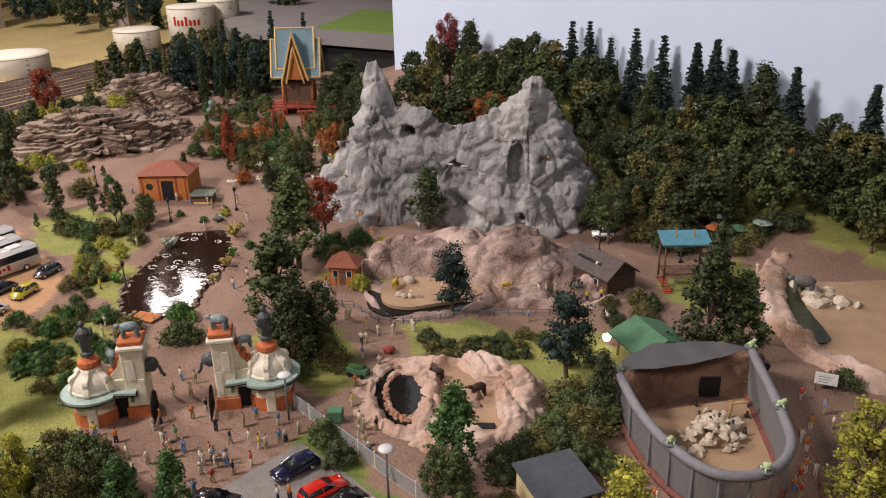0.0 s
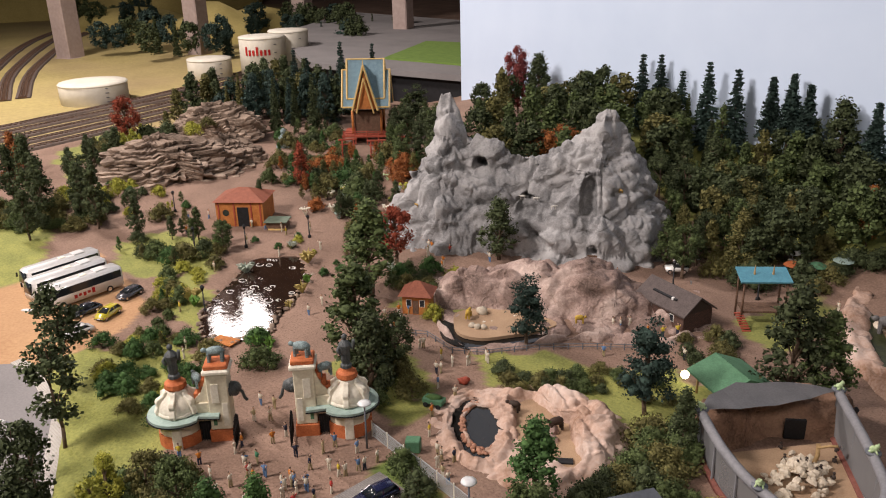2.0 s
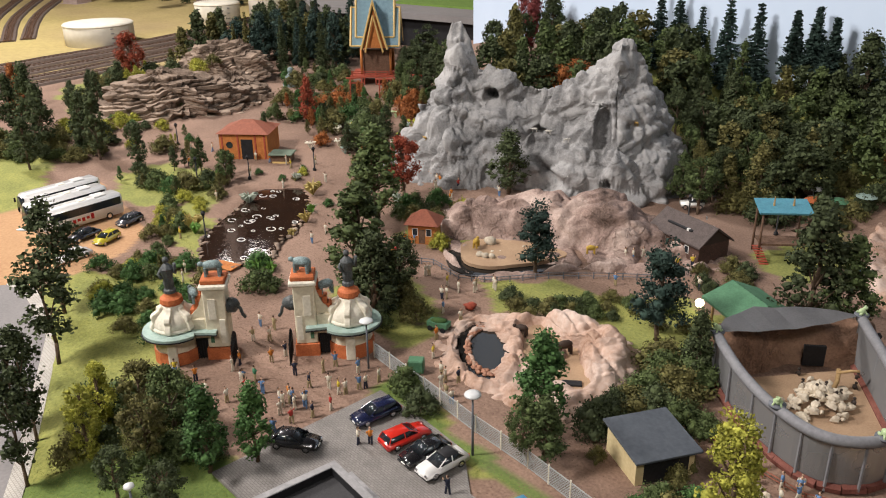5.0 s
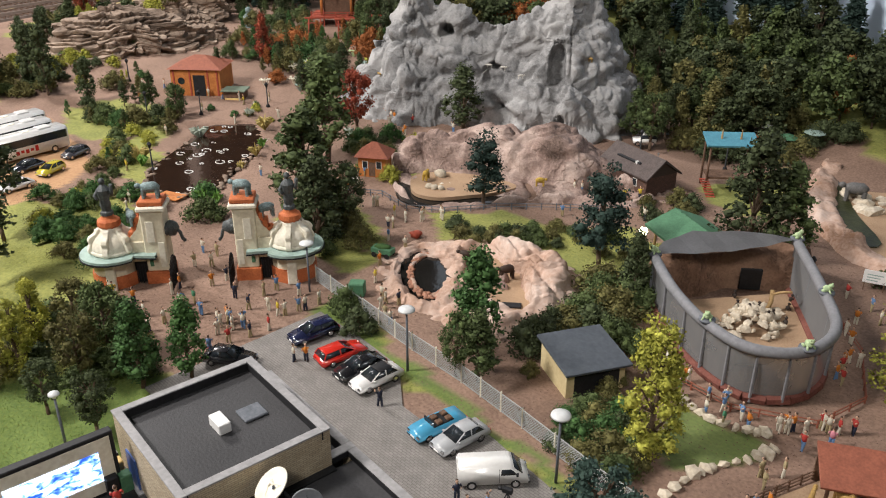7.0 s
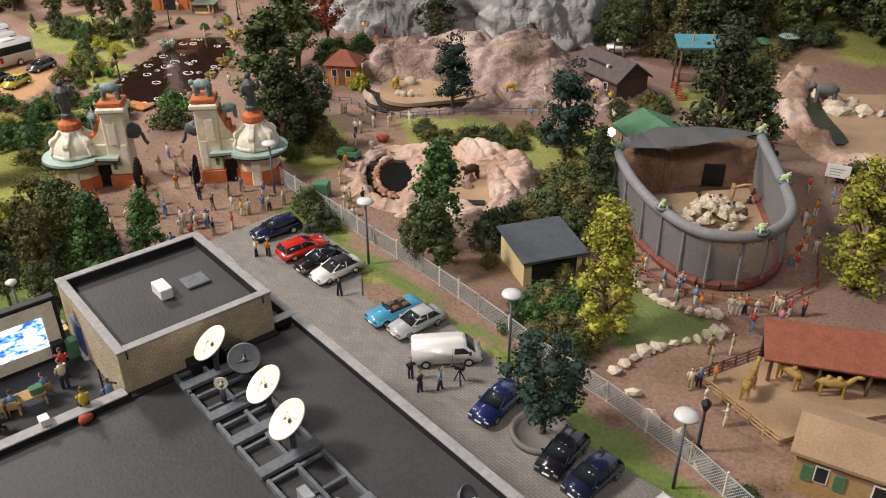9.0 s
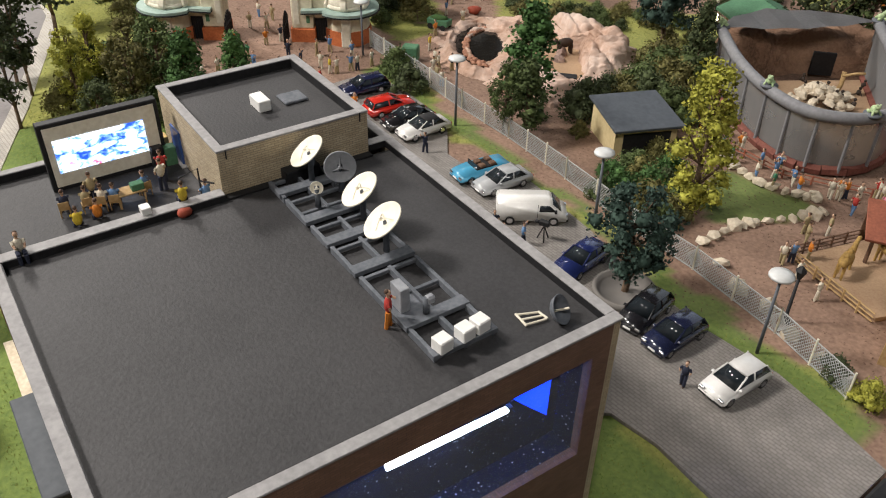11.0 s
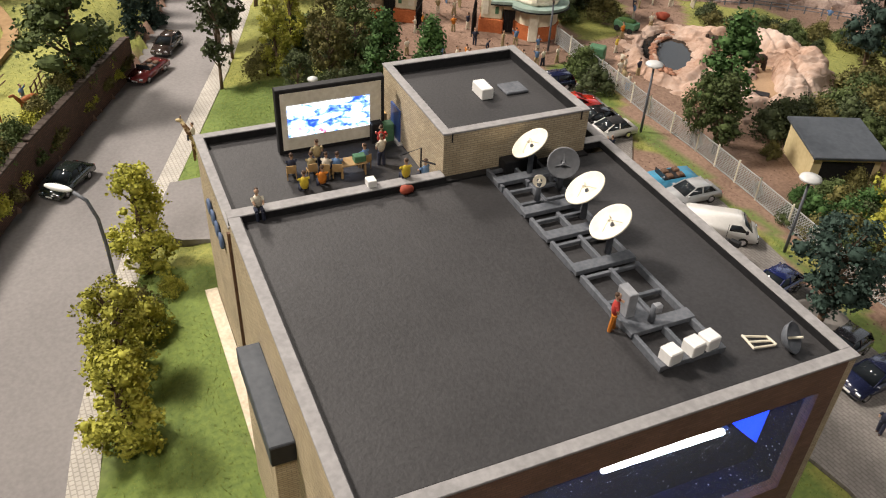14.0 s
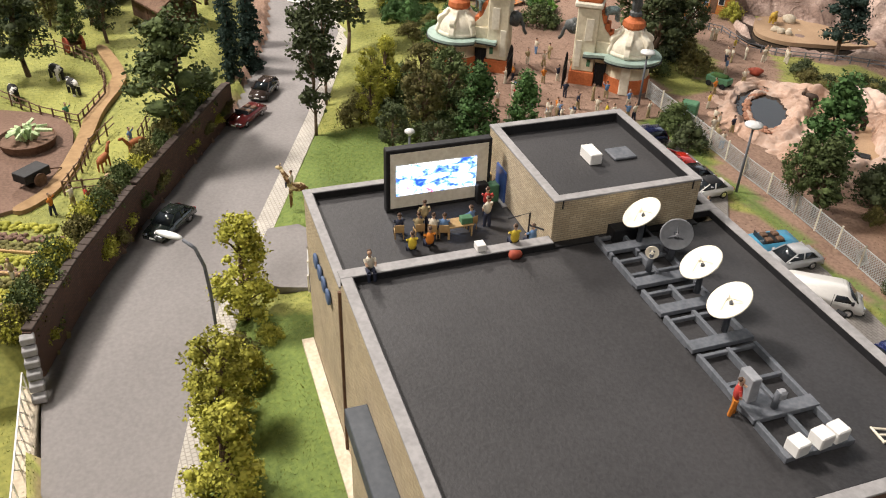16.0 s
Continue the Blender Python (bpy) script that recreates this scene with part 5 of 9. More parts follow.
def bedded_rock(x, y, z, rot, rs, rd, h, seed, label, tilt=0.06):
    """Outcrop of tilted beds: each bed is a ledge with its own ragged outline and rounded lip."""
    r = random.Random(seed)
    n, zz, rings = 150, 0.0, []
    th = np.linspace(0, 2 * math.pi, n, endpoint=False)
    cx, cy = np.cos(th), np.sin(th)
    while zz < h:
        t = r.uniform(0.45, 1.3)
        prof = (1 - (min(zz, h * 0.995) / h) ** 1.7) ** 0.62
        wob = 1 + 0.20 * vnoise(cx * 3 + zz * 0.16, cy * 3, 1.3, seed) + 0.11 * vnoise(cx * 6, cy * 6 + zz * 0.8, 1.0, seed + 3)
        step = 0.05 * np.round(2.6 * vnoise(cx * 8, cy * 8 + zz * 1.3, 1.0, seed + 5)) + r.uniform(-0.05, 0.05)
        R = prof * (wob + step) + 0.02
        lip = 0.5 / max(rs, rd)
        for k, (q, e) in enumerate(((-2.2, 0.0), (-0.5, 0.06), (0.0, 0.5), (0.1, 0.9), (-0.6, 1.0))):
            w = 0.75 * vnoise(cx * 4, cy * 4 + zz * 0.45, 1.0, seed + 7) + 0.2 * vnoise(cx * 14, cy * 14 + zz, 1.0, seed + 8)
            Rr = np.maximum(R + q * lip, 0.01)
            X, Y = rs * Rr * cx, rd * Rr * cy
            rings.append(np.stack([X, Y, zz + t * e + w + tilt * X + 0.9 * vnoise(X, Y, 9, seed + 9)], 1))
        zz += t
    V = np.concatenate(rings + [np.array([[0, 0, zz]])])
    m = len(rings)
    F = []
    for k in range(m - 1):
        for j in range(n):
            F.append((k * n + j, k * n + (j + 1) % n, (k + 1) * n + (j + 1) % n, (k + 1) * n + j))
    F += [((m - 1) * n + j, (m - 1) * n + (j + 1) % n, m * n) for j in range(n)]
    me = bpy.data.meshes.new("layered_rock")
    me.from_pydata((V * K).tolist(), [], F)
    me.materials.append(M["brown_rock"])
    ob = new("layered_rock", me)
    ob.matrix_basis = pose(x * K, y * K, z * K, 0, 0, rot)
    return tagged(ob, label, "rock", "layered rocks")


bedded_rock(-189, 91, -0.6, 44, 20, 15, 12.0, 100, "broad brown layered sandstone outcrop of the model zoo", 0.05)
bedded_rock(-187, 110, -0.6, 40, 12, 11, 9.0, 140, "rounded brown layered sandstone outcrop beside the larger one", -0.06)
bedded_rock(-212, 120, 3.0, 34, 15, 7.5, 10.0, 180, "high brown layered sandstone outcrop with shrubs at its foot", 0.10)


def ridge_wall(name, line, width, height, material, label, seed, step=0.5):
    xs, ys = [p[0] for p in line], [p[1] for p in line]
    X, Y = np.meshgrid(np.arange(min(xs) - width * 2, max(xs) + width * 2, step), np.arange(min(ys) - width * 2, max(ys) + width * 2, step))
    d = np.full(X.shape, 1e9)
    for (x1, y1), (x2, y2) in zip(line, line[1:]):
        L = (x2 - x1) ** 2 + (y2 - y1) ** 2
        t = np.clip(((X - x1) * (x2 - x1) + (Y - y1) * (y2 - y1)) / L, 0, 1)
        d = np.minimum(d, np.hypot(X - x1 - t * (x2 - x1), Y - y1 - t * (y2 - y1)))

    def zf(S, D):
        w = width * (1 + 0.3 * vnoise(S, D, 4, seed))
        return height * (1 + 0.3 * vnoise(S, D, 3, seed + 1)) * sstep(1.15, 0.45, d / w) + 0.25 * fbm(S, D, 1.6, seed + 2) - 0.5
    return rock(name, 0, 0, 0, (min(xs) - width * 2, max(xs) + width * 2), (min(ys) - width * 2, max(ys) + width * 2), step, zf, material, label, category="rock wall", crumple=0.2, floor=-0.2, lumps=((3.2, 0.35),), beds=0)


M["umber_rock"] = rock_mat("umber_rock", (0.42, 0.26, 0.17), (0.12, 0.07, 0.045), (0.27, 0.16, 0.105), 24)
ridge_wall("rhino_wall", [(-37, 146), (-35, 138), (-33, 130), (-29, 120.5), (-24, 114), (-19, 110), (-12, 108), (-4, 111), (4, 118)], 2.4, 2.2, M["bear_pink"], "pinkish rock wall round the rhino enclosure", 120)
M["moss_water"] = mat("moss_water", (0.05, 0.055, 0.02), (0.02, 0.022, 0.01), 60, 0.3, 0.5)
solo("rhino_moat", prism([(v.x, v.y) for v in smooth_line([(-33.5, 135, 0), (-30.4, 131, 0), (-25.4, 123, 0), (-19.2, 115.4, 0), (-21.5, 113.4, 0), (-27.5, 121, 0), (-32.5, 129, 0)], 3, True)], -0.2, 0.62), M["moss_water"], label="mossy dark ditch inside the rhino wall", kind="structure")
solo("rhino_sand", prism([(-34, 138), (-30, 126), (-23.5, 114), (-15, 109), (-4, 113), (4, 122), (0, 140), (-20, 150)], -0.2, 0.45), M["sand"], label="sandy floor of the rhino enclosure", kind="structure")
ridge_wall("aviary_rock", [(-32.5, 86), (-31.5, 91), (-27.5, 95.5), (-23, 97.5)], 3.0, 4.9, M["umber_rock"], "brown rock wall at the back of the aviary", 130)


def boulders(name, spots, rmin, rmax, material, label, group, seed, heap=None):
    r = random.Random(seed)
    for x, y in spots:
        s = r.uniform(rmin, rmax)
        bm = blob((0, 0, s * 0.4), (s, s * r.uniform(0.55, 0.95), s * r.uniform(0.5, 0.9)), 0.5, 1, r.randint(0, 99), 1.0, None, 1.3)
        bmesh.ops.rotate(bm, verts=bm.verts, cent=(0, 0, s * 0.4), matrix=Matrix.Rotation(r.uniform(-0.5, 0.5), 3, "X"))
        for f in bm.faces:
            f.smooth = False
        solo(name, bm, material, x, y, gz(x, y) + (0 if heap is None else 0.3 + 1.9 * math.exp(-((x - heap[0]) ** 2 + (y - heap[1]) ** 2) / 6.0)), r.uniform(0, 360), label, "rock", group)


rb = random.Random(5)
boulders("boulder", [(-21.4 + rb.gauss(0, 1.25), 84.8 + rb.gauss(0, 1.9)) for k in range(140)], 0.3, 0.68, M["pale_rock"], "pale cream boulder heaped inside the aviary", "aviary boulders", 6, (-21.4, 84.8))
boulders("boulder", [(float(np.interp(u, (0, 1, 2, 3, 4), (-20.5, -17.8, -15.5, -13.1, -11.7))), float(np.interp(u, (0, 1, 2, 3, 4), (68.1, 67.6, 67.1, 68.1, 68.9)))) for u in np.linspace(0, 4, 10)] + [(float(np.interp(u, (0, 1, 2, 3, 4), (-13.6, -13.4, -12.6, -11.1, -10.1))), float(np.interp(u, (0, 1, 2, 3, 4), (56.0, 59.7, 61.6, 64.5, 67.5)))) for u in np.linspace(0, 4, 13)], 0.5, 0.85, M["pale_rock"], "cream boulder bordering the lawn", "lawn edging stones", 7)
boulders("boulder", [(-11 + 2.6 * k, 54.4 - 0.33 * k * 2.6 + 0.3 * (-1) ** k) for k in range(5)], 0.6, 1.0, M["pale_rock"], "cream boulder by the wire fence", "fence stones", 8)
boulders("boulder", [(-71.5, 89.3), (-73.2, 89.0), (-72.4, 90), (-71.2, 94)], 0.6, 0.9, M["offwhite"], "white boulder on the lion enclosure sand", "lion boulders", 9)
boulders("boulder", [(-24 + rb.gauss(0, 2.4), 128 + rb.gauss(0, 2.4)) for k in range(18)], 0.8, 1.6, M["pale_rock"], "pale boulder in the rhino enclosure", "rhino boulders", 10)
for k, (x, y, q) in enumerate(((-75.5, 91.0, 1.0), (-73.3, 86.5, 0.62), (-72.4, 86.7, 0.66), (-71.6, 87.3, 0.6))):
    solo("boulder", blob((0, 0, q * 0.5), (q, q * 0.85, q * 0.75), 0.3, 2, k + 40), M["pale_rock"], x, y, 0.62, 50 * k, "cream boulder on the sand of the lion enclosure", "rock", "lion boulders")
boulders("boulder", [(-46.5, 73.5), (-45.5, 72.0)], 0.8, 1.1, M["pink_rock"], "pinkish boulder in the bear pit", "bear boulders", 11)

# backdrop wall
solo("backdrop_wall", box(0, 300, 0, 3, -10, 130), M["wall_blue"], -181, 191, 0, math.degrees(math.atan2(-20, 140)), "pale blue painted wall panel behind the model", kind="structure")

# ---- zoo gate ----
def animal(name, L, material, x, y, z, rot, label, kind="beast", category="animal figure", group="", height=None):
    """One plain four-legged figure, L long."""
    bm = bmesh.new()
    h = height or L * 0.62
    leg = h * 0.48
    slim = kind in ("goat", "horse", "giraffe", "camel")
    bw = L * (0.13 if slim else 0.2)
    blob((0, 0, leg + bw * 0.8), (L * 0.38, bw, bw * 1.05), 0.12, 2, 3, 1, bm)
    for sx in (-1, 1):
        for sy in (-1, 1):
            rod((sx * L * 0.26, sy * bw * 0.55, 0), (sx * L * 0.25, sy * bw * 0.5, leg + bw * 0.5), bw * (0.2 if slim else 0.34), bw * (0.3 if slim else 0.42), 6, bm)
    top = leg + bw * 1.0
    if kind == "elephant":
        blob((L * 0.45, 0, top + bw * 0.5), (bw * 0.8, bw * 0.75, bw * 0.9), 0.1, 2, 4, 1, bm)
        tube([(L * 0.55, 0, top + bw * 0.4), (L * 0.68, 0, top), (L * 0.8, 0, top + bw * 0.2), (L * 0.92, 0, top + bw * 0.7)], bw * 0.24, 6, bm)
        for sy in (-1, 1):
            blob((L * 0.4, sy * bw * 0.8, top + bw * 0.5), (bw * 0.25, bw * 0.2, bw * 0.6), 0.1, 1, 4, 1, bm)
    elif kind in ("horse", "giraffe", "camel"):
        up = {"horse": 0.28, "giraffe": 0.85, "camel": 0.22}[kind] * L
        rod((L * 0.3, 0, top), (L * 0.48, 0, top + up), bw * 0.6, bw * 0.35, 7, bm)
        blob((L * 0.55, 0, top + up), (L * 0.12, bw * 0.42, bw * 0.45), 0.1, 1, 5, 1, bm)
        rod((-L * 0.36, 0, top), (-L * 0.44, 0, leg * 0.8), bw * 0.16, bw * 0.08, 5, bm)
        if kind == "camel":
            for k in (-0.12, 0.12):
                blob((L * k, 0, top + bw * 0.75), (L * 0.08, bw * 0.6, bw * 0.7), 0.1, 1, 6, 1, bm)
    else:
        blob((L * 0.44, 0, top + bw * 0.1), (L * 0.13, bw * 0.55, bw * 0.6), 0.12, 1, 5, 1, bm)
        if kind == "rhino":
            rod((L * 0.55, 0, top), (L * 0.6, 0, top + bw * 0.7), bw * 0.18, 0.02, 5, bm)
    return solo(name, bm, material, x, y, z, rot, label, category, group)


def gate_half(x, y, rot, mirror, label):
    """Local: front faces -y; the passage lies at +x (mirror: at -x)."""
    s = -1 if mirror else 1
    ob = thing("zoo_gate_lodge", x, y, 0.1, rot, label, "gate building")

    def bx(name, x0, x1, y0, y1, z0, z1, m, bev=0.06, lab=""):
        a, b = (x0, x1) if s > 0 else (-x1, -x0)
        return part(name, box(a, b, y0, y1, z0, z1, bev), m, ob, lab)
    # round lodge on the outer side
    def at(bm, dx, dy=0.0, dz=0.0):
        bmesh.ops.translate(bm, verts=bm.verts, vec=(s * dx, dy, dz))
        return bm
    part("lodge_plinth", at(lathe([(2.75, -0.2), (2.75, 1.5)], 14, smooth=False), -3.2), M["orange"], ob, "terracotta plinth")
    part("lodge_wall", at(lathe([(2.55, 1.5), (2.5, 3.6)], 14, smooth=False), -3.2), M["cream"], ob)
    part("front_pilaster", at(box(-0.55, 0.55, -2.95, -2.3, -0.2, 3.6, 0.1), -3.2), M["offwhite"], ob)
    part("dome_drum", at(lathe([(2.4, 3.9), (2.45, 4.6), (2.3, 5.2), (1.95, 5.75), (1.5, 6.2), (1.2, 6.6), (1.15, 7.0)], 20), -3.2), M["offwhite"], ob, "ivory stucco dome")
    part("dome_moulding", at(lathe([(2.45, 3.9), (2.6, 4.05), (2.6, 4.3), (2.4, 4.45), (2.1, 4.5)], 20), -3.2), M["offwhite"], ob)
    scroll = [(1.2, 6.9), (1.5, 6.8), (1.65, 6.45), (2.0, 6.2), (2.45, 6.0), (2.65, 5.6), (2.5, 5.15), (2.7, 4.8), (2.85, 4.35), (2.7, 3.95), (1.5, 3.95), (1.1, 5.5)]
    for k in range(6):
        a = k * 1.047 + 0.45
        sc = bmesh.new()
        lo, hi = [sc.verts.new((px, -0.36, pz)) for px, pz in scroll], [sc.verts.new((px, 0.36, pz)) for px, pz in scroll]
        sc.faces.new(lo)
        sc.faces.new(hi[::-1])
        for j in range(len(scroll)):
            sc.faces.new((lo[j], hi[j], hi[(j + 1) % len(scroll)], lo[(j + 1) % len(scroll)]))
        bmesh.ops.recalc_face_normals(sc, faces=sc.faces)
        bmesh.ops.bevel(sc, geom=list(sc.edges), offset=0.09, segments=1, affect="EDGES", clamp_overlap=True)
        bmesh.ops.rotate(sc, verts=sc.verts, cent=(0, 0, 0), matrix=Matrix.Rotation(a, 3, "Z"))
        part("dome_scroll", at(sc, -3.2), M["offwhite"], ob)
    part("dome_cap", at(lathe([(1.15, 6.9), (1.35, 7.2), (1.25, 7.7), (0.8, 7.95), (0.6, 8.3), (0.1, 8.35)], 12, smooth=False), -3.2), M["orange"], ob, "terracotta cap")
    # canopy: rounded outer end running on to the wing
    pts = [(s * (-3.2 + 3.7 * math.cos(a)), -0.2 + 3.6 * math.sin(a)) for a in np.linspace(math.pi * 0.25, math.pi * 1.75, 22)]
    pts += [(s * -0.6, -2.0), (s * 1.9, -2.3), (s * 1.9, -1.1), (s * -0.8, -0.6)]
    part("canopy", prism(pts, 3.6, 3.9), M["copper"], ob, "pale green copper canopy")
    part("canopy_rim", prism([(px * 1.02, py * 1.02) for px, py in pts], 3.45, 3.6), M["black"], ob, "black canopy rim")
    # wing with doorway and pylon at the passage
    bx("wing_wall", -1.0, 0.6, -1.2, 1.2, 2.7, 5.2, M["cream"])
    # solid black block paints the shade inside the passage door
    bx("doorway", -0.85, 0.5, -0.9, 1.0, -0.2, 2.7, M["black"], 0.0, "black block standing in for the shade in the open doorway")
    for k in range(4):
        bx("door_grille", -0.7 + 0.3 * k, -0.62 + 0.3 * k, -1.25, -1.17, 0, 2.4, M["black"], 0.0, "black iron gate bar")
    bx("pylon_plinth", 0.45, 3.35, -1.6, 1.6, -0.2, 1.5, M["orange"], 0.06, "terracotta plinth")
    bx("pylon", 0.65, 3.15, -1.4, 1.4, 1.5, 9.0, M["cream"], 0.12)
    bx("pylon_niche", 1.15, 2.05, -1.48, -1.38, 5.2, 7.8, M["offwhite"], 0.04)
    bx("pylon_niche", 2.25, 2.95, -1.48, -1.38, 2.0, 5.2, M["offwhite"], 0.04)
    bx("pylon_top", 0.35, 3.55, -1.7, 1.7, 9.0, 9.6, M["offwhite"], 0.15)
    bx("green_plate", 1.05, 1.45, -1.5, -1.38, 2.2, 3.0, M["green_roof"], 0.0, "small green plate")
    bx("pylon_cap", 0.55, 3.35, -1.4, 1.4, 9.6, 10.2, M["orange"], 0.12, "terracotta cap")
    # curved shoulder falling from pylon to the wing
    sh = bmesh.new()
    prof = [(0.65, 9.2), (0.45, 8.0), (-0.1, 6.6), (-0.9, 5.7), (-1.4, 5.3), (-1.4, 4.8), (0.65, 4.8)]
    a = [sh.verts.new((s * px, -0.9, pz)) for px, pz in prof]
    b = [sh.verts.new((s * px, 0.9, pz)) for px, pz in prof]
    sh.faces.new(a)
    sh.faces.new(b[::-1])
    for k in range(len(prof)):
        sh.faces.new((a[k], a[(k + 1) % len(prof)], b[(k + 1) % len(prof)], b[k]))
    bmesh.ops.recalc_face_normals(sh, faces=sh.faces)
    part("shoulder", sh, M["cream"], ob)
    for k in range(4):
        bx("terracotta_step", -1.1 + 0.45 * k, -0.5 + 0.45 * k, -0.7, 0.7, 5.3 + 0.9 * k, 6.3 + 0.95 * k, M["orange"], 0.1, "terracotta tiled step")
    # elephant head reaching over the passage
    hd = blob((s * 3.6, -0.2, 6.4), (0.95, 0.85, 0.95), 0.35, 2, 4)
    for sy in (-1, 1):
        blob((s * 3.3, -0.2 + sy * 0.8, 6.45), (0.42, 0.2, 0.65), 0.25, 1, 5, 1, hd)
    tube([(s * 4.1, -0.2, 6.5), (s * 4.6, -0.2, 5.9), (s * 4.8, -0.2, 5.1), (s * 5.1, -0.2, 4.7)], 0.2, 7, hd)
    part("elephant_head", hd, M["darkbronze"], ob, "dark grey bronze elephant head with hanging trunk")
    # iron gate leaf swung open
    g = bmesh.new()
    for k in range(9):
        rod((s * 3.75, -0.6 - 0.42 * k, 0.1), (s * 3.75, -0.6 - 0.42 * k, 3.0 + 0.9 * math.sin(k / 8 * 3.1)), 0.09, 0.05, 5, g)
    for zz in (0.5, 2.4):
        rod((s * 3.75, -0.5, zz), (s * 3.75, -4.1, zz), 0.09, 0.09, 5, g)
    part("gate_leaf", g, M["black"], ob, "black wrought-iron gate leaf standing open")
    return ob


GR = math.degrees(math.atan2(58 - 39, -64 + 79))
GM = math.radians(GR)
gate_half(-76.4, 43.5, GR, False, "cream stucco zoo gate lodge with green canopy and terracotta trim")
gate_half(-67.6, 54.5, GR, True, "cream stucco zoo gate lodge with green canopy and terracotta trim")


def gate_spot(x, y, lx, ly):
    return x + lx * math.cos(GM) - ly * math.sin(GM), y + lx * math.sin(GM) + ly * math.cos(GM)


for gx, gy, s in ((-76.4, 43.5, 1), (-67.6, 54.5, -1)):
    x, y = gate_spot(gx, gy, s * 1.95, 0)
    animal("bear_statue", 3.0, M["bronze"], x, y, 10.2, GR + (180 if s > 0 else 160), "verdigris bronze bear statue on a gate pylon", "beast", "statue")
    x, y = gate_spot(gx, gy, -s * 0.6, 0)
    animal("bear_statue", 2.6, M["bronze"], x, y, 7.1 + 0.4 * (s < 0), GR + (120 if s > 0 else 200), "verdigris bronze bear statue climbing a gate shoulder", "beast", "statue")
    x, y = gate_spot(gx, gy, -s * 3.2, 0)
    st = lathe([(0.75, 0), (0.7, 0.35), (0.5, 0.5), (0.62, 1.2), (0.55, 1.9), (0.72, 2.5), (0.8, 3.0), (0.45, 3.4), (0.22, 3.6)], 9, smooth=False)
    blob((0, 0, 4.0), 0.36, 0.1, 2, 1, 1.1, st)
    tube([(0.5, 0, 3.0), (1.0, -0.3, 2.5), (1.1, -0.6, 3.8)], 0.2, 6, st)
    tube([(-0.5, 0, 3.0), (-0.9, -0.4, 2.4), (-0.5, -0.7, 2.0)], 0.2, 6, st)
    solo("warrior_statue", st, M["darkbronze"], x, y, 8.45, GR, "dark bronze standing statue on a gate dome", "statue")


# ---- huts and houses ----
def hut(name, x, y, rot, w, d, h, roof_h, wall_m, roof_m, label, over=0.35, windows=2, hip=False, z=0.0, door=True):
    ob = thing(name, x, y, z, rot, label, "building")
    w2, d2 = w / 2, d / 2
    part("wall", wall_uv(box(-w2, w2, -d2, d2, -0.3, h, 0.03)), wall_m, ob)
    if hip:
        bm = bmesh.new()
        o = over
        lo = [bm.verts.new(p) for p in ((-w2 - o, -d2 - o, h - 0.05), (w2 + o, -d2 - o, h - 0.05), (w2 + o, d2 + o, h - 0.05), (-w2 - o, d2 + o, h - 0.05))]
        rl = max(0.0, w2 - d2)
        hi = [bm.verts.new((-rl - 0.01, 0, h + roof_h)), bm.verts.new((rl + 0.01, 0, h + roof_h))]
        bm.faces.new((lo[0], lo[1], hi[1], hi[0]))
        bm.faces.new((lo[2], lo[3], hi[0], hi[1]))
        bm.faces.new((lo[1], lo[2], hi[1]))
        bm.faces.new((lo[3], lo[0], hi[0]))
        bm.faces.new(lo[::-1])
        part("roof", bm, roof_m, ob)
    else:
        part("roof", gable(-w2, w2, -d2, d2, h, h + roof_h, over, 0.25), roof_m, ob)
        for sx in (-w2, w2 - 0.1):
            ends = bmesh.new()
            v = [ends.verts.new((sx + k * 0.1, yy, zz)) for k in (0, 1) for yy, zz in ((-d2, h - 0.02), (d2, h - 0.02), (0, h + roof_h - 0.25))]
            ends.faces.new(v[:3])
            ends.faces.new(v[3:])
            part("gable_end", ends, wall_m, ob)
    if door:
        part("door", box(-0.5, 0.5, -d2 - 0.06, -d2 + 0.05, 0, min(2.3, h - 0.3), 0.02), M["brown_wood"], ob, "dark wooden door")
    for k in range(windows):
        wx = (-w2 + w * (k + 0.5) / windows)
        if abs(wx) < 0.9 and door:
            continue
        win = part("window", box(wx - 0.45, wx + 0.45, -d2 - 0.07, -d2 + 0.02, h * 0.4, h * 0.78, 0.02), M["white"], ob, "white framed window")
        part("pane", box(wx - 0.36, wx + 0.36, -d2 - 0.085, -d2 - 0.07, h * 0.4 + 0.08, h * 0.78 - 0.08), M["glass"], win)
    return ob


oh = hut("orange_house", -142.5, 88.5, 42, 10, 8, 6.6, 2.0, M["orange_wood"], M["red_tile"], "orange wooden pavilion with open dark entrance and red roof", 0.5, 0, True, 0.3, False)
# entrance shade is painted: a black panel on the closed wall
part("entrance", box(-0.5, 1.9, -4.06, -3.9, 0, 5.4, 0.03), M["black"], oh, "black panel standing in for the shade in the open entrance")
part("round_window", rod((-2.9, -4.05, 4.2), (-2.9, -3.9, 4.2), 0.7, 0.7, 16), M["glass"], oh)
for px in (-4.4, -1.1, 2.5, 4.4):
    part("post", box(px - 0.15, px + 0.15, -4.12, -3.95, 0, 6.5), M["red_wood"], oh, "reddish corner post")
M["stand_roof"] = mat("stand_roof", (0.16, 0.20, 0.15), (0.11, 0.14, 0.10), 90, 0.8, 0.2)
st = thing("wooden_stand", -133.5, 90.5, 0.2, 42, "small dark stand with a green lean-to roof beside the orange pavilion", "stall")
part("body", box(-2, 2, -1.5, 1.5, 0, 2.9, 0.05), M["brown_wood"], st)
part("roof", box(-2.4, 2.4, -2.0, 2.0, 2.9, 3.15, 0.05), M["stand_roof"], st, "grey-green felt roof")
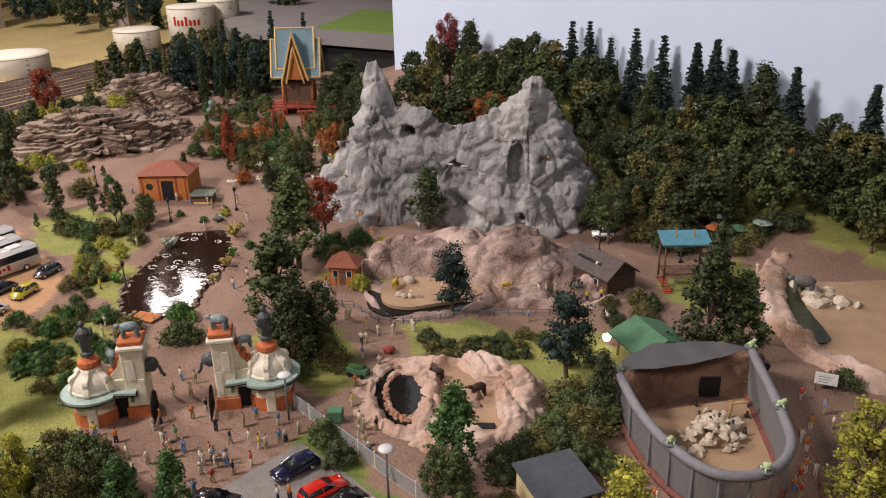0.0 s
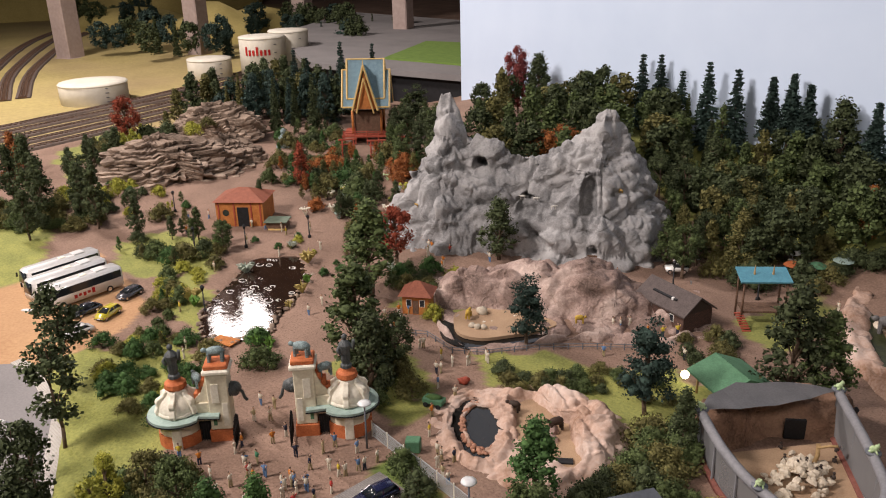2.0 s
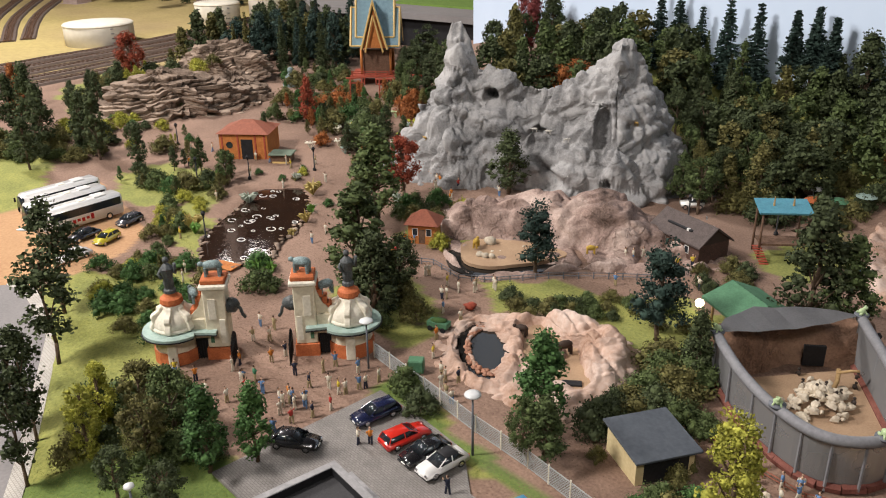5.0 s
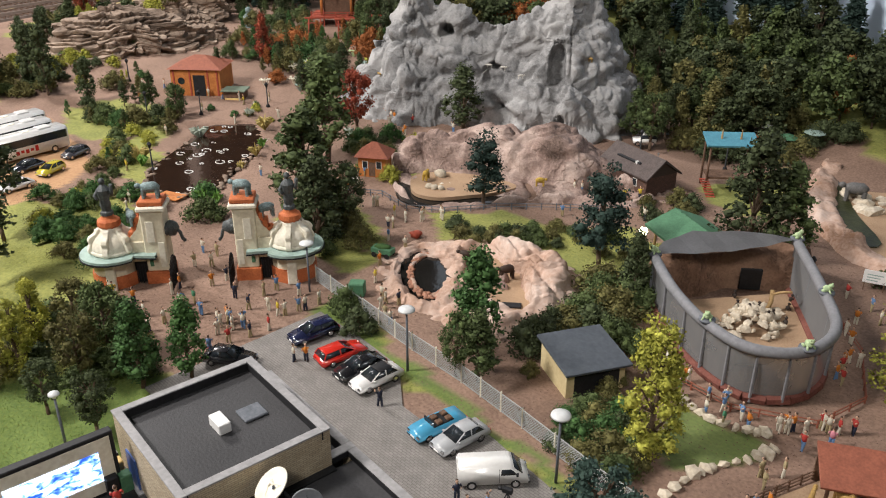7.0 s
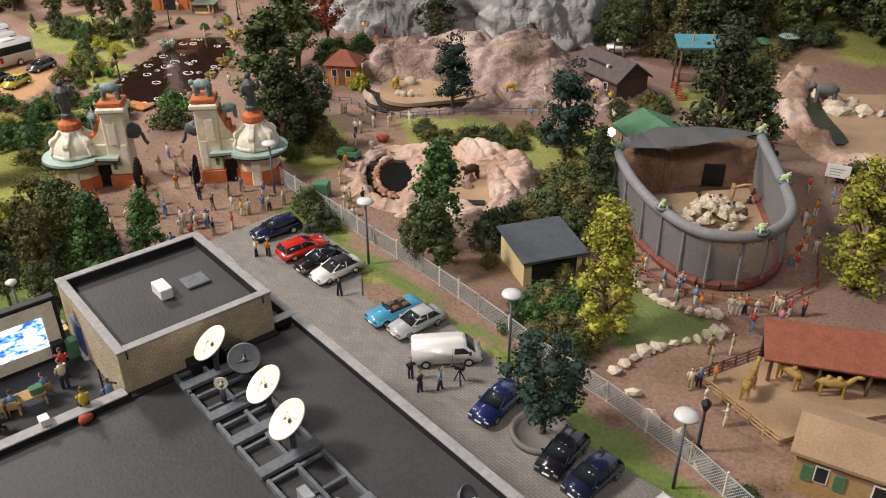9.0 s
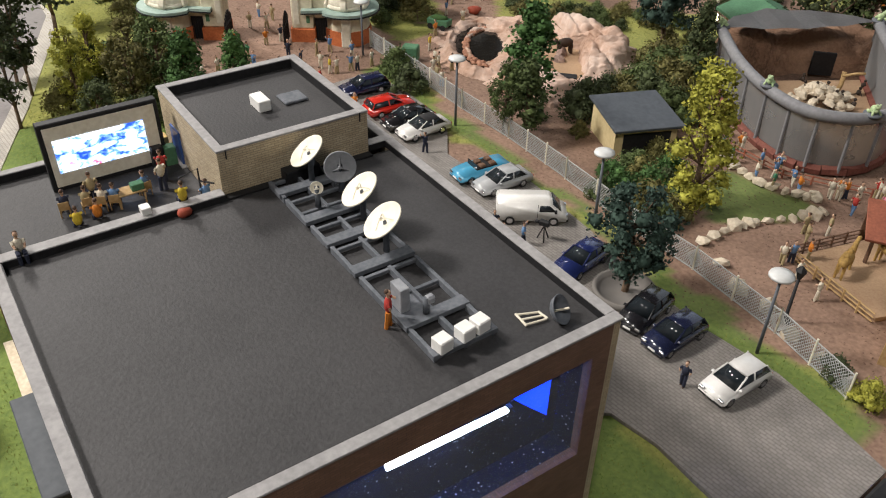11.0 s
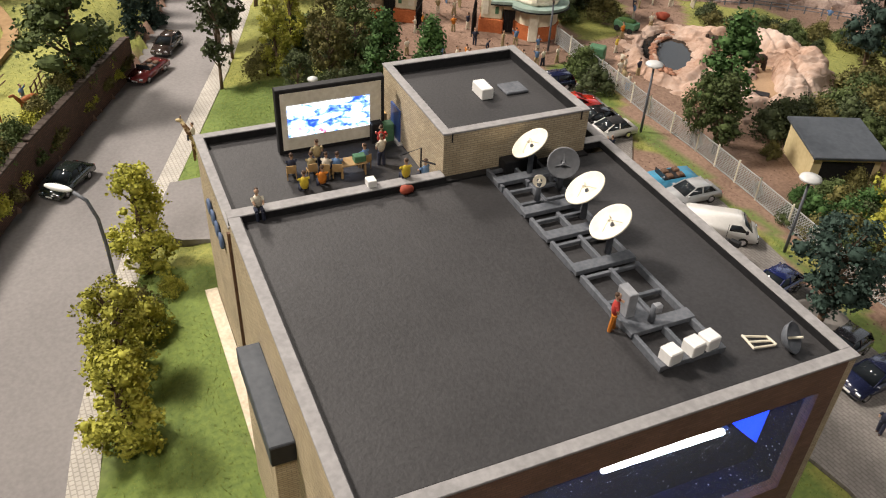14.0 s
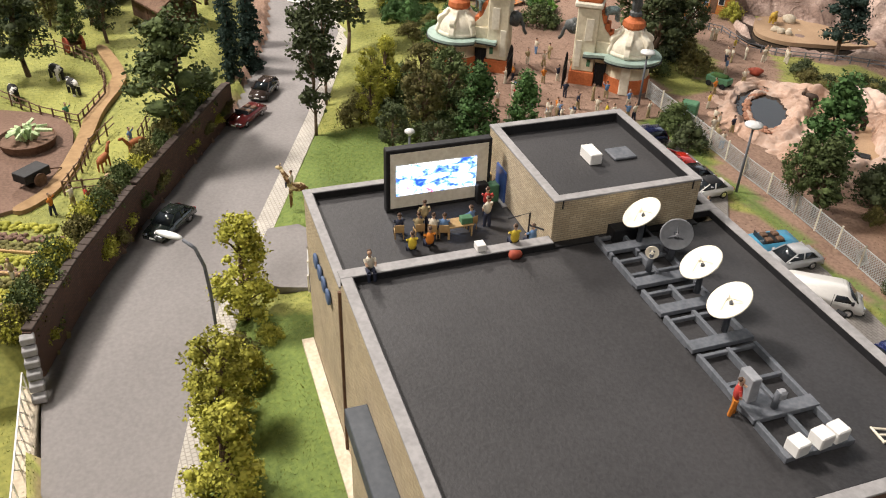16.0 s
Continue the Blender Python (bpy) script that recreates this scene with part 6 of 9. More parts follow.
part("shelf", box(-1.7, 1.7, -1.62, -1.5, 0.8, 1.6, 0.02), M["gold"], st)
hut("kiosk", -85.2, 86.0, 35, 4.4, 3.6, 3.2, 1.9, M["orange_wood"], M["red_tile"], "small orange kiosk with a red hipped roof", 0.6, 2, True)
bh = hut("brown_house", -53.6, 111.6, -15, 10.0, 5.8, 3.1, 2.5, M["redbrick"], M["dark_tile"], "dark brick house with a black tiled roof", 0.5, 2, False)
part("skylight_strip", box(-3.0, 2.2, -1.95, -1.1, 4.05, 4.45, 0.05), M["black"], bh, "dark ridge vent on the roof")
part("skylight", box(1.2, 1.6, -2.0, -1.6, 4.15, 4.55, 0.02), M["white"], bh)


def posts_roof(name, x, y, rot, w, d, h, roof, label, post_m, low=0.0):
    ob = thing(name, x, y, gz(x, y), rot, label, "shelter")
    for sx in (-1, 1):
        for sy in (-1, 1):
            part("post", rod((sx * w * 0.42, sy * d * 0.4, -0.2), (sx * w * 0.42, sy * d * 0.4, h), 0.18, 0.16, 7), post_m, ob)
    roof(ob, w, d, h)
    return ob


def green_roof_f(ob, w, d, h):
    part("roof", gable(-w / 2, w / 2, -d / 2, d / 2, h, h + 1.7, 0.4, 0.3), M["green_roof"], ob, "green felt gable roof")
    for k in range(7):
        part("roof_seam", box(-w / 2 + w * k / 6 - 0.04, -w / 2 + w * k / 6 + 0.04, -0.08, 0.08, h + 1.68, h + 1.78), M["green_roof"], ob)
    part("back_wall", box(-w * 0.4, w * 0.4, d * 0.3, d * 0.36, 0, h), M["tan_wood"], ob)


posts_roof("green_pavilion", -35.3, 95.2, -28, 6.8, 7.4, 3.3, green_roof_f, "open wooden pavilion with a green gable roof", M["tan_wood"])


def blue_roof_f(ob, w, d, h):
    bm = box(-w / 2, w / 2, -d / 2, d / 2, -0.15, 0.15, 0.03)
    bmesh.ops.rotate(bm, verts=bm.verts, cent=(0, 0, 0), matrix=Matrix.Rotation(radians(12), 3, "X"))
    bmesh.ops.translate(bm, verts=bm.verts, vec=(0, 0, h + 0.4))
    part("roof", bm, M["blue_roof"], ob, "sloping turquoise roof")
    part("platform", box(-w * 0.4, w * 0.4, -d * 0.4, d * 0.4, 2.0, 2.3), M["brown_wood"], ob)
    for k in range(8):
        part("stair_tread", box(-3.5 - 0.1 * k, -2.2 - 0.1 * k, -d * 0.5 - 2 + 0.35 * k, -d * 0.5 - 1.6 + 0.35 * k, 0.26 * k, 0.26 * k + 0.12), M["red_wood"], ob)
    part("finial", rod((-1.4, 0, h + 0.5), (-1.4, 0, h + 2.0), 0.18, 0.05, 6), M["tan_wood"], ob)
    part("finial", rod((1.4, 0, h + 0.5), (1.4, 0, h + 2.0), 0.18, 0.05, 6), M["tan_wood"], ob)


posts_roof("lookout", -43.8, 120.0, 42, 7.6, 4.2, 7.2, blue_roof_f, "wooden lookout with a sloping turquoise roof and stairs", M["brown_wood"])
sh = thing("shed", -28.3, 64.4, 0, -27, "cream shed with a dark grey flat sloping roof", "shed")
part("wall", box(-2.9, 2.9, -3.0, 3.0, -0.2, 2.9), M["plaster_y"], sh)
bm = box(-3.35, 3.6, -3.4, 3.4, 0, 0.25, 0.04)
bmesh.ops.rotate(bm, verts=bm.verts, cent=(0, 0, 0), matrix=Matrix.Rotation(radians(3), 3, "Y"))
bmesh.ops.translate(bm, verts=bm.verts, vec=(0, 0, 3.0))
part("roof", bm, M["slate"], sh, "dark grey felt roof")
# shade of the shed's open front, painted as a black sheet on the wall
part("open_front", box(2.86, 2.96, -2.2, 2.4, 0, 2.3), M["black"], sh, "black panel standing in for the shade in the open front")
# camel stable roof and the yellow house at the layout edge
cs = thing("camel_stable", -0.5, 67.6, 0, 30, "low stable with a brick-red board roof", "shelter")
bm = box(-6, 6, -2.2, 2.2, 0, 0.25, 0.03)
bmesh.ops.rotate(bm, verts=bm.verts, cent=(0, 0, 0), matrix=Matrix.Rotation(radians(16), 3, "X"))
bmesh.ops.translate(bm, verts=bm.verts, vec=(0, 0, 2.9))
part("roof", bm, M["red_tile"], cs, "brick-red board roof")
for px in (-5.4, -1.8, 1.8, 5.4):
    part("post", rod((px, -1.8, -0.2), (px, -1.8, 2.35), 0.15, 0.15, 6), M["brown_wood"], cs)
part("back_wall", box(-5.8, 5.8, 1.7, 1.95, -0.2, 3.2), M["brown_wood"], cs)
yh = hut("yellow_house", 4.6, 57.2, 15, 7.0, 5.0, 3.6, 1.2, M["tan_wood"], M["sand"], "ochre boarded house with green shutters and a straw-coloured roof", 0.4, 2, False, 0, False)
for px in (-2.6, -0.6):
    part("shutter", box(px - 0.35, px + 0.35, -2.62, -2.5, 1.3, 2.6, 0.02), M["green_roof"], yh, "green window shutter")


# ---- pagoda with red terrace ----
def pagoda(x, y, rot):
    ob = thing("thai_pavilion", x, y, 2.4, rot, "ornate pavilion with steep blue-grey gilded gables on a red terrace", "pavilion")
    part("terrace", box(-7, 7, -5, 5, 2.6, 3.2, 0.05), M["red_wood"], ob, "red wooden terrace")
    for px in (-6.5, -3.2, 0, 3.2, 6.5):
        part("terrace_post", rod((px, -4.8, -1), (px, -4.8, 4.4), 0.2, 0.2, 6), M["red_wood"], ob)
    for zz in (3.8, 4.3):
        part("railing", rod((-6.8, -4.8, zz), (6.8, -4.8, zz), 0.12, 0.12, 5), M["red_wood"], ob)
    for px in (-4, 4):
        for py in (-3, 3):
            part("column", rod((px, py, 3), (px, py, 10), 0.4, 0.35, 8), M["orange_wood"], ob)
    part("hall", box(-3.6, 3.6, -2.4, 3, 3.2, 9.5, 0.05), M["brown_wood"], ob)
    for x1, y1, z0, z1 in ((6.6, 4.4, 11.0, 20.5), (5.2, 3.4, 13.2, 23.4)):
        rf = part("roof_tier", gable(-x1, x1, -y1, y1, z0, z1, 0.0, 0.5), M["pag_roof"], ob, "steep blue-grey roof tier")
        for sx in (-1, 1):
            for sy in (-1, 1):
                part("gilded_edge", rod((sx * x1, sy * (y1 + 0.1), z0), (sx * x1, 0, z1 + 0.2), 0.3, 0.3, 6), M["gold"], rf, "gilded barge board")
        for sy in (-1, 1):
            part("gilded_eave", rod((-x1, sy * (y1 + 0.1), z0), (x1, sy * (y1 + 0.1), z0), 0.25, 0.25, 6), M["gold"], rf)
        part("ridge_trim", rod((-x1, 0, z1 + 0.1), (x1, 0, z1 + 0.1), 0.2, 0.2, 6), M["gold"], rf)
    fg = gable(-5.6, 0, -3.4, 3.4, 10.5, 22.2, 0.0, 0.5)
    bmesh.ops.rotate(fg, verts=fg.verts, cent=(0, 0, 0), matrix=Matrix.Rotation(radians(90), 3, "Z"))
    front = part("front_gable", fg, M["pag_roof"], ob, "steep blue-grey front gable")
    for sx in (-1, 1):
        part("gilded_edge", rod((sx * 3.5, -5.7, 10.3), (0, -5.7, 22.6), 0.34, 0.3, 6), M["gold"], front, "gilded barge board")
        part("gilded_edge", rod((sx * 2.4, -6.0, 9.6), (0, -6.0, 19.2), 0.28, 0.25, 6), M["gold"], front, "gilded barge board")
    part("gable_panel", prism([(-3.0, 0), (3.0, 0), (0, 10.2)], -0.2, 0.2), M["orange_wood"], ob, "carved orange gable panel").matrix_basis = pose(0, -5.0 * K, 10.6 * K, 90, 0, 0)
    part("spire", rod((0, -5.6, 22.4), (0, -5.6, 24.6), 0.2, 0.03, 6), M["gold"], ob)
    return ob


pagoda(-175.5, 148.5, 44)
for k, (x, y) in enumerate(((-152, 141), (-158, 137), (-165, 133))):
    ob = thing("red_torii", x, y, gz(x, y), 40 + 10 * k, "red wooden gateway with a curved lintel", "gateway", "red gateways")
    for sx in (-1.6, 1.6):
        part("post", rod((sx, 0, -0.3), (sx * 0.92, 0, 4.6), 0.22, 0.2, 8), M["red_wood"], ob)
    part("tie_beam", box(-2.0, 2.0, -0.12, 0.12, 3.3, 3.6), M["red_wood"], ob)
    part("lintel", box(-2.5, 2.5, -0.2, 0.2, 4.5, 4.95, 0.08), M["red_wood"], ob)
bd = lathe([(2.6, 0), (2.6, 0.8), (2.2, 0.9), (2.3, 1.6), (1.4, 2.2), (1.5, 3.4), (0.7, 4.2)], 14)
blob((0, 0, 5.0), 0.85, 0.08, 2, 2, 1.1, bd)
solo("buddha_statue", bd, M["bronze"], -188, 128, 2.2, 40, "seated grey stone statue on a round base in the garden", "statue")

# ---- aviary ----
def net_material():
    m = bpy.data.materials.new("fine_net")
    m.use_nodes = True
    b = m.node_tree.nodes["Principled BSDF"]
    b.inputs["Base Color"].default_value = (0.20, 0.20, 0.20, 1)
    b.inputs["Roughness"].default_value = 0.7
    n, l = m.node_tree.nodes, m.node_tree.links
    nz, tc, mr = n.new("ShaderNodeTexNoise"), n.new("ShaderNodeTexCoord"), n.new("ShaderNodeMapRange")
    nz.inputs["Scale"].default_value = 25
    l.new(tc.outputs["Object"], nz.inputs["Vector"])
    mr.inputs["To Min"].default_value, mr.inputs["To Max"].default_value = 0.48, 0.72
    l.new(nz.outputs["Fac"], mr.inputs[0])
    l.new(mr.outputs[0], b.inputs["Alpha"])
    return m


M["net"] = net_material()
M["awning"] = mat("awning", (0.24, 0.24, 0.25), (0.18, 0.18, 0.19), 40, 0.8, 0.2, 0, 12)
M["darkfur"] = mat("dark_fur", (0.06, 0.045, 0.035), (0.03, 0.022, 0.018), 200, 0.8, 0.3)
M["footing"] = mat("footing_brick", (0.20, 0.075, 0.055), (0.12, 0.04, 0.03), 150, 0.85, 0.4)
M["rail_grey"] = mat("rail_grey", (0.23, 0.23, 0.24), (0.17, 0.17, 0.18), 80, 0.6, 0.2)
M["frog"] = mat("frog_green", (0.55, 0.66, 0.38), (0.30, 0.42, 0.22), 120, 0.6, 0.2)
av = thing("aviary", 0, 0, 0.1, 0, "netted grey aviary with a thick tubular rim", "aviary")
rim = smooth_line([(-31.8, 81.4, 5.8), (-26.2, 76.4, 5.7), (-20.7, 73.1, 5.6), (-15.6, 72.0, 5.6), (-11.9, 75.1, 5.6), (-11.6, 80.5, 5.7), (-15.0, 86.2, 5.8), (-22.6, 96.2, 5.9)], 7)
part("rim", tube(rim, 0.55, 10), M["rail_grey"], av, "thick grey tubular rim")
bm = bmesh.new()
for a, b in zip(rim, rim[1:]):
    # the net tapers slightly inward to its foot
    c = Vector((-20, 82, 0))
    fa, fb = a + (c - a) * 0.03, b + (c - b) * 0.03
    bm.faces.new([bm.verts.new(p) for p in ((fa.x, fa.y, 0.3), (fb.x, fb.y, 0.3), b, a)])
bmesh.ops.remove_doubles(bm, verts=bm.verts, dist=0.01)
bmesh.ops.solidify(bm, geom=list(bm.faces), thickness=0.03)
part("net_wall", bm, M["net"], av, "fine grey net")
bm = bmesh.new()
lft, rgt = rim[0], rim[-1]
grid = [[bm.verts.new(lft.lerp(rgt, i / 8) + Vector((-0.85, 0.53, 0)) * ((-1.2 * math.sin(math.pi * i / 8)) * (1 - j) + (4.2 * math.sin(math.pi * i / 8) ** 0.6 * (1.15 - 0.6 * i / 8) + 0.3 * math.cos(i * 2.1)) * j) + Vector((0, 0, 0.25 + 0.3 * math.sin(math.pi * i / 8) * j + 0.15 * (i % 2)))) for i in range(9)] for j in range(2)]
for i in range(8):
    bm.faces.new((grid[0][i], grid[0][i + 1], grid[1][i + 1], grid[1][i]))
bmesh.ops.solidify(bm, geom=list(bm.faces), thickness=0.06)
part("roof_cloth", bm, M["awning"], av, "sagging grey cloth over the rear")
low = [Vector((p.x + (-20 - p.x) * 0.02, p.y + (82 - p.y) * 0.02, 0.5)) for p in rim]
for pa, pb in zip(low[::3], low[3::3]):
    part("foot_wall", rod((pa.x, pa.y, 0.3), (pb.x, pb.y, 0.3), 0.5, 0.5, 6), M["footing"], av, "low dark red brick footing")
for k in (0, 5, 10, 14, 18, 22, 26, 30, 35, 40, 45, 49):
    if k < len(rim):
        p = rim[k]
        part("post", rod((p.x, p.y, 0), (p.x, p.y, p.z), 0.16, 0.16, 6), M["rail_grey"], av)
solo("aviary_sand", prism([(p.x + (-20 - p.x) * 0.06, p.y + (82 - p.y) * 0.06) for p in rim[::3]], -0.2, 0.4), M["sand"], label="sandy floor inside the aviary", kind="structure")
for k, (x, y, z) in enumerate(((-31.8, 81.4, 6.3), (-20.7, 73.1, 6.1), (-11.9, 75.1, 6.1), (-15.0, 86.2, 6.3), (-22.6, 96.2, 6.4))):
    bm = blob((0, 0, 0.55), (0.55, 0.42, 0.45), 0.2, 2, k)
    blob((0.35, 0, 1.0), (0.34, 0.32, 0.28), 0.1, 2, k + 1, 1, bm)
    for sy in (-1, 1):
        blob((0.45, 0.2 * sy, 1.25), 0.12, 0, 1, 0, 1, bm)
        tube([(0.3, 0.35 * sy, 0.5), (0.6, 0.5 * sy, 0.1)], 0.12, 6, bm)
        blob((-0.3, 0.42 * sy, 0.3), (0.35, 0.18, 0.25), 0.1, 1, 0, 1, bm)
    bmesh.ops.scale(bm, vec=(0.8, 0.8, 0.8), verts=bm.verts)
    lathe([(0.8, -0.1), (0.8, 0.1), (0.2, 0.14)], 14, bm, mi=1)
    solo("frog_statue", bm, [M["frog"], M["frame"]], x, y, z, 250 + 40 * k, "pale green frog figure sitting on the aviary rim", "statue", "frogs on the rim")
# rock opening: a black block takes the place of its shade
solo("aviary_door", box(-1.2, 1.2, -0.2, 0.2, 0, 2.6, 0.05), M["black"], -25.4, 92.2, 0.3, 40, "black block standing in for the shade of a doorway in the aviary rock", "door")
mk = random.Random(8)
for k in range(9):
    x, y = (-21.4 + mk.gauss(0, 2.2), 85.5 + mk.gauss(0, 2.8))
    bm = blob((0, 0, 0.35), (0.28, 0.22, 0.34), 0.15, 1, k)
    blob((0.08, 0, 0.82), 0.19, 0.1, 1, k, 1, bm)
    for sy in (-1, 1):
        rod((0.1, 0.16 * sy, 0.5), (0.35, 0.2 * sy, 0.05), 0.07, 0.05, 5, bm)
    solo("ape_figurine", bm, M["darkfur"], x, y, 0.4 + 1.7 * math.exp(-((x + 21.4) ** 2 + (y - 84.8) ** 2) / 6.0), mk.uniform(0, 360), "small dark brown monkey figure among the aviary boulders", "animal figure", "aviary monkeys")
br = thing("dead_tree", -21.5, 88.5, 0.3, 0, "bare forked climbing trunk inside the aviary", "tree trunk")
part("trunk", tube([(0, 0, -0.2), (0.3, 0.2, 1.4), (0.1, 0.6, 2.6)], 0.25, 7), M["tan_wood"], br)
part("branch", tube([(0.1, 0.3, 2.2), (1.2, 0.8, 2.7), (2.0, 1.1, 2.9)], 0.16, 6), M["tan_wood"], br)

# ---- vehicles ----
def side_solid(profile, half, bevel=0.1, taper=0.0):
    """Extrudes a side outline (x, z) over the width."""
    bm = bmesh.new()
    zs = [z for x, z in profile]
    lo, hi = min(zs), max(zs)
    n = len(profile)
    rows = []
    for sy in (-1, 1):
        rows.append([bm.verts.new((x, sy * half * (1 - taper * (z - lo) / (hi - lo)), z)) for x, z in profile])
    bm.faces.new(rows[0])
    bm.faces.new(rows[1][::-1])
    for k in range(n):
        bm.faces.new((rows[0][k], rows[1][k], rows[1][(k + 1) % n], rows[0][(k + 1) % n]))
    bmesh.ops.recalc_face_normals(bm, faces=bm.faces)
    if bevel:
        bmesh.ops.bevel(bm, geom=list(bm.edges), offset=bevel, segments=2, affect="EDGES", clamp_overlap=True)
    for f in bm.faces:
        f.smooth = True
    return bm


PAINTS = {}


def car_paint(c):
    if c not in PAINTS:
        PAINTS[c] = mat("car_paint", c, tuple(v * 0.9 for v in c), 60, 0.22, 0.02, 0.0, 6, 0.0, 0.6, None, 0.6)
    return PAINTS[c]


WHEEL = {}


def wheels(ob, xs, half, r, w=0.34):
    for x in xs:
        for sy in (-1, 1):
            key = (r, w)
            if key not in WHEEL:
                t = mesh_of("wheel", rod((0, -w / 2, 0), (0, w / 2, 0), r, r, 16), M["rubber"])
                rim = mesh_of("rim", rod((0, -w / 2 - 0.02, 0), (0, w / 2 + 0.02, 0), r * 0.6, r * 0.6, 12), M["chrome"])
                WHEEL[key] = (t, rim)
            wh = new("wheel", WHEEL[key][0])
            wh.parent, wh.location = ob, (x * K, sy * (half - w / 2 + 0.03) * K, r * K)
            rm = new("rim", WHEEL[key][1])
            rm.parent = wh


def car(x, y, rot, colour, word, style="sedan", z=None, group=""):
    ob = thing("car", x, y, (gz(x, y) if z is None else z), rot, f"{word} model {style} car parked on the ground", "car", group)
    pm = car_paint(colour)
    est = style in ("estate", "hatchback")
    L = 2.3 if style == "hatchback" else 2.62
    body = [(-L, 0.32), (-L, 0.75), (-L + 0.12, 1.02), (-L + 0.9, 1.1), (1.15, 1.08), (L - 0.5, 0.92), (L - 0.08, 0.72), (L, 0.5), (L - 0.05, 0.32)]
    part("body", side_solid(body, 1.03, 0.13), pm, ob)
    if style == "convertible":
        part("cockpit", box(-1.3, 0.9, -0.8, 0.8, 0.85, 1.16, 0.08), M["black"], ob, "open dark cockpit")
        for sx in (-0.9, 0.15):
            for sy in (-0.4, 0.4):
                part("seat", box(sx - 0.3, sx + 0.3, sy - 0.3, sy + 0.3, 1.1, 1.35, 0.08), M["brown_wood"], ob)
        bm = box(0.82, 0.88, -0.8, 0.8, 1.05, 1.55, 0.02)
        part("windscreen", bm, M["glass"], ob)
    else:
        rear_b, rear_t = (-L + 0.15, -L + 0.55) if est else (-2.05, -1.35)
        cab = [(rear_b, 1.05), (rear_t, 1.58), (0.1, 1.62), (1.25, 1.05)]
        part("window_band", side_solid(cab, 0.95, 0.05, 0.22), M["glass"], ob, "dark tinted windows")
        top = [(rear_t - 0.08, 1.56), (rear_t + 0.1, 1.66), (0.0, 1.69), (0.2, 1.60)]
        part("roof", side_solid(top, 0.78, 0.04, 0.1), pm, ob)
        for px, qx in ((1.22, 0.12), (rear_b + 0.05, rear_t)):
            for sy in (-1, 1):
                part("pillar", rod((px, sy * 0.95, 1.06), (qx, sy * 0.76, 1.62), 0.06, 0.06, 5), pm, ob)
        for sy in (-1, 1):
            part("pillar", rod((-0.5, sy * 0.955, 1.06), (-0.55, sy * 0.765, 1.62), 0.06, 0.06, 5), pm, ob)
            part("mirror", box(0.85, 1.05, sy * 1.08 - 0.1, sy * 1.08 + 0.1, 1.05, 1.2, 0.03), pm, ob)
    wheels(ob, (-1.5, 1.55), 1.0, 0.38)
    for sy in (-1, 1):
        part("headlight", box(L - 0.16, L - 0.01, sy * 0.75 - 0.2, sy * 0.75 + 0.2, 0.6, 0.8, 0.04), M["chrome"], ob, "clear headlight")
        part("tail_light", box(-L - 0.01, -L + 0.08, sy * 0.78 - 0.16, sy * 0.78 + 0.16, 0.68, 0.9, 0.02), M["red_lamp"], ob, "red tail light")
    part("number_plate", box(L - 0.03, L + 0.02, -0.28, 0.28, 0.42, 0.55), M["white"], ob, "plain white plate")
    part("bumper", box(L - 0.1, L + 0.03, -0.9, 0.9, 0.3, 0.42, 0.03), M["rubber"], ob)
    return ob


M["red_lamp"] = paint("red_lamp", (0.45, 0.02, 0.02), 0.2)
CARS = [(-51.8, 49.8, -98, (0.012, 0.016, 0.05), "dark navy", "estate"), (-46.6, 49.4, 83, (0.55, 0.025, 0.015), "bright red", "estate"), (-43.4, 49.2, -95, (0.012, 0.012, 0.014), "glossy black", "sedan"),
        (-29.2, 48.7, -96, (0.42, 0.43, 0.44), "silver", "sedan"), (-17.2, 45.9, -84, (0.012, 0.02, 0.09), "deep blue", "sedan"),
        (-10.4, 45.0, -82, (0.012, 0.012, 0.015), "glossy black", "hatchback"), (-7.6, 44.7, -92, (0.012, 0.016, 0.045), "dark navy", "hatchback"), (-2.5, 44.2, -95, (0.75, 0.74, 0.72), "white", "hatchback"),
        (-53.6, 41.0, 35, (0.015, 0.015, 0.018), "black", "sedan")]
for c in CARS:
    car(*c, z=0.25, group="cars in the car park")
wc = car(-40.9, 49.2, -94, (0.75, 0.74, 0.72), "white", "sedan", 0.25, "cars in the car park")
for o in wc.children:
    if o.name.startswith("roof"):
        o.data.materials[0] = M["black"]
tagged(wc, "white model convertible car with a black soft top")
car(-31.8, 48.5, -99, (0.08, 0.33, 0.52), "sky blue", "convertible", 0.25, "cars in the car park")
for c in ((-54.6, 3.2, -42, (0.014, 0.02, 0.018), "dark green-black", "sedan"), (-73.6, 13.9, -44, (0.14, 0.02, 0.02), "dark red", "convertible"), (-79.6, 17.2, -35, (0.05, 0.035, 0.03), "dark brown", "hatchback")):
    car(*c, z=ROAD_Z + 0.3, group="cars on the street")
for c in ((-123.8, 46.8, -78, (0.02, 0.022, 0.03), "black", "sedan"), (-120.1, 49.0, -63, (0.5, 0.42, 0.04), "yellow and black", "hatchback"), (-116.8, 42.6, -83, (0.7, 0.69, 0.67), "white", "sedan"),
          (-125.3, 55.0, -71, (0.06, 0.06, 0.07), "dark grey", "hatchback")):
    car(*c, group="cars by the coaches")


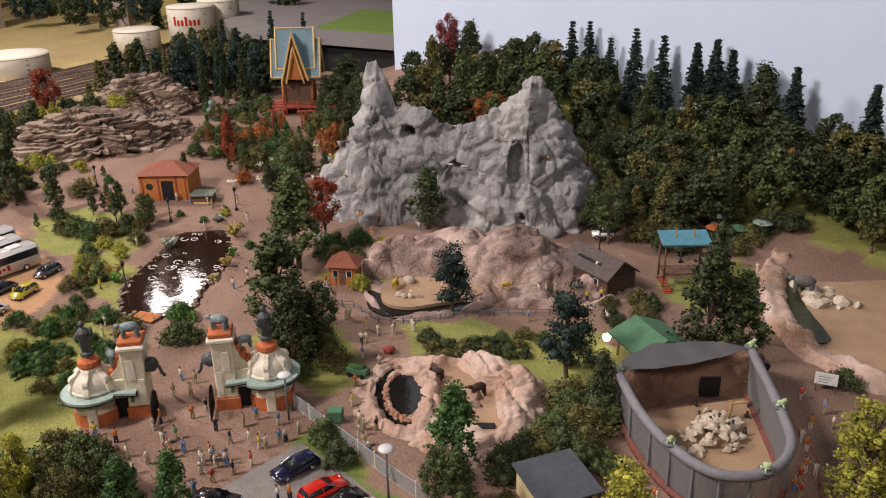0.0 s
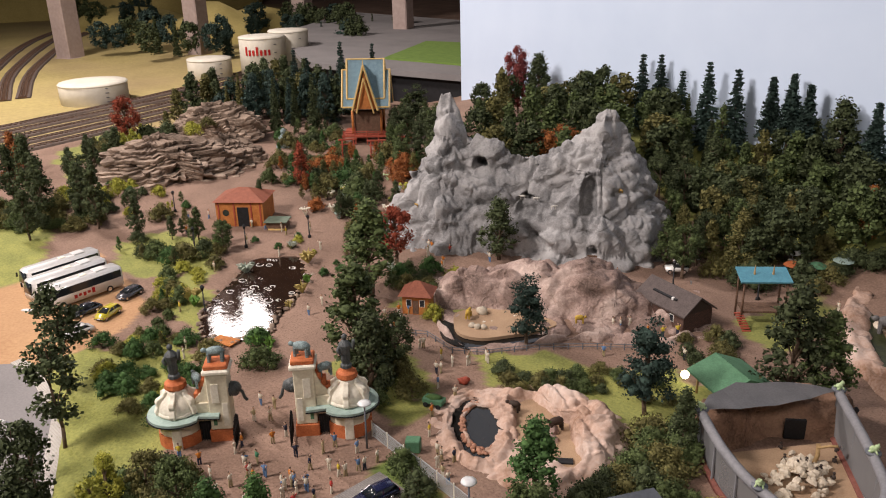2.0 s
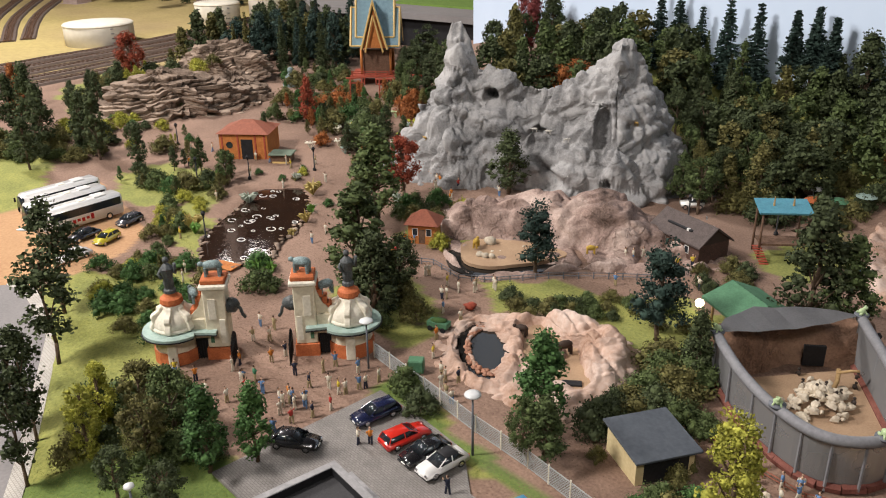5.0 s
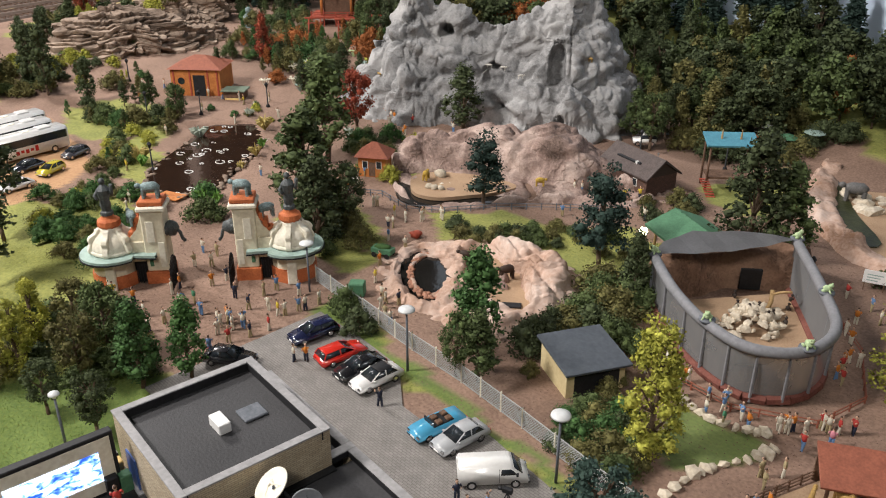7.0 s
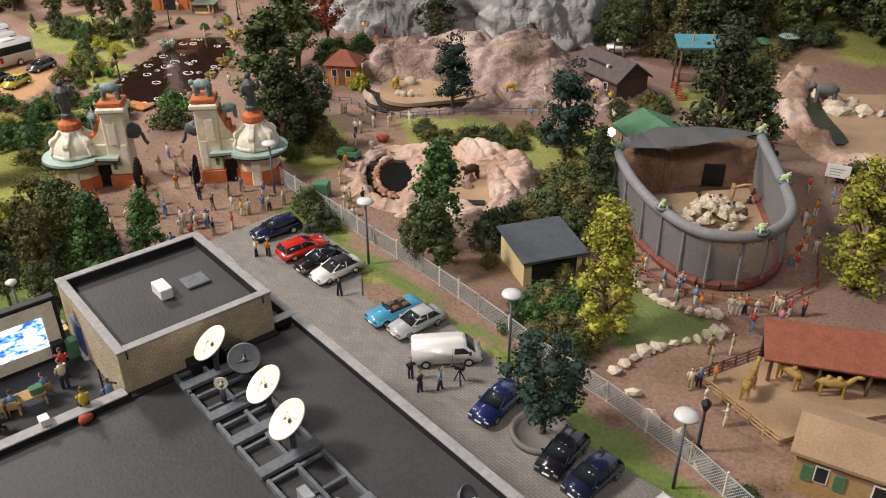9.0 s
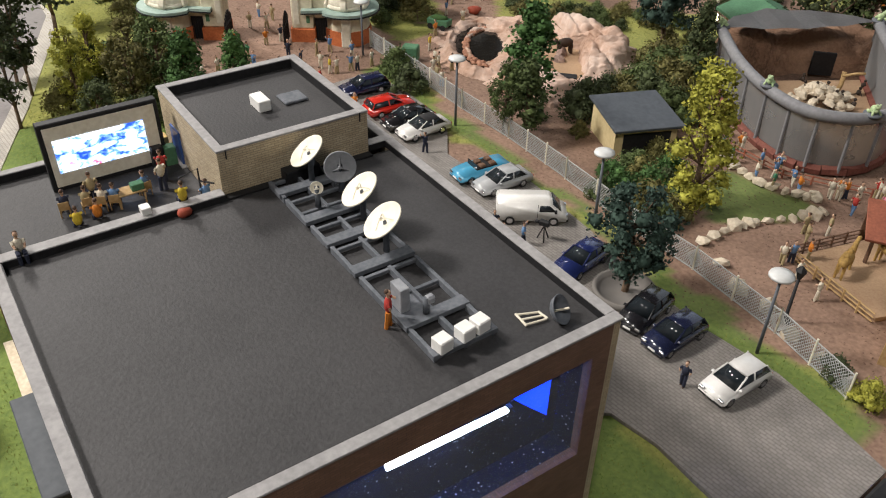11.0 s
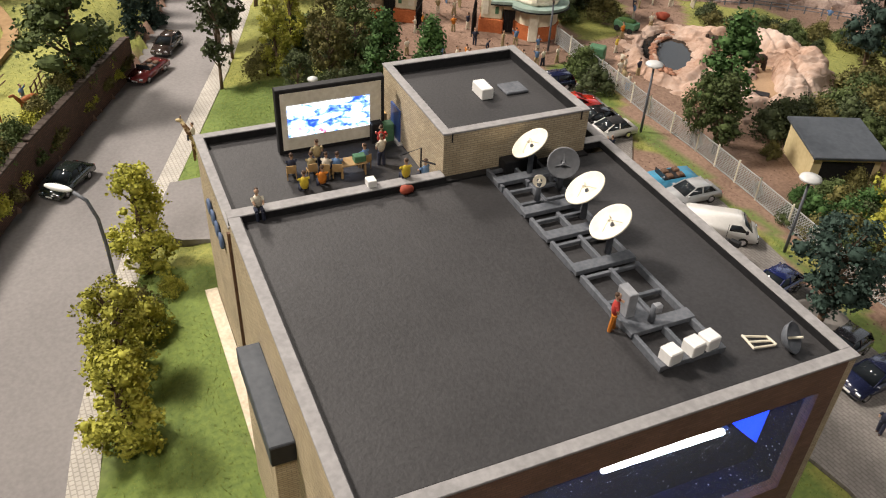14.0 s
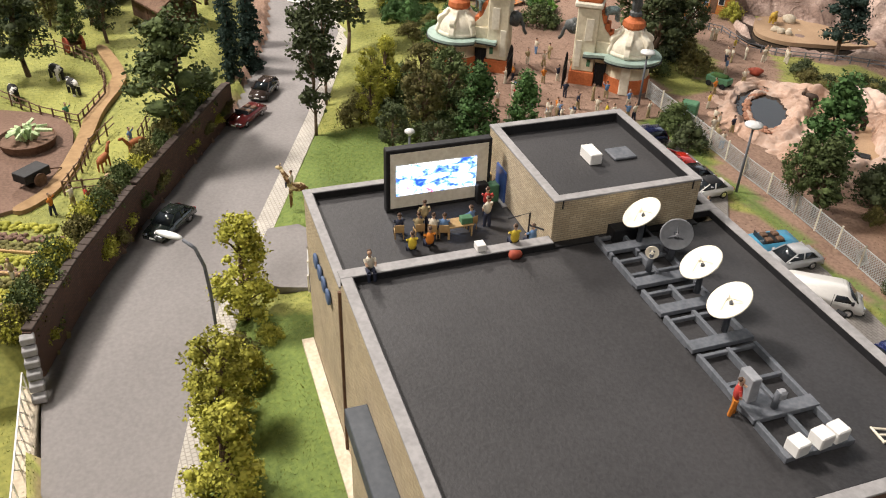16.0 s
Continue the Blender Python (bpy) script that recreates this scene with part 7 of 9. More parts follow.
def van(x, y, rot, z):
    ob = thing("delivery_van", x, y, z, rot, "plain white delivery van with dark front windows", "van")
    pm = car_paint((0.78, 0.77, 0.74))
    prof = [(-2.85, 0.35), (-2.85, 1.9), (-2.7, 2.1), (1.2, 2.15), (1.55, 2.0), (2.3, 1.25), (2.8, 1.05), (2.9, 0.7), (2.85, 0.35)]
    part("body", side_solid(prof, 1.1, 0.12, 0.08), pm, ob)
    part("windscreen", side_solid([(1.58, 1.92), (1.66, 1.96), (2.34, 1.3), (2.22, 1.24)], 0.92, 0.02), M["glass"], ob, "dark windscreen")
    for sy in (-1, 1):
        part("side_window", side_solid([(0.55, 1.28), (0.6, 1.85), (1.35, 1.85), (1.95, 1.28)], 0.02, 0), M["glass"], ob).location = (0, sy * 1.05 * K, 0)
        part("door_line", box(0.42, 0.45, sy * 1.1 - 0.01, sy * 1.1 + 0.01, 0.5, 1.95), M["rubber"], ob)
        part("headlight", box(2.72, 2.88, sy * 0.8 - 0.18, sy * 0.8 + 0.18, 0.75, 1.0, 0.04), M["chrome"], ob)
        part("mirror", box(1.75, 1.95, sy * 1.2 - 0.1, sy * 1.2 + 0.1, 1.25, 1.55, 0.04), M["black"], ob)
    part("bumper", box(2.75, 2.95, -1.0, 1.0, 0.35, 0.55, 0.05), M["rubber"], ob)
    wheels(ob, (-1.75, 1.75), 1.08, 0.4)
    return ob


van(-24.2, 47.3, 50, 0.25)


def coach(x, y, rot, z):
    ob = thing("coach", x, y, z, rot, "white touring coach with a dark window band and red lettering bars", "bus", "coaches on the sandy lot")
    pm = car_paint((0.80, 0.79, 0.77))
    part("body", side_solid([(-7, 0.4), (-7, 3.7), (-6.7, 4.1), (6.2, 4.1), (6.7, 3.8), (7.0, 2.0), (7.0, 0.4)], 1.46, 0.16, 0.05), pm, ob)
    for sy in (-1, 1):
        band = box(-6.6, 5.9, -0.02, 0.02, 2.15, 3.45)
        part("window_band", band, M["glass"], ob, "long dark window band").location = (0, sy * 1.455 * K, 0)
        for k in range(6):
            part("window_post", box(-5.2 + 2.0 * k, -5.14 + 2.0 * k, sy * 1.475 - 0.01, sy * 1.475 + 0.01, 2.15, 3.45), M["rubber"], ob)
        for k in range(5):
            bm = box(-1.5 + 0.8 * k, -0.95 + 0.8 * k, sy * 1.47 - 0.01, sy * 1.47 + 0.01, 1.0 + 0.2 * (k % 2), 1.65 + 0.3 * (k == 0))
            part("lettering_bar", bm, M["red_lamp"], ob, "red lettering bar")
        part("mirror", box(7.0, 7.3, sy * 1.5 - 0.08, sy * 1.5 + 0.08, 2.6, 3.4, 0.05), M["black"], ob)
        part("headlight", box(6.9, 7.03, sy * 1.1 - 0.2, sy * 1.1 + 0.2, 0.8, 1.1, 0.03), M["chrome"], ob)
    part("windscreen", side_solid([(6.72, 3.65), (6.76, 3.7), (7.06, 1.7), (6.98, 1.7)], 1.3, 0.0), M["glass"], ob, "large dark windscreen")
    part("roof_hatch", box(-1, 0.2, -0.5, 0.5, 4.08, 4.22, 0.04), M["offwhite"], ob)
    part("air_unit", box(-4.5, -2.4, -0.9, 0.9, 4.08, 4.35, 0.08), pm, ob)
    wheels(ob, (-4.2, 4.4), 1.45, 0.58, 0.4)
    return ob


coach(-130.4, 49.0, -82, 0.1)
coach(-136.0, 48.6, -82, 0.1)
coach(-141.6, 49.6, -82, 0.1)
jp = thing("jeep", -62.6, 126.8, gz(-62.6, 126.8) + 0.7, -137, "small white off-road vehicle with a hard top", "car")
part("body", side_solid([(-1.9, 0.5), (-1.9, 1.25), (0.6, 1.3), (0.7, 1.2), (1.9, 1.1), (1.95, 0.5)], 0.95, 0.08), car_paint((0.75, 0.74, 0.7)), jp)
part("window_band", side_solid([(-1.8, 1.25), (-1.75, 1.95), (0.35, 1.95), (0.65, 1.25)], 0.9, 0.03, 0.1), M["glass"], jp)
part("hard_top", box(-1.85, 0.45, -0.88, 0.88, 1.92, 2.1, 0.06), M["white"], jp)
wheels(jp, (-1.2, 1.25), 0.95, 0.45)
part("spare_wheel", rod((-1.95, 0, 1.0), (-2.15, 0, 1.0), 0.42, 0.42, 14), M["rubber"], jp)


# ---- wire fence along the car park ----
def fence(name, pts, h, label, gap=3.4, post_m=None, mesh_m=None, wires=10, slats=True):
    ob = thing(name, 0, 0, 0, 0, label, "fence")
    pm, wm = post_m or M["offwhite"], mesh_m or M["wire"]
    g = bmesh.new()
    for (x1, y1), (x2, y2) in zip(pts, pts[1:]):
        L = math.hypot(x2 - x1, y2 - y1)
        n = max(1, round(L / gap))
        for k in range(n + 1):
            x, y = x1 + (x2 - x1) * k / n, y1 + (y2 - y1) * k / n
            z = gz(x, y)
            part("post", rod((x, y, z - 0.3), (x, y, z + h * 1.12), 0.08, 0.08, 6), pm, ob)
        m = int(L / 0.24)
        z = gz((x1 + x2) / 2, (y1 + y2) / 2)
        for k in range(-6, m):
            for sgn in (1, -1):
                a0, a1 = (k * 0.24, k * 0.24 + h * 0.75) if sgn > 0 else (k * 0.24 + h * 0.75, k * 0.24)
                a0, a1 = min(max(a0, 0), L), min(max(a1, 0), L)
                p = (x1 + (x2 - x1) * a0 / L, y1 + (y2 - y1) * a0 / L, z + 0.12)
                q = (x1 + (x2 - x1) * a1 / L, y1 + (y2 - y1) * a1 / L, z + h)
                rod(p, q, 0.028, 0.028, 3, g)
        for zz in (0.12, h):
            rod((x1, y1, z + zz), (x2, y2, z + zz), 0.05, 0.05, 4, g)
    part("wire_mesh", g, wm, ob, "diagonal grey wire mesh", "stuff")
    return ob


M["wire"] = paint("wire", (0.42, 0.43, 0.42), 0.5)
fence("wire_fence", [(-62.0, 57.6), (-52, 56.6), (-42.9, 55.6), (-35.5, 55.2), (-27, 54.2), (-18.8, 53.0), (-12.0, 52.6), (-4, 51.2), (2.3, 49.3)], 2.0, "pale wire mesh fence with light posts along the car park")
fence("wire_fence", [(-47.5, 14.0), (-44.0, 12.6), (-40.2, 11.6)], 1.4, "grey wire mesh fence by the side road", 2.0)


def rail_fence(pts, label, h=1.1, zoff=0.0, name="rail_fence", m=None, rails=(0.5, 1.0), gap=1.5, group=""):
    ob = thing(name, 0, 0, 0, 0, label, "fence", group)
    m = m or M["brown_wood"]
    for (x1, y1), (x2, y2) in zip(pts, pts[1:]):
        n = max(1, round(math.hypot(x2 - x1, y2 - y1) / gap))
        za, zb = gz(x1, y1) + zoff, gz(x2, y2) + zoff
        for k in range(n):
            x, y, z = x1 + (x2 - x1) * k / n, y1 + (y2 - y1) * k / n, za + (zb - za) * k / n
            part("post", rod((x, y, z - 0.3), (x, y, z + h * 1.1), 0.09, 0.09, 5), m, ob)
        for zz in rails:
            part("rail", rod((x1, y1, za + h * zz), (x2, y2, zb + h * zz), 0.06, 0.06, 5), m, ob)
    return ob


rail_fence([(-81.5, 77.5), (-77, 80.5), (-70.5, 79.5), (-66, 82.6), (-62, 89.0), (-56, 95), (-48.5, 101.2)], "thin iron railing in front of the lion rock", 0.9, 0, "railing", M["frame"], gap=2.0)
rail_fence([(-30, 74.5), (-24, 70.5), (-15.5, 69.8), (-9, 73.2), (-7.5, 80.0), (-11, 88), (-17.5, 95)], "low brick-red railing round the aviary", 0.8, 0, "railing", M["red_tile"], gap=2.2)
rail_fence([(-8.4, 59.6), (-0.4, 57.3)], "pale wooden pen rail by the camels", 1.0, 0, "pen_fence", M["tan_wood"], (0.3, 0.65, 1.0))
rail_fence([(-8.4, 59.6), (-6.3, 66.2)], "dark wooden pen rail by the camels", 1.0, 0, "pen_fence", M["brown_wood"], (0.3, 0.65, 1.0))
solo("camel_sand", prism([(-8.0, 59.8), (-0.4, 57.8), (2, 63), (6, 69), (-5.8, 66.2)], -0.3, 0.28), M["sand"], label="sandy floor of the camel pen", kind="structure")


# ---- lamps ----
def disc_lamp(x, y, h, wide=1.0, label="grey street lamp with a flat white disc head"):
    z = gz(x, y)
    ob = thing("street_lamp", x, y, z, 0, label, "street lamp", "disc lamps")
    part("pole", rod((0, 0, -0.3), (0, 0, h - 0.3), 0.13, 0.1, 8), M["frame"], ob)
    part("head", lathe([(0.12, h - 0.5), (0.2, h - 0.35), (0.82 * wide, h - 0.15), (0.78 * wide, h), (0.3 * wide, h + 0.12), (0.05, h + 0.15)], 20), M["lampwhite"], ob, "white disc head")
    return ob


M["lampwhite"] = paint("lamp_white", (0.62, 0.63, 0.62), 0.4)
for x, y, h in ((-20.6, 51.0, 6.8), (-3.6, 48.5, 6.6), (-60.4, 55.5, 6.3), (-40.5, 52.8, 7.0), (-51.0, 24.0, 6.4)):
    disc_lamp(x, y, h, 0.55 if x < -50 and y < 30 else 1.0)


def arm_lamp(x, y, h, rot, z, reach=4.2):
    ob = thing("street_lamp", x, y, z, rot, "grey curved street lamp with a long white head", "street lamp", "curved lamps")
    part("pole", tube([(0, 0, -0.3), (0, 0, h * 0.55), (0.15, 0, h * 0.8), (0.7, 0, h * 0.95), (1.6, 0, h)], 0.12, 8), M["frame"], ob)
    bm = blob((1.6 + reach * 0.35, 0, h + 0.1), (reach * 0.34, 0.32, 0.2), 0.0, 3)
    part("head", bm, M["lampwhite"], ob, "long white lamp head")
    return ob


arm_lamp(-38.0, 4.2, 8.8, 225, ROAD_Z, 3.2)
arm_lamp(-84, 25, 8.5, 225, ROAD_Z, 3.2)
arm_lamp(-113, 38, 8.5, 225, ROAD_Z, 3.2)


def park_lamp(x, y, h=4.6):
    z = gz(x, y)
    ob = thing("park_lantern", x, y, z, 0, "black cast-iron park lantern on the path", "lantern", "park lanterns")
    part("pole", lathe([(0.4, -0.2), (0.35, 0.4), (0.14, 0.6), (0.11, h - 0.8)], 8), M["black"], ob)
    part("lantern", lathe([(0.14, h - 0.8), (0.36, h - 0.2), (0.4, h - 0.15), (0.1, h + 0.2)], 6, smooth=False), M["black"], ob)


for x, y in ((-4.3, 52.8), (-129.5, 80.5), (-124.5, 92.0), (-20.5, 96.5), (-47.5, 127), (-110, 61), (-136, 73), (-60.5, 122.5), (-158, 80)):
    park_lamp(x, y)
solo("glowing_globe", blob((0, 0, 0), 0.6, 0.05, 2), glow("lantern_glow", (1.0, 0.95, 0.55), 6), -41.6, 94.9, 1.4, 0, "glowing yellow lamp globe by the green pavilion", "lamp")

# ---- painted figures ----
CLOTH = {"w": ((0.68, 0.62, 0.50), "cream"), "b": ((0.14, 0.25, 0.44), "blue"), "g": ((0.07, 0.24, 0.13), "green"), "r": ((0.45, 0.05, 0.04), "red"), "o": ((0.62, 0.21, 0.03), "orange"), "n": ((0.03, 0.035, 0.06), "dark"),
         "k": ((0.38, 0.31, 0.17), "khaki"), "y": ((0.62, 0.47, 0.05), "yellow"), "c": ((0.06, 0.33, 0.32), "teal"), "p": ((0.58, 0.23, 0.28), "pink")}
CM = {k: mat("cloth_" + v[1], v[0], tuple(c * 0.7 for c in v[0]), 400, 0.8, 0.1) for k, v in CLOTH.items()}
CM["skin"] = mat("figure_skin", (0.55, 0.36, 0.25), (0.45, 0.28, 0.19), 400, 0.6, 0.05)
CM["hair"] = mat("figure_hair", (0.10, 0.06, 0.04), (0.05, 0.03, 0.02), 400, 0.7, 0.1)
FIG = {}


def figure_mesh(top, legs, pose_kind):
    key = (top, legs, pose_kind)
    if key in FIG:
        return FIG[key]
    bm = bmesh.new()
    sit = pose_kind == 3
    hip = 0.95 if not sit else 0.5
    st = 0.16 if pose_kind != 2 else 0.3
    for sy in (-1, 1):
        if sit:
            rod((0, sy * 0.14, hip), (0.45, sy * 0.16, hip), 0.13, 0.11, 6, bm, 1)
            rod((0.45, sy * 0.16, hip), (0.48, sy * 0.16, 0.0), 0.11, 0.09, 6, bm, 1)
        else:
            rod((sy * st * 0.6, sy * 0.12, 0), (0, sy * 0.13, hip), 0.1, 0.13, 6, bm, 1)
            blob((sy * st * 0.6 + 0.06, sy * 0.12, 0.05), (0.16, 0.08, 0.06), 0, 1, 0, 1, bm, 1, 3)
    blob((0, 0, hip + 0.36), (0.19, 0.27, 0.44), 0.08, 2, 1, 1, bm, 1, 0)
    arms = {0: ((0.05, 0.34, -0.35), (0.1, 0.33, -0.32)), 1: ((0.35, 0.2, -0.1), (0.1, 0.36, -0.3)), 2: ((0.2, 0.42, 0.35), (0.2, 0.3, -0.3)), 3: ((0.36, 0.22, -0.25), (0.34, 0.2, -0.22))}[pose_kind]
    for sy, a in ((1, arms[0]), (-1, arms[1])):
        s = Vector((0, sy * 0.26, hip + 0.64))
        e = s + Vector((a[0] * 0.5, sy * (abs(a[1]) - 0.26) * 0.8 + sy * 0.04, a[2] * 0.6))
        h = s + Vector((a[0], sy * (abs(a[1]) - 0.26), a[2] * 1.2))
        rod(s, e, 0.085, 0.075, 5, bm, 0)
        rod(e, h, 0.07, 0.055, 5, bm, 2)
    rod((0, 0, hip + 0.72), (0, 0, hip + 0.9), 0.08, 0.07, 6, bm, 2)
    blob((0.01, 0, hip + 1.0), (0.145, 0.125, 0.165), 0, 2, 0, 1, bm, 1, 2)
    blob((-0.03, 0, hip + 1.07), (0.145, 0.135, 0.13), 0.05, 1, 0, 1, bm, 1, 3)
    FIG[key] = mesh_of("figurine", bm, [CM[top], CM[legs], CM["skin"], CM["hair"]])
    return FIG[key]


fr_ = random.Random(12)


def figurine(x, y, top, z=None, rot=None, kind=None, where="on the path", scale=1.0, legs=None, group="zoo visitors"):
    kind = fr_.choice([0, 0, 1, 1, 2]) if kind is None else kind
    legs = legs or fr_.choice(["n", "k", "w", "k", "w", "b", "w"])
    ob = new("figurine", figure_mesh(top, legs, kind))
    rot = fr_.uniform(0, 360) if rot is None else rot
    ob.matrix_basis = pose(x * K, y * K, (gz(x, y) if z is None else z) * K, 0, 0, rot) @ Matrix.Scale(scale * 0.98, 4)
    act = ("sitting" if kind == 3 else "waving" if kind == 2 else "standing")
    return tagged(ob, f"tiny painted model figure with {CLOTH[top][1]} top {act} {where}", "figurine", group)


PLAZA = [(-70.6, 43.7, "w"), (-67.4, 43.2, "b"), (-67.0, 44.5, "g"), (-64.2, 43.8, "b"), (-59.4, 43.0, "w"), (-57.4, 43.1, "r"), (-61.2, 45.3, "o"), (-60.2, 45.1, "b"), (-60.0, 40.7, "w"), (-57.0, 40.7, "b"), (-65.0, 48.5, "n"),
         (-61.7, 48.2, "n"), (-63.3, 51.2, "k"), (-57.9, 50.4, "w"), (-58.5, 49.9, "y"), (-56.6, 47.5, "r"), (-56.8, 45.3, "n"), (-63.4, 53.0, "b"), (-60.5, 54.1, "b"), (-69.2, 48.0, "o"), (-75.2, 49.1, "k"), (-78.0, 51.8, "w"),
         (-75.8, 52.5, "k"), (-69.3, 50.0, "n"), (-73.8, 50.6, "w"), (-71.6, 39.6, "o"), (-74.6, 38.6, "y"), (-71.4, 53.1, "k"), (-65.4, 42.6, "w"), (-71.2, 45.0, "o"), (-71.0, 55.7, "w")]
PATHS = [(-64.4, 70.9, "b"), (-51.6, 58.8, "w"), (-49.7, 57.8, "k"), (-48.4, 57.4, "w"), (-61.0, 70.8, "w"), (-74.6, 77.5, "w"), (-67.1, 74.0, "w"), (-66.0, 78.2, "w"), (-64.4, 80.6, "w"), (-54.0, 93.8, "b"), (-45.2, 100.8, "w"),
         (-24.2, 69.5, "y"), (-21.5, 69.0, "c"), (-20.0, 68.4, "g"), (-16.8, 67.6, "w"), (-15.9, 69.2, "b"), (-14.2, 69.3, "b"), (-13.2, 68.6, "o"), (-10.5, 70.4, "w"), (-9.3, 71.4, "w"), (-8.6, 69.3, "r"), (-7.1, 71.5, "p"), (-6.4, 74.5, "r"),
         (-14.9, 67.3, "g"), (-8.6, 62.3, "k"), (-9.4, 63.4, "k"), (-8.1, 64.7, "k")]
FAR = [(-31.3, 119.3, "b"), (-31.4, 116.9, "o"), (-26.1, 109.9, "b"), (-35.8, 130.1, "w"), (-16.9, 98.9, "r"), (-13.7, 97.7, "b"), (-11.9, 95.4, "w"), (-101.1, 102.8, "w"), (-99.0, 106.5, "r"), (-99.8, 108.0, "b"), (-74.2, 115.6, "w"),
       (-69.4, 118.8, "w"), (-90.9, 109.0, "w"), (-113.6, 104.3, "w"), (-121.7, 83.0, "w"), (-124.3, 70.7, "w"), (-100.1, 52.5, "w"), (-97.3, 50.8, "w"), (-131.1, 89.8, "w"), (-144.5, 75.7, "o"), (-131.0, 81.6, "k"), (-97.9, 75.9, "w"),
       (-96.3, 72.1, "w"), (-91.2, 73.7, "w"), (-113.0, 58.1, "y"), (-80.8, 79.3, "w"), (-86.6, 80.1, "w"), (-118, 90, "w"), (-127, 94, "k"), (-152, 80, "w"), (-138, 80, "b")]
for x, y, c in PLAZA:
    figurine(x, y, c, where="on the zoo forecourt")
PATHS += [(-74.8, 77.0, "w"), (-70.0, 76.8, "y"), (-67.5, 76.6, "w"), (-66.4, 78.8, "k"), (-65.2, 81.1, "w"), (-67.5, 73.5, "w"), (-59.9, 65.6, "o"), (-56.9, 62.4, "y"), (-53.3, 60.4, "w"), (-52.2, 60.0, "w"), (-51.0, 60.9, "n")]
for x, y, c in PATHS:
    figurine(x, y, c)
for x, y, c in FAR:
    figurine(x, y, c)
for (x1, y1), (x2, y2), n in (((-33, 106), (-20, 96), 12), ((-14, 93), (-9.5, 80), 10), ((-13, 70), (-7, 74), 7), ((-24, 72), (-14, 69.5), 7), ((-62, 101), (-50, 106), 6), ((-88, 97), (-110, 108), 7), ((-80, 72), (-86, 84), 6), ((-150, 84), (-125, 90), 7), ((-8, 60), (-3, 55), 5)):
    for k in range(n):
        t = fr_.uniform(0, 1)
        figurine(x1 + (x2 - x1) * t + fr_.gauss(0, 0.8), y1 + (y2 - y1) * t + fr_.gauss(0, 0.8), fr_.choice("wwwwboyr"))
for k in range(40):
    x, y = fr_.uniform(-72, -57), fr_.uniform(38, 56)
    if abs((x + 71) * 0.79 - (y - 48.5) * -0.61) > 0 and (x - -72) * 0.78 + (y - 38) * -0.62 > 0.5:
        figurine(x, y, fr_.choice("wwwwboyr"), where="on the zoo forecourt")
for x, y, c in ((-49.4, 45.7, "w"), (-48.6, 46.6, "o"), (-37.9, 47.1, "n"), (-24.5, 43.6, "n"), (-22.8, 43.0, "n"), (-21.9, 44.3, "b"), (-4.6, 41.8, "n")):
    figurine(x, y, c, 0.25, where="in the car park", legs="n")
# film camera on a tripod beside the van
tc = thing("film_camera", -21.4, 46.0, 0.25, 200, "black film camera on a tripod in the car park", "camera")
for k in range(3):
    part("tripod_leg", rod((0.5 * math.cos(2.1 * k), 0.5 * math.sin(2.1 * k), 0), (0, 0, 1.3), 0.06, 0.05, 5), M["black"], tc)
part("camera_body", box(-0.4, 0.4, -0.2, 0.2, 1.3, 1.75, 0.05), M["black"], tc)
part("lens", rod((0.4, 0, 1.5), (0.75, 0, 1.5), 0.14, 0.16, 10), M["black"], tc)
# terrace party
T = TERRACE


def terrace_fig(x, y, z, c, kind, rot, legs="n", where="on the roof terrace"):
    ob = figurine(0, 0, c, 0, 0, kind, where, 1.0, legs, "roof terrace guests")
    on_studio(ob, x, y, z, rot)


for x, y, c, kind, rot in ((-15.6, -1.0, "r", 1, 180), (-14.6, -1.35, "w", 0, 200), (-14.9, -6.7, "n", 3, 180), (-14.4, -4.8, "w", 3, 150), (-14.2, -4.2, "b", 3, 160), (-14.6, -2.4, "b", 3, 200), (-15.2, -5.1, "k", 0, 180), (-14.7, -5.6, "k", 3, 170)):
    terrace_fig(x, y, T, c, kind, rot)
for x, y, c in ((-10.35, -1.45, "y"), (-10.1, -9.7, "w")):
    terrace_fig(x, y, CT - 0.42, c, 3, 0 if c == "w" else 180)
terrace_fig(-11.3, 0.1, T + 0.3, "b", 3, 200)
for x, y in ((-13.0, -6.5), (-13.2, -5.4)):
    terrace_fig(x, y, T - 0.1, "y" if y < -6 else "o", 3, 180)
terrace_fig(3.95, 2.75, ROOF, "r", 1, 60, "o", "on the studio roof")
tb = on_studio(thing("garden_table", 0, 0, label="pale wooden table on the roof terrace", category="table"), -14.25, -3.3, T)
part("top", box(-0.5, 0.5, -0.8, 0.8, 0.78, 0.86, 0.02), M["tan_wood"], tb)
for sx in (-0.4, 0.4):
    for sy in (-0.7, 0.7):
        part("leg", rod((sx, sy, 0), (sx, sy, 0.8), 0.05, 0.05, 5), M["tan_wood"], tb)
on_studio(solo("beer_crate", box(-0.25, 0.25, -0.35, 0.35, 0, 0.4, 0.03), M["green_roof"], label="green plastic bottle crate on the table", category="crate"), -14.1, -2.9, T + 0.87)


def chair(x, y, rot):
    ob = on_studio(thing("folding_chair", 0, 0, label="light wooden folding chair on the roof terrace", category="chair", group="terrace chairs"), x, y, T, rot)
    part("seat", box(-0.28, 0.28, -0.28, 0.28, 0.46, 0.52, 0.01), M["tan_wood"], ob)
    part("backrest", box(-0.32, -0.27, -0.28, 0.28, 0.55, 1.0, 0.01), M["tan_wood"], ob)
    for sx in (-0.25, 0.25):
        for sy in (-0.25, 0.25):
            part("leg", rod((sx, sy, 0), (sx, sy, 0.48), 0.035, 0.035, 5), M["tan_wood"], ob)


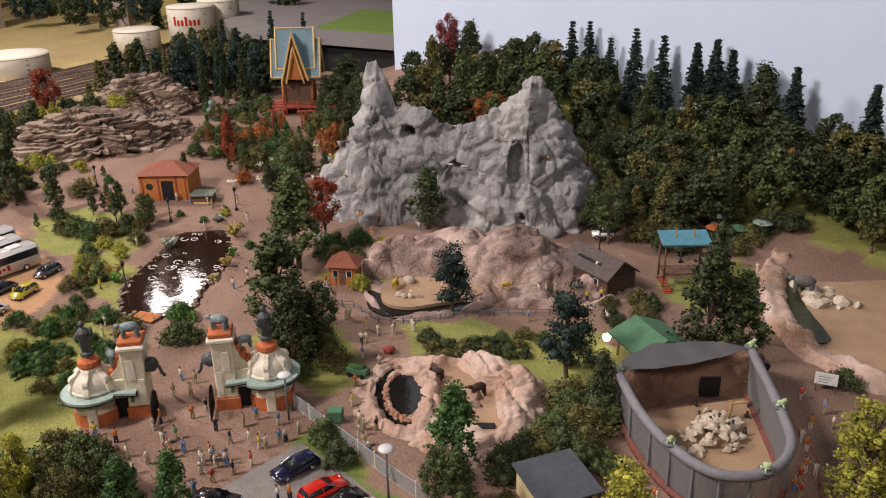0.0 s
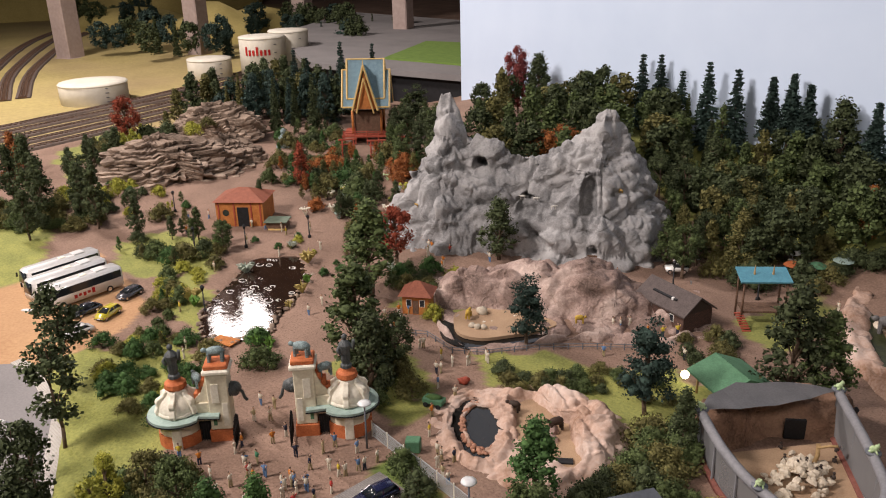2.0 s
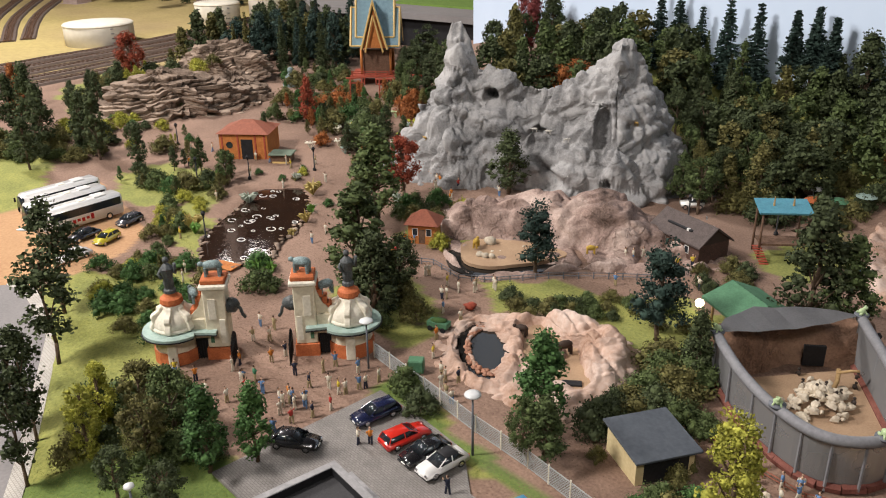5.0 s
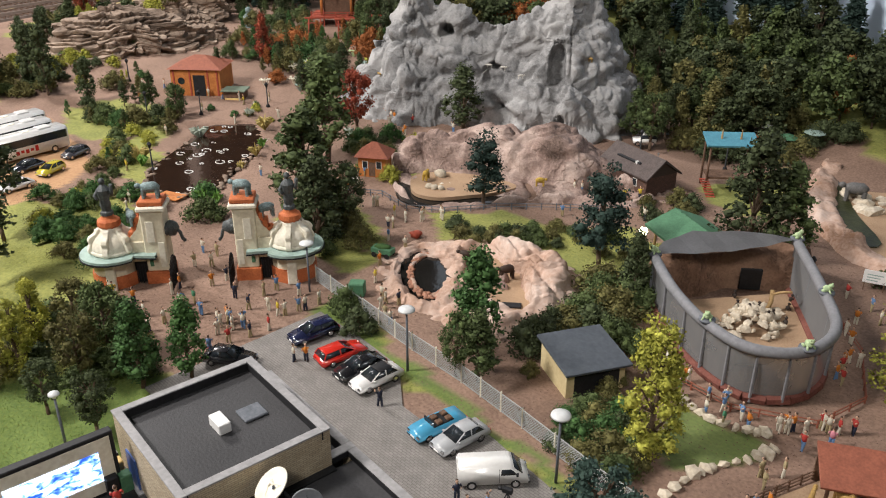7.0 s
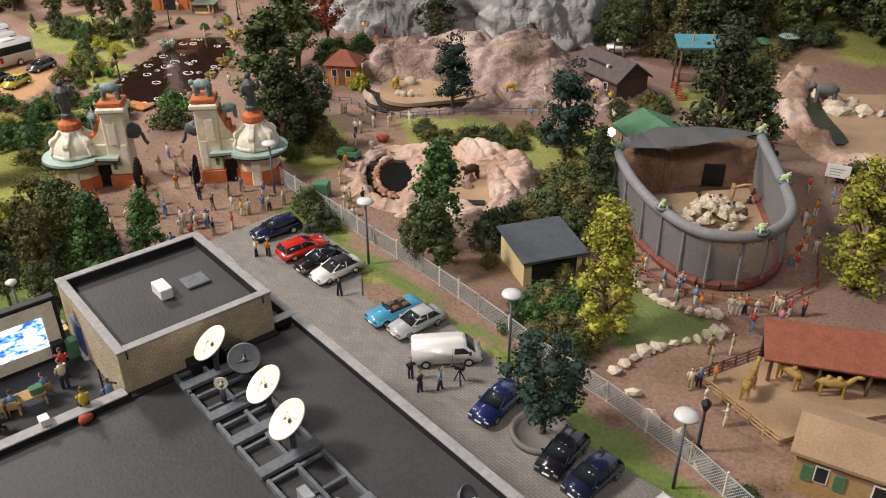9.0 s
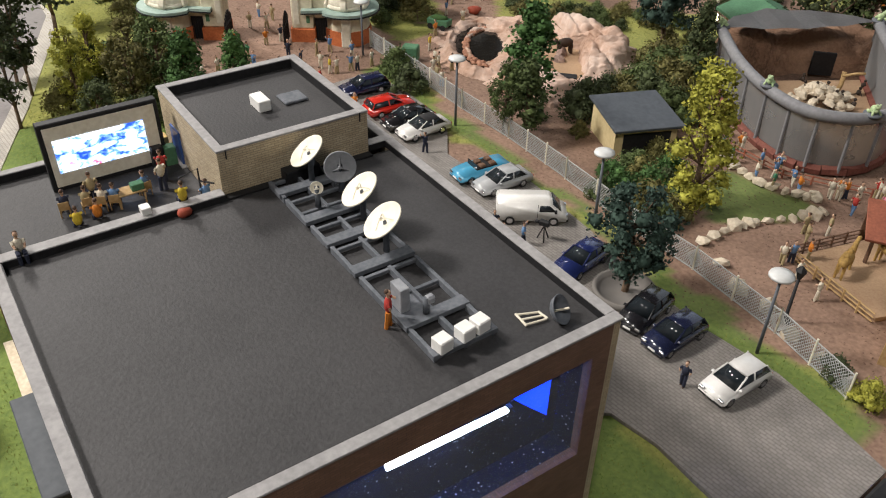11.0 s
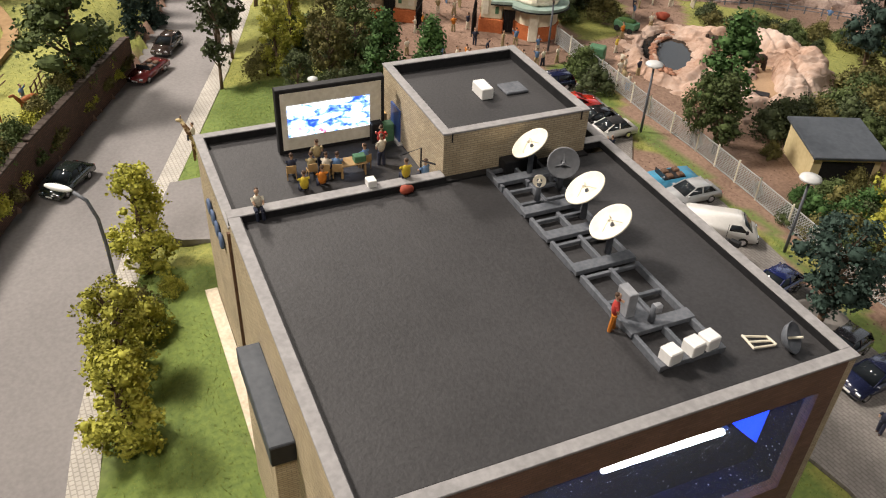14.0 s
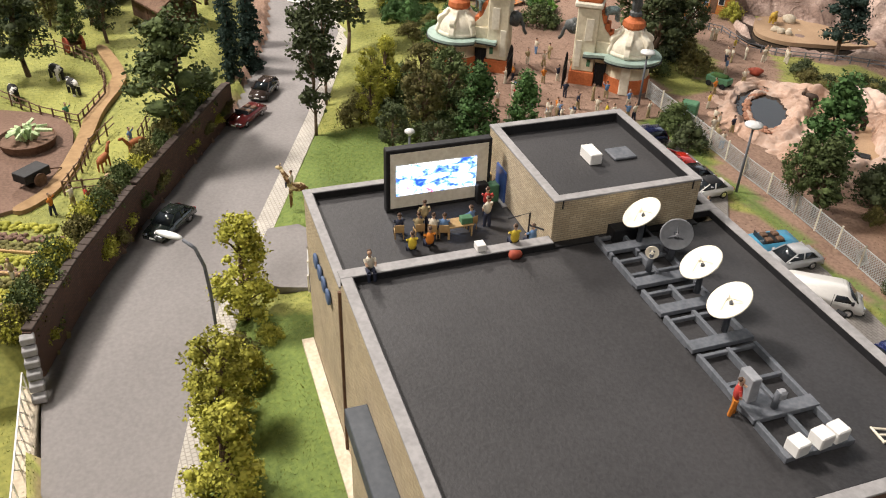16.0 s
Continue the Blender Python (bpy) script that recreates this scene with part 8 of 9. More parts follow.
for x, y, r in ((-14.4, -4.8, 150), (-14.2, -4.2, 160), (-14.6, -2.4, 200), (-14.7, -5.6, 180), (-14.9, -6.75, 170)):
    chair(x, y, r)
for k, m in enumerate(("green_roof", "gold", "black")):
    on_studio(solo("waste_bin", box(-0.35, 0.35, -0.35, 0.35, 0, 1.2 + 0.1 * k, 0.05), M[m], label=f"{('dark green', 'yellow', 'black')[k]} bin beside the blue door", category="bin", group="terrace bins"), -17.4 - 1.3 * (k == 1), 0.05 - 0.75 * (k == 2), T)
on_studio(solo("white_carton", box(-0.3, 0.3, -0.25, 0.25, 0, 0.4, 0.03), M["white"], label="small white carton on the parapet", category="box"), -10.3, -3.5, CT)
on_studio(solo("red_bag", blob((0, 0, 0.25), (0.3, 0.4, 0.28), 0.2, 2), M["red_wood"], label="brownish red bag on the roof by the parapet", category="bag"), -9.5, -1.75, ROOF)

# ---- animals ----
BEAST = {k: mat("hide_" + k, c, tuple(v * 0.6 for v in c), 150, 0.7, 0.2) for k, c in (("bay", (0.36, 0.12, 0.04)), ("camel", (0.46, 0.29, 0.09)), ("grey", (0.16, 0.155, 0.15)), ("bear", (0.05, 0.03, 0.02)), ("white", (0.7, 0.67, 0.6)), ("lion", (0.55, 0.36, 0.06)))}
BEAST["cow"] = mat("hide_cow", (0.7, 0.68, 0.63), (0.015, 0.015, 0.015), 95, 0.7, 0.2, 0, 0.5)
BEAST["giraffe"] = mat("hide_giraffe", (0.62, 0.50, 0.28), (0.14, 0.07, 0.03), 230, 0.7, 0.2, 0, 0.6)
for nm, L, m, x, y, rot, lab, kind in (
        ("horse", 2.7, "bay", -62.1, -1.1, 150, "chestnut horse figure grazing on the meadow", "horse"), ("horse", 2.7, "bay", -64.6, 2.0, -60, "chestnut horse figure standing on the meadow", "horse"),
        ("cow", 2.6, "cow", -80.4, -2.7, 200, "black and white cow figure on the pasture", "beast"), ("cow", 2.6, "cow", -85.1, -4.2, 30, "black and white cow figure on the pasture", "beast"), ("cow", 2.6, "cow", -80.2, -8.4, 10, "black and white cow figure on the pasture", "beast"),
        ("camel", 3.4, "camel", -4.6, 60.6, 100, "ochre camel figure in the sandy pen", "camel"), ("camel", 3.4, "camel", -3.0, 64.0, 160, "ochre camel figure in the sandy pen", "camel"), ("camel", 3.2, "camel", 0.0, 65.0, 30, "ochre camel figure in the sandy pen", "camel"),
        ("rhino", 4.4, "grey", -27.5, 127.5, 200, "grey rhinoceros figure in the sandy enclosure", "rhino"), ("bear", 2.6, "bear", -46.6, 74.0, 240, "dark brown bear figure in the rock pit", "beast"), ("bear", 2.2, "bear", -53.0, 73.5, 200, "black bear figure on the pool rim", "beast"),
        ("lion", 2.2, "lion", -75.6, 88.0, 120, "yellow lion figure on the enclosure sand", "beast"), ("lion", 2.0, "lion", -62.0, 98.5, 40, "yellow lion figure on the rock", "beast"),
        ("elephant", 4.4, "grey", -203, 94, 180, "grey elephant figure behind the layered rock", "elephant"), ("tapir", 2.2, "white", -83.5, 80.6, 160, "white animal figure beside the kiosk", "beast")):
    z = gz(x, y) + (1.0 if nm in ("lion",) else 0.35 if nm in ("bear", "rhino", "camel") else 0)
    animal(nm, L, BEAST[m], x, y, z, rot, lab, kind)
gf = bmesh.new()
blob((0, 0, 2.0), (0.85, 0.36, 0.45), 0.1, 2, 3, 1, gf)
rod((0.55, 0, 2.15), (1.35, 0, 3.75), 0.34, 0.16, 8, gf)
blob((1.5, 0, 3.85), (0.34, 0.15, 0.17), 0.1, 2, 5, 1, gf)
for sx in (-0.6, 0.6):
    for sy in (-0.2, 0.2):
        rod((sx * 1.1, sy, 0), (sx, sy, 1.9), 0.09, 0.16, 6, gf)
rod((-0.85, 0, 2.1), (-1.05, 0, 1.2), 0.06, 0.05, 5, gf)
for sy in (-0.07, 0.07):
    rod((1.4, sy, 3.95), (1.34, sy, 4.25), 0.04, 0.05, 5, gf)
solo("giraffe", gf, BEAST["giraffe"], -53.0, 14.2, -0.4, 245, "spotted giraffe figure walking on the lawn", "animal figure")
figurine(-53.2, 13.75, "w", 1.6, 245, 3, "riding the giraffe", 1.0, "n")
for key, lo, hi in (("cow", 0.49, 0.52), ("giraffe", 0.47, 0.53)):
    for nd in BEAST[key].node_tree.nodes:
        if nd.type == "VALTORGB":
            nd.color_ramp.elements[0].position, nd.color_ramp.elements[1].position = lo, hi
gr = random.Random(3)
for s, d, z in ((2.5, 2.5, 9.5), (6.0, 3.2, 7.6), (8.5, 3.0, 8.6), (13, -2.8, 1.6), (10, -2.6, 1.4), (24, 1.5, 6.8), (-15, 4, 7.6), (12, 1, 5.6), (-20, 6, 6)):
    e = math.radians(MT["ang"])
    x, y = -94 + s * math.cos(e) - d * math.sin(e), 112 + s * math.sin(e) + d * math.cos(e)
    animal("mountain_goat", 1.5, BEAST["white" if gr.random() < 0.7 else "camel"], x, y, float(mountain_z(np.array([[s]]), np.array([[d]]))[0, 0]) - 0.15, gr.uniform(0, 360), "small pale goat figure standing on the grey rock", "goat", group="rock goats")

# ---- pond ----
POND = [(-101, 56), (-107, 58.5), (-112, 62.8), (-118, 71), (-124.7, 79.2), (-123, 84.5), (-119.5, 86.1), (-113, 83.5), (-107.9, 80), (-103, 73.5), (-99.8, 68.3), (-95.5, 64), (-96, 59.5)]
M["pond"] = mat("pond_water", (0.030, 0.016, 0.010), (0.018, 0.010, 0.007), 30, 0.05, 0.22, 0, 3, 0, 0.6)
ps = [(v.x, v.y) for v in smooth_line([(x, y, 0) for x, y in POND], 4, True)]
solo("pond", prism(ps, -0.2, 0.32), M["pond"], label="shallow brown pond with a glossy reflecting surface", kind="structure")
pr = random.Random(2)
bm = bmesh.new()
for k, (x, y) in enumerate(ps):
    for j in range(3):
        blob((x + pr.gauss(0, 0.5), y + pr.gauss(0, 0.5), 0.2), pr.uniform(0.3, 0.6), 0.4, 1, k + j, 0.6, bm)
tagged(part("pond_edge_stones", bm, M["brown_rock"]), "brown stones round the pond shore", "stones", kind="stuff")
bm = bmesh.new()
for k in range(46):
    x, y = pr.uniform(-122, -97), pr.uniform(58, 84)
    if not inside(np.array([[x]]), np.array([[y]]), POND)[0, 0]:
        continue
    r = pr.uniform(0.3, 0.9)
    n = 12
    for a in range(n):
        if pr.random() < 0.25:
            continue
        p, q = 2 * math.pi * a / n, 2 * math.pi * (a + 1) / n
        rod((x + r * math.cos(p), y + r * math.sin(p) * 0.8, 0.34), (x + r * math.cos(q), y + r * math.sin(q) * 0.8, 0.34), 0.08, 0.08, 4, bm)
tagged(part("water_lilies", bm, M["white"]), "white lily rings floating on the pond", "lilies", kind="stuff")
rf = thing("wooden_raft", -97.5, 57.6, 0.2, 20, "small orange-brown wooden landing on the pond shore", "landing")
for k in range(6):
    part("plank", box(-2, 2, -1.2 + 0.4 * k, -0.85 + 0.4 * k, 0.1, 0.25), M["orange_wood"], rf)

# ---- street edge, garden wall and farm ----
def ribbon(name, line, width, z, thick, material, label, side=1):
    off = []
    for k, (x, y) in enumerate(line):
        a, b = line[max(k - 1, 0)], line[min(k + 1, len(line) - 1)]
        d = Vector((b[0] - a[0], b[1] - a[1])).normalized()
        off.append((x - d.y * width * side, y + d.x * width * side))
    return solo(name, prism(line + off[::-1], z - thick, z), material, label=label, kind="structure")


pave = [(x, y) for x, y in ROAD_RIGHT[:9]]
M["paving"] = brick_mat("paving", (0.60, 0.565, 0.50), (0.55, 0.515, 0.45), (0.40, 0.37, 0.33), 0.34, 0.34)
ribbon("pavement", pave, 1.7, ROAD_Z + 0.45, 1.2, M["paving"], "pale slab pavement beside the street", -1)
for o in scene.objects:
    if o.name == "pavement":
        b_ = bmesh.new()
        b_.from_mesh(o.data)
        uv = b_.loops.layers.uv.verify()
        for f in b_.faces:
            for lp in f.loops:
                lp[uv].uv = (lp.vert.co.x, lp.vert.co.y)
        b_.to_mesh(o.data)
        b_.free()
gw = thing("garden_wall", 0, 0, 0, 0, "dark brown brick retaining wall beside the street", "wall", kind="structure")
seg = WALL_LINE[1:5]
for (x1, y1), (x2, y2) in zip(seg, seg[1:]):
    L, a = math.hypot(x2 - x1, y2 - y1), math.degrees(math.atan2(y2 - y1, x2 - x1))
    o = part("wall_panel", wall_uv(box(-0.1, L + 0.1, -0.3, 0.3, 0, 4.0)), M["redbrick"], gw)
    o.matrix_basis = pose(x1 * K, y1 * K, (ROAD_Z + 0.2) * K, 0, 0, a)
    for k in range(int(L / 0.9)):
        c = part("coping_stone", box(0.02, 0.86, -0.38, 0.38, 0, 0.22, 0.04), M["redbrick"], gw)
        c.matrix_basis = pose(x1 * K, y1 * K, (ROAD_Z + 4.2) * K, 0, 0, a) @ pose(k * 0.9 * K, 0, 0)
for k in range(6):
    part("step_stone", box(-38.9 + 0.5 * k, -38.2 + 0.5 * k, -8.1, -7.2, ROAD_Z + 3.6 - 0.6 * k, ROAD_Z + 4.1 - 0.6 * k, 0.05), M["coping"], gw, "grey stepped end stone")
kb = thing("bridge_kerb", 0, 0, 0, 0, "pale concrete kerb with a white railing", "kerb", kind="structure")
kl = [(-37.4, -8.0), (-28, -8.6), (-15, -9.5)]
for (x1, y1), (x2, y2) in zip(kl, kl[1:]):
    L, a = math.hypot(x2 - x1, y2 - y1), math.degrees(math.atan2(y2 - y1, x2 - x1))
    part("kerb_block", box(0, L, -0.9, 0.3, -1, 0.7, 0.05), M["pale_rock"], kb).matrix_basis = pose(x1 * K, y1 * K, ROAD_Z * K, 0, 0, a)
    for k in range(int(L / 1.2)):
        part("rail_post", rod((k * 1.2, -0.4, 0.6), (k * 1.2 + 0.0, -0.4, 2.1), 0.06, 0.06, 5), M["white"], kb).matrix_basis = pose(x1 * K, y1 * K, ROAD_Z * K, 0, 0, a)
        part("rail_brace", rod((k * 1.2, -0.4, 0.7), (k * 1.2 + 1.2, -0.4, 2.0), 0.05, 0.05, 5), M["white"], kb).matrix_basis = pose(x1 * K, y1 * K, ROAD_Z * K, 0, 0, a)
    part("hand_rail", rod((0, -0.4, 2.1), (L, -0.4, 2.1), 0.07, 0.07, 5), M["white"], kb).matrix_basis = pose(x1 * K, y1 * K, ROAD_Z * K, 0, 0, a)

solo("farm_yard", prism([(v.x, v.y) for v in smooth_line([(px, py, 0) for px, py in [(-57, -7.6), (-60, -4.6), (-66, -3.6), (-72, -3.6), (-76, -7), (-78, -16), (-58, -16)]], 4, True)], 1.4, 1.95), M["earth"], label="dark earth farm yard", kind="structure")
M["field_path"] = mat("field_path", (0.36, 0.24, 0.125), (0.24, 0.15, 0.075), 30, 0.95, 0.3)
solo("field_path", prism([(v.x, v.y) for v in smooth_line([(px, py, 0) for px, py in [(-56.5, -7.4), (-60, -4.4), (-68, -1.8), (-74, -0.2), (-80, 2.2), (-84, 2.8), (-92, 1.6), (-92, 0.4), (-84, 1.4), (-80, 0.6), (-74, -1.8), (-68, -3.2), (-60, -5.9), (-57, -8.6)]], 4, True)], 1.3, 2.0), M["field_path"], label="trodden orange-brown field path", kind="structure")
rail_fence([(-96, -9.8), (-93.5, -4), (-88, -0.2), (-82, 0.6), (-78.2, 0.3), (-74, -1.6), (-71.9, -2.6), (-75, -6), (-80, -9.6)], "brown split-rail fence round the cow pasture", 1.3)
rail_fence([(-57.0, 1.3), (-57.8, -1.5), (-58.3, -4.6), (-62, -3.0), (-66.1, -2.0), (-70.5, 0.5)], "brown split-rail fence round the horse meadow", 1.3)
rail_fence([(-66.5, 2.4), (-70.5, 3.9)], "brown split-rail fence on the meadow", 1.3)
gbed = random.Random(4)
M["dry_grass"] = mat("dry_grass", (0.50, 0.40, 0.15), (0.36, 0.29, 0.10), 6, 0.95, 0.3, 0, 20)
beds = {"earth": bmesh.new(), "leaf_bright": bmesh.new(), "leaf_olive": bmesh.new()}
for k in range(9):
    x0 = -55.0 + 1.62 * k
    n = int(min(34, 24 + 6 * (k % 3), (x0 + 62) * 2.2 + 8))
    hue = ("leaf_bright", "earth", "leaf_olive")[k % 3]
    for j in range(n):
        q = -11.4 + 0.26 * j
        x, y = x0 + 0.53 * (q + 9.5) + gbed.gauss(0, 0.08), q
        if y > 0.62 * (-x - 44.5) - 5.6:
            break
        for i in range(2 if hue == "earth" else 3):
            blob((x + gbed.uniform(-0.45, 0.45), y + gbed.gauss(0, 0.1), gz(x, y) + 0.08), (gbed.uniform(0.2, 0.34), gbed.uniform(0.2, 0.34), gbed.uniform(0.1, 0.2 if hue == "earth" else 0.3)), 0.5, 1, j + i, 1.0, beds[hue])
for hue, word in (("earth", "dark soil"), ("leaf_bright", "yellow-green leafy"), ("leaf_olive", "olive-green leafy")):
    tagged(part("vegetable_rows", beds[hue], M[hue]), word + " vegetable rows in the garden", "garden bed", kind="stuff")
for x0, y0 in ((-50.6, -8.4), (-47.4, -8.2), (-44.4, -8.6)):
    solo("bed_plank", box(-2.0, 2.0, -0.12, 0.12, 0, 0.22, 0.03), M["tan_wood"], x0, y0, gz(x0, y0), 62, "pale wooden board edging a vegetable bed", "board", "bed boards")
pl = thing("flower_tub", -68.5, -7.2, 1.9, 0, "round wooden tub planted with pale leafy plants", "planter")
part("tub", lathe([(2.3, 0), (2.6, 0.9), (2.45, 0.95), (2.3, 0.7), (0.1, 0.7)], 24, smooth=False), M["brown_wood"], pl)
lf = bmesh.new()
for k in range(26):
    a, r = gbed.uniform(0, 6.28), gbed.uniform(0.2, 1.8)
    tube([(0.4 * r * math.cos(a), 0.4 * r * math.sin(a), 0.7), (0.8 * r * math.cos(a), 0.8 * r * math.sin(a), 1.7), (1.4 * r * math.cos(a), 1.4 * r * math.sin(a), 1.6)], 0.16, 4, lf)
part("leaves", lf, M["frog"], pl, "pale green fleshy leaves")
ct = thing("farm_cart", -60.8, -6.9, 1.95, 130, "dark wooden two-wheeled farm cart tipped on the yard", "cart")
b = box(-1.3, 1.3, -0.8, 0.8, 0.6, 1.4, 0.04)
part("box", b, M["black"], ct)
for sy in (-0.95, 0.95):
    part("wheel", rod((0, sy - 0.08, 0.6), (0, sy + 0.08, 0.6), 0.6, 0.6, 12), M["brown_wood"], ct)
part("shaft", rod((1.2, 0, 0.8), (3.0, 0, 0.1), 0.08, 0.06, 5), M["brown_wood"], ct)
gn = thing("field_roller", -92.5, -1.9, 1.7, 20, "old red-wheeled farm roller on the pasture", "farm machine")
for sy in (-0.9, 0.9):
    part("wheel", rod((0, sy - 0.1, 0.9), (0, sy + 0.1, 0.9), 0.9, 0.9, 16), M["red_wood"], gn)
part("axle", rod((0, -1, 0.9), (0, 1, 0.9), 0.25, 0.25, 8), M["brown_wood"], gn)
part("drawbar", rod((0, 0, 0.9), (4.2, 0, 0.15), 0.09, 0.07, 5), M["brown_wood"], gn)
for x, y, c in ((-55.6, -2.8, "r"), (-54.0, -1.6, "r"), (-56.2, -4.0, "w"), (-55.3, -5.6, "o"), (-65.9, 1.6, "b"), (-73.5, -3.6, "g"), (-46.8, -8.6, "k")):
    figurine(x, y, c, where="in the farm garden", group="farm workers")
for k, (x, y) in enumerate(((-59.5, -0.6), (-59.0, 0.3))):
    solo("straw_bale", blob((0, 0, 0.12), (0.95, 0.7, 0.4), 0.5, 3, k), M["sand"], x, y, gz(x, y), 20 * k, "loose straw heap on the meadow", "straw", "straw heaps")
hut("barn", -101, 9.5, 20, 8, 5, 2.6, 2.0, M["brown_wood"], M["brown_wood"], "small brown wooden barn with a gable roof", 0.5, 0, False, 1.6)

# ---- far background of the layout ----
M["pier"] = mat("pier_concrete", (0.42, 0.33, 0.29), (0.34, 0.26, 0.23), 15, 0.9, 0.1)
M["tank"] = mat("tank_white", (0.70, 0.66, 0.56), (0.60, 0.56, 0.47), 10, 0.6, 0.05)
M["ballast"] = mat("ballast", (0.15, 0.11, 0.09), (0.08, 0.06, 0.05), 100, 0.95, 0.6)
M["railsteel"] = paint("rail_steel", (0.22, 0.16, 0.13), 0.4, 0.5)
for x, y, w in ((-442, 164, 10), (-396, 213, 9), (-409, 287, 9), (-315, 283, 8)):
    ob = thing("viaduct_pier", x, y, 0, 20, "tall pinkish concrete viaduct pier", "pier", "viaduct piers")
    part("shaft", box(-w / 2, w / 2, -w / 2, w / 2, -1, 150, 0.5), M["pier"], ob)
    part("footing", box(-w * 0.7, w * 0.7, -w * 0.7, w * 0.7, -1, 3, 0.5), M["pier"], ob)


def tank(x, y, r, h, z, bars=False):
    ob = thing("storage_tank", x, y, z, 0, "round white fuel storage tank" + (" with red lettering bars" if bars else ""), "tank", "fuel tanks")
    part("shell", lathe([(r, -1), (r, h), (r * 0.98, h + 0.3), (r * 0.5, h + r * 0.06), (0.1, h + r * 0.08)], 36), M["tank"], ob)
    part("rim", lathe([(r * 1.01, h - 0.5), (r * 1.02, h - 0.2), (r * 1.01, h)], 36), M["tank"], ob)
    if bars:
        for k in range(7):
            a = -0.95 + 0.17 * k - 0.35
            bm = box(r + 0.05, r + 0.2, -0.45, 0.45, h * 0.58, h * (0.72 + 0.08 * (k in (0, 3))))
            bmesh.ops.rotate(bm, verts=bm.verts, cent=(0, 0, 0), matrix=Matrix.Rotation(a, 3, "Z"))
            part("lettering_bar", bm, M["red_lamp"], ob, "red lettering bar")
    for k in range(5):
        part("ladder_rung", box(r - 0.1, r + 0.4, -0.5, 0.5, h * k / 5 + 0.5, h * k / 5 + 0.7), M["frame"], ob)


tank(-303, 121, 12, 8, 2)
tank(-319, 177, 9.2, 10, 1)
tank(-300, 192, 9.5, 16, 4, True)
tank(-303, 207, 8.5, 18, 3)


def track(pts, label):
    ob = thing("railway_track", 0, 0, 0, 0, label, "railway track", "railway tracks")
    bed, sl, rl = bmesh.new(), bmesh.new(), bmesh.new()
    pts = [(v.x, v.y) for v in smooth_line([(x, y, 0) for x, y in pts], 7)]
    for (x1, y1), (x2, y2) in zip(pts, pts[1:]):
        z1, z2 = gz(x1, y1) + 0.6, gz(x2, y2) + 0.6
        d = Vector((x2 - x1, y2 - y1, 0)).normalized()
        nrm = Vector((-d.y, d.x, 0))
        for off, m, r in ((0.0, bed, 2.4), (0.8, rl, 0.13), (-0.8, rl, 0.13)):
            a, b2 = Vector((x1, y1, z1)) + nrm * off, Vector((x2, y2, z2)) + nrm * off
            if m is bed:
                v = [m.verts.new(p) for p in (a + nrm * r, a - nrm * r, b2 - nrm * r, b2 + nrm * r)]
                v2 = [m.verts.new(p.co + Vector((0, 0, -1.2)) + (nrm * 1.0 if k in (0, 3) else nrm * -1.0)) for k, p in enumerate(v)]
                m.faces.new(v)
                for k in range(4):
                    m.faces.new((v[k], v2[k], v2[(k + 1) % 4], v[(k + 1) % 4]))
            else:
                rod(a + Vector((0, 0, 0.25)), b2 + Vector((0, 0, 0.25)), r, r, 4, m)
        n = int(math.hypot(x2 - x1, y2 - y1) / 1.6)
        for k in range(n):
            p = Vector((x1, y1, z1)).lerp(Vector((x2, y2, z2)), k / n)
            rod(p - nrm * 1.5 + Vector((0, 0, 0.05)), p + nrm * 1.5 + Vector((0, 0, 0.05)), 0.28, 0.28, 4, sl)
    bmesh.ops.remove_doubles(bed, verts=bed.verts, dist=0.4)
    part("ballast_bed", bed, M["ballast"], ob)
    part("sleeper_bed", sl, M["brown_wood"], ob, kind="stuff")
    part("steel_rail", rl, M["railsteel"], ob, kind="stuff")


for k in range(5):
    o = 9.0 * k
    track([(-232 - o, 40), (-246 - o, 95), (-262 - o, 150), (-292 - o, 210)], "brown model railway track with steel rails")
for k in range(3):
    track([(-330, 90 + 7 * k), (-420, 120 + 10 * k), (-560, 190 + 14 * k), (-700, 300 + 16 * k)], "brown model railway track with steel rails")
for k in range(4):
    track([(-330 - 9 * k, 40), (-420 - 8 * k, 95), (-520 - 6 * k, 110), (-640, 90 - 9 * k), (-800, 40 - 9 * k)], "brown model railway track with steel rails")
solo("grass_hill", blob((0, 0, 0), (48, 30, 26), 0.25, 3, 5), M["dry_grass"], -455, 262, -4, 20, "rounded ochre grass hill far behind", "hill")
solo("grass_hill", blob((0, 0, 0), (120, 60, 60), 0.25, 3, 4), M["dry_grass"], -760, 210, -6, 70, "rounded ochre grass hill far behind", "hill")
solo("grass_hill", blob((0, 0, 0), (110, 60, 55), 0.25, 3, 7), M["dry_grass"], -700, 360, -6, 120, "rounded ochre grass hill far behind", "hill")
solo("grass_hill", blob((0, 0, 0), (60, 40, 20), 0.25, 3, 9), M["dry_grass"], -560, 250, -4, 20, "rounded ochre grass hill far behind", "hill")
# grey yard next to the wall's free edge; black fill paints the shaded gap below
solo("raised_yard", prism([(-255, 182), (-186, 196), (-240, 330), (-420, 330), (-350, 232)], 12.5, 14.5), M["asphalt"], label="raised grey yard of the neighbouring layout", kind="structure")
solo("yard_base", prism([(-252, 185), (-188, 198), (-242, 328), (-415, 328), (-348, 235)], -2, 12.5), M["black"], label="black fill standing in for the shaded gap below the raised yard", kind="structure")
solo("yard_lawn", prism([(-236, 205), (-195, 212), (-225, 262), (-262, 250)], 14.5, 15.2), M["lawn"], label="green lawn on the raised yard", kind="structure")

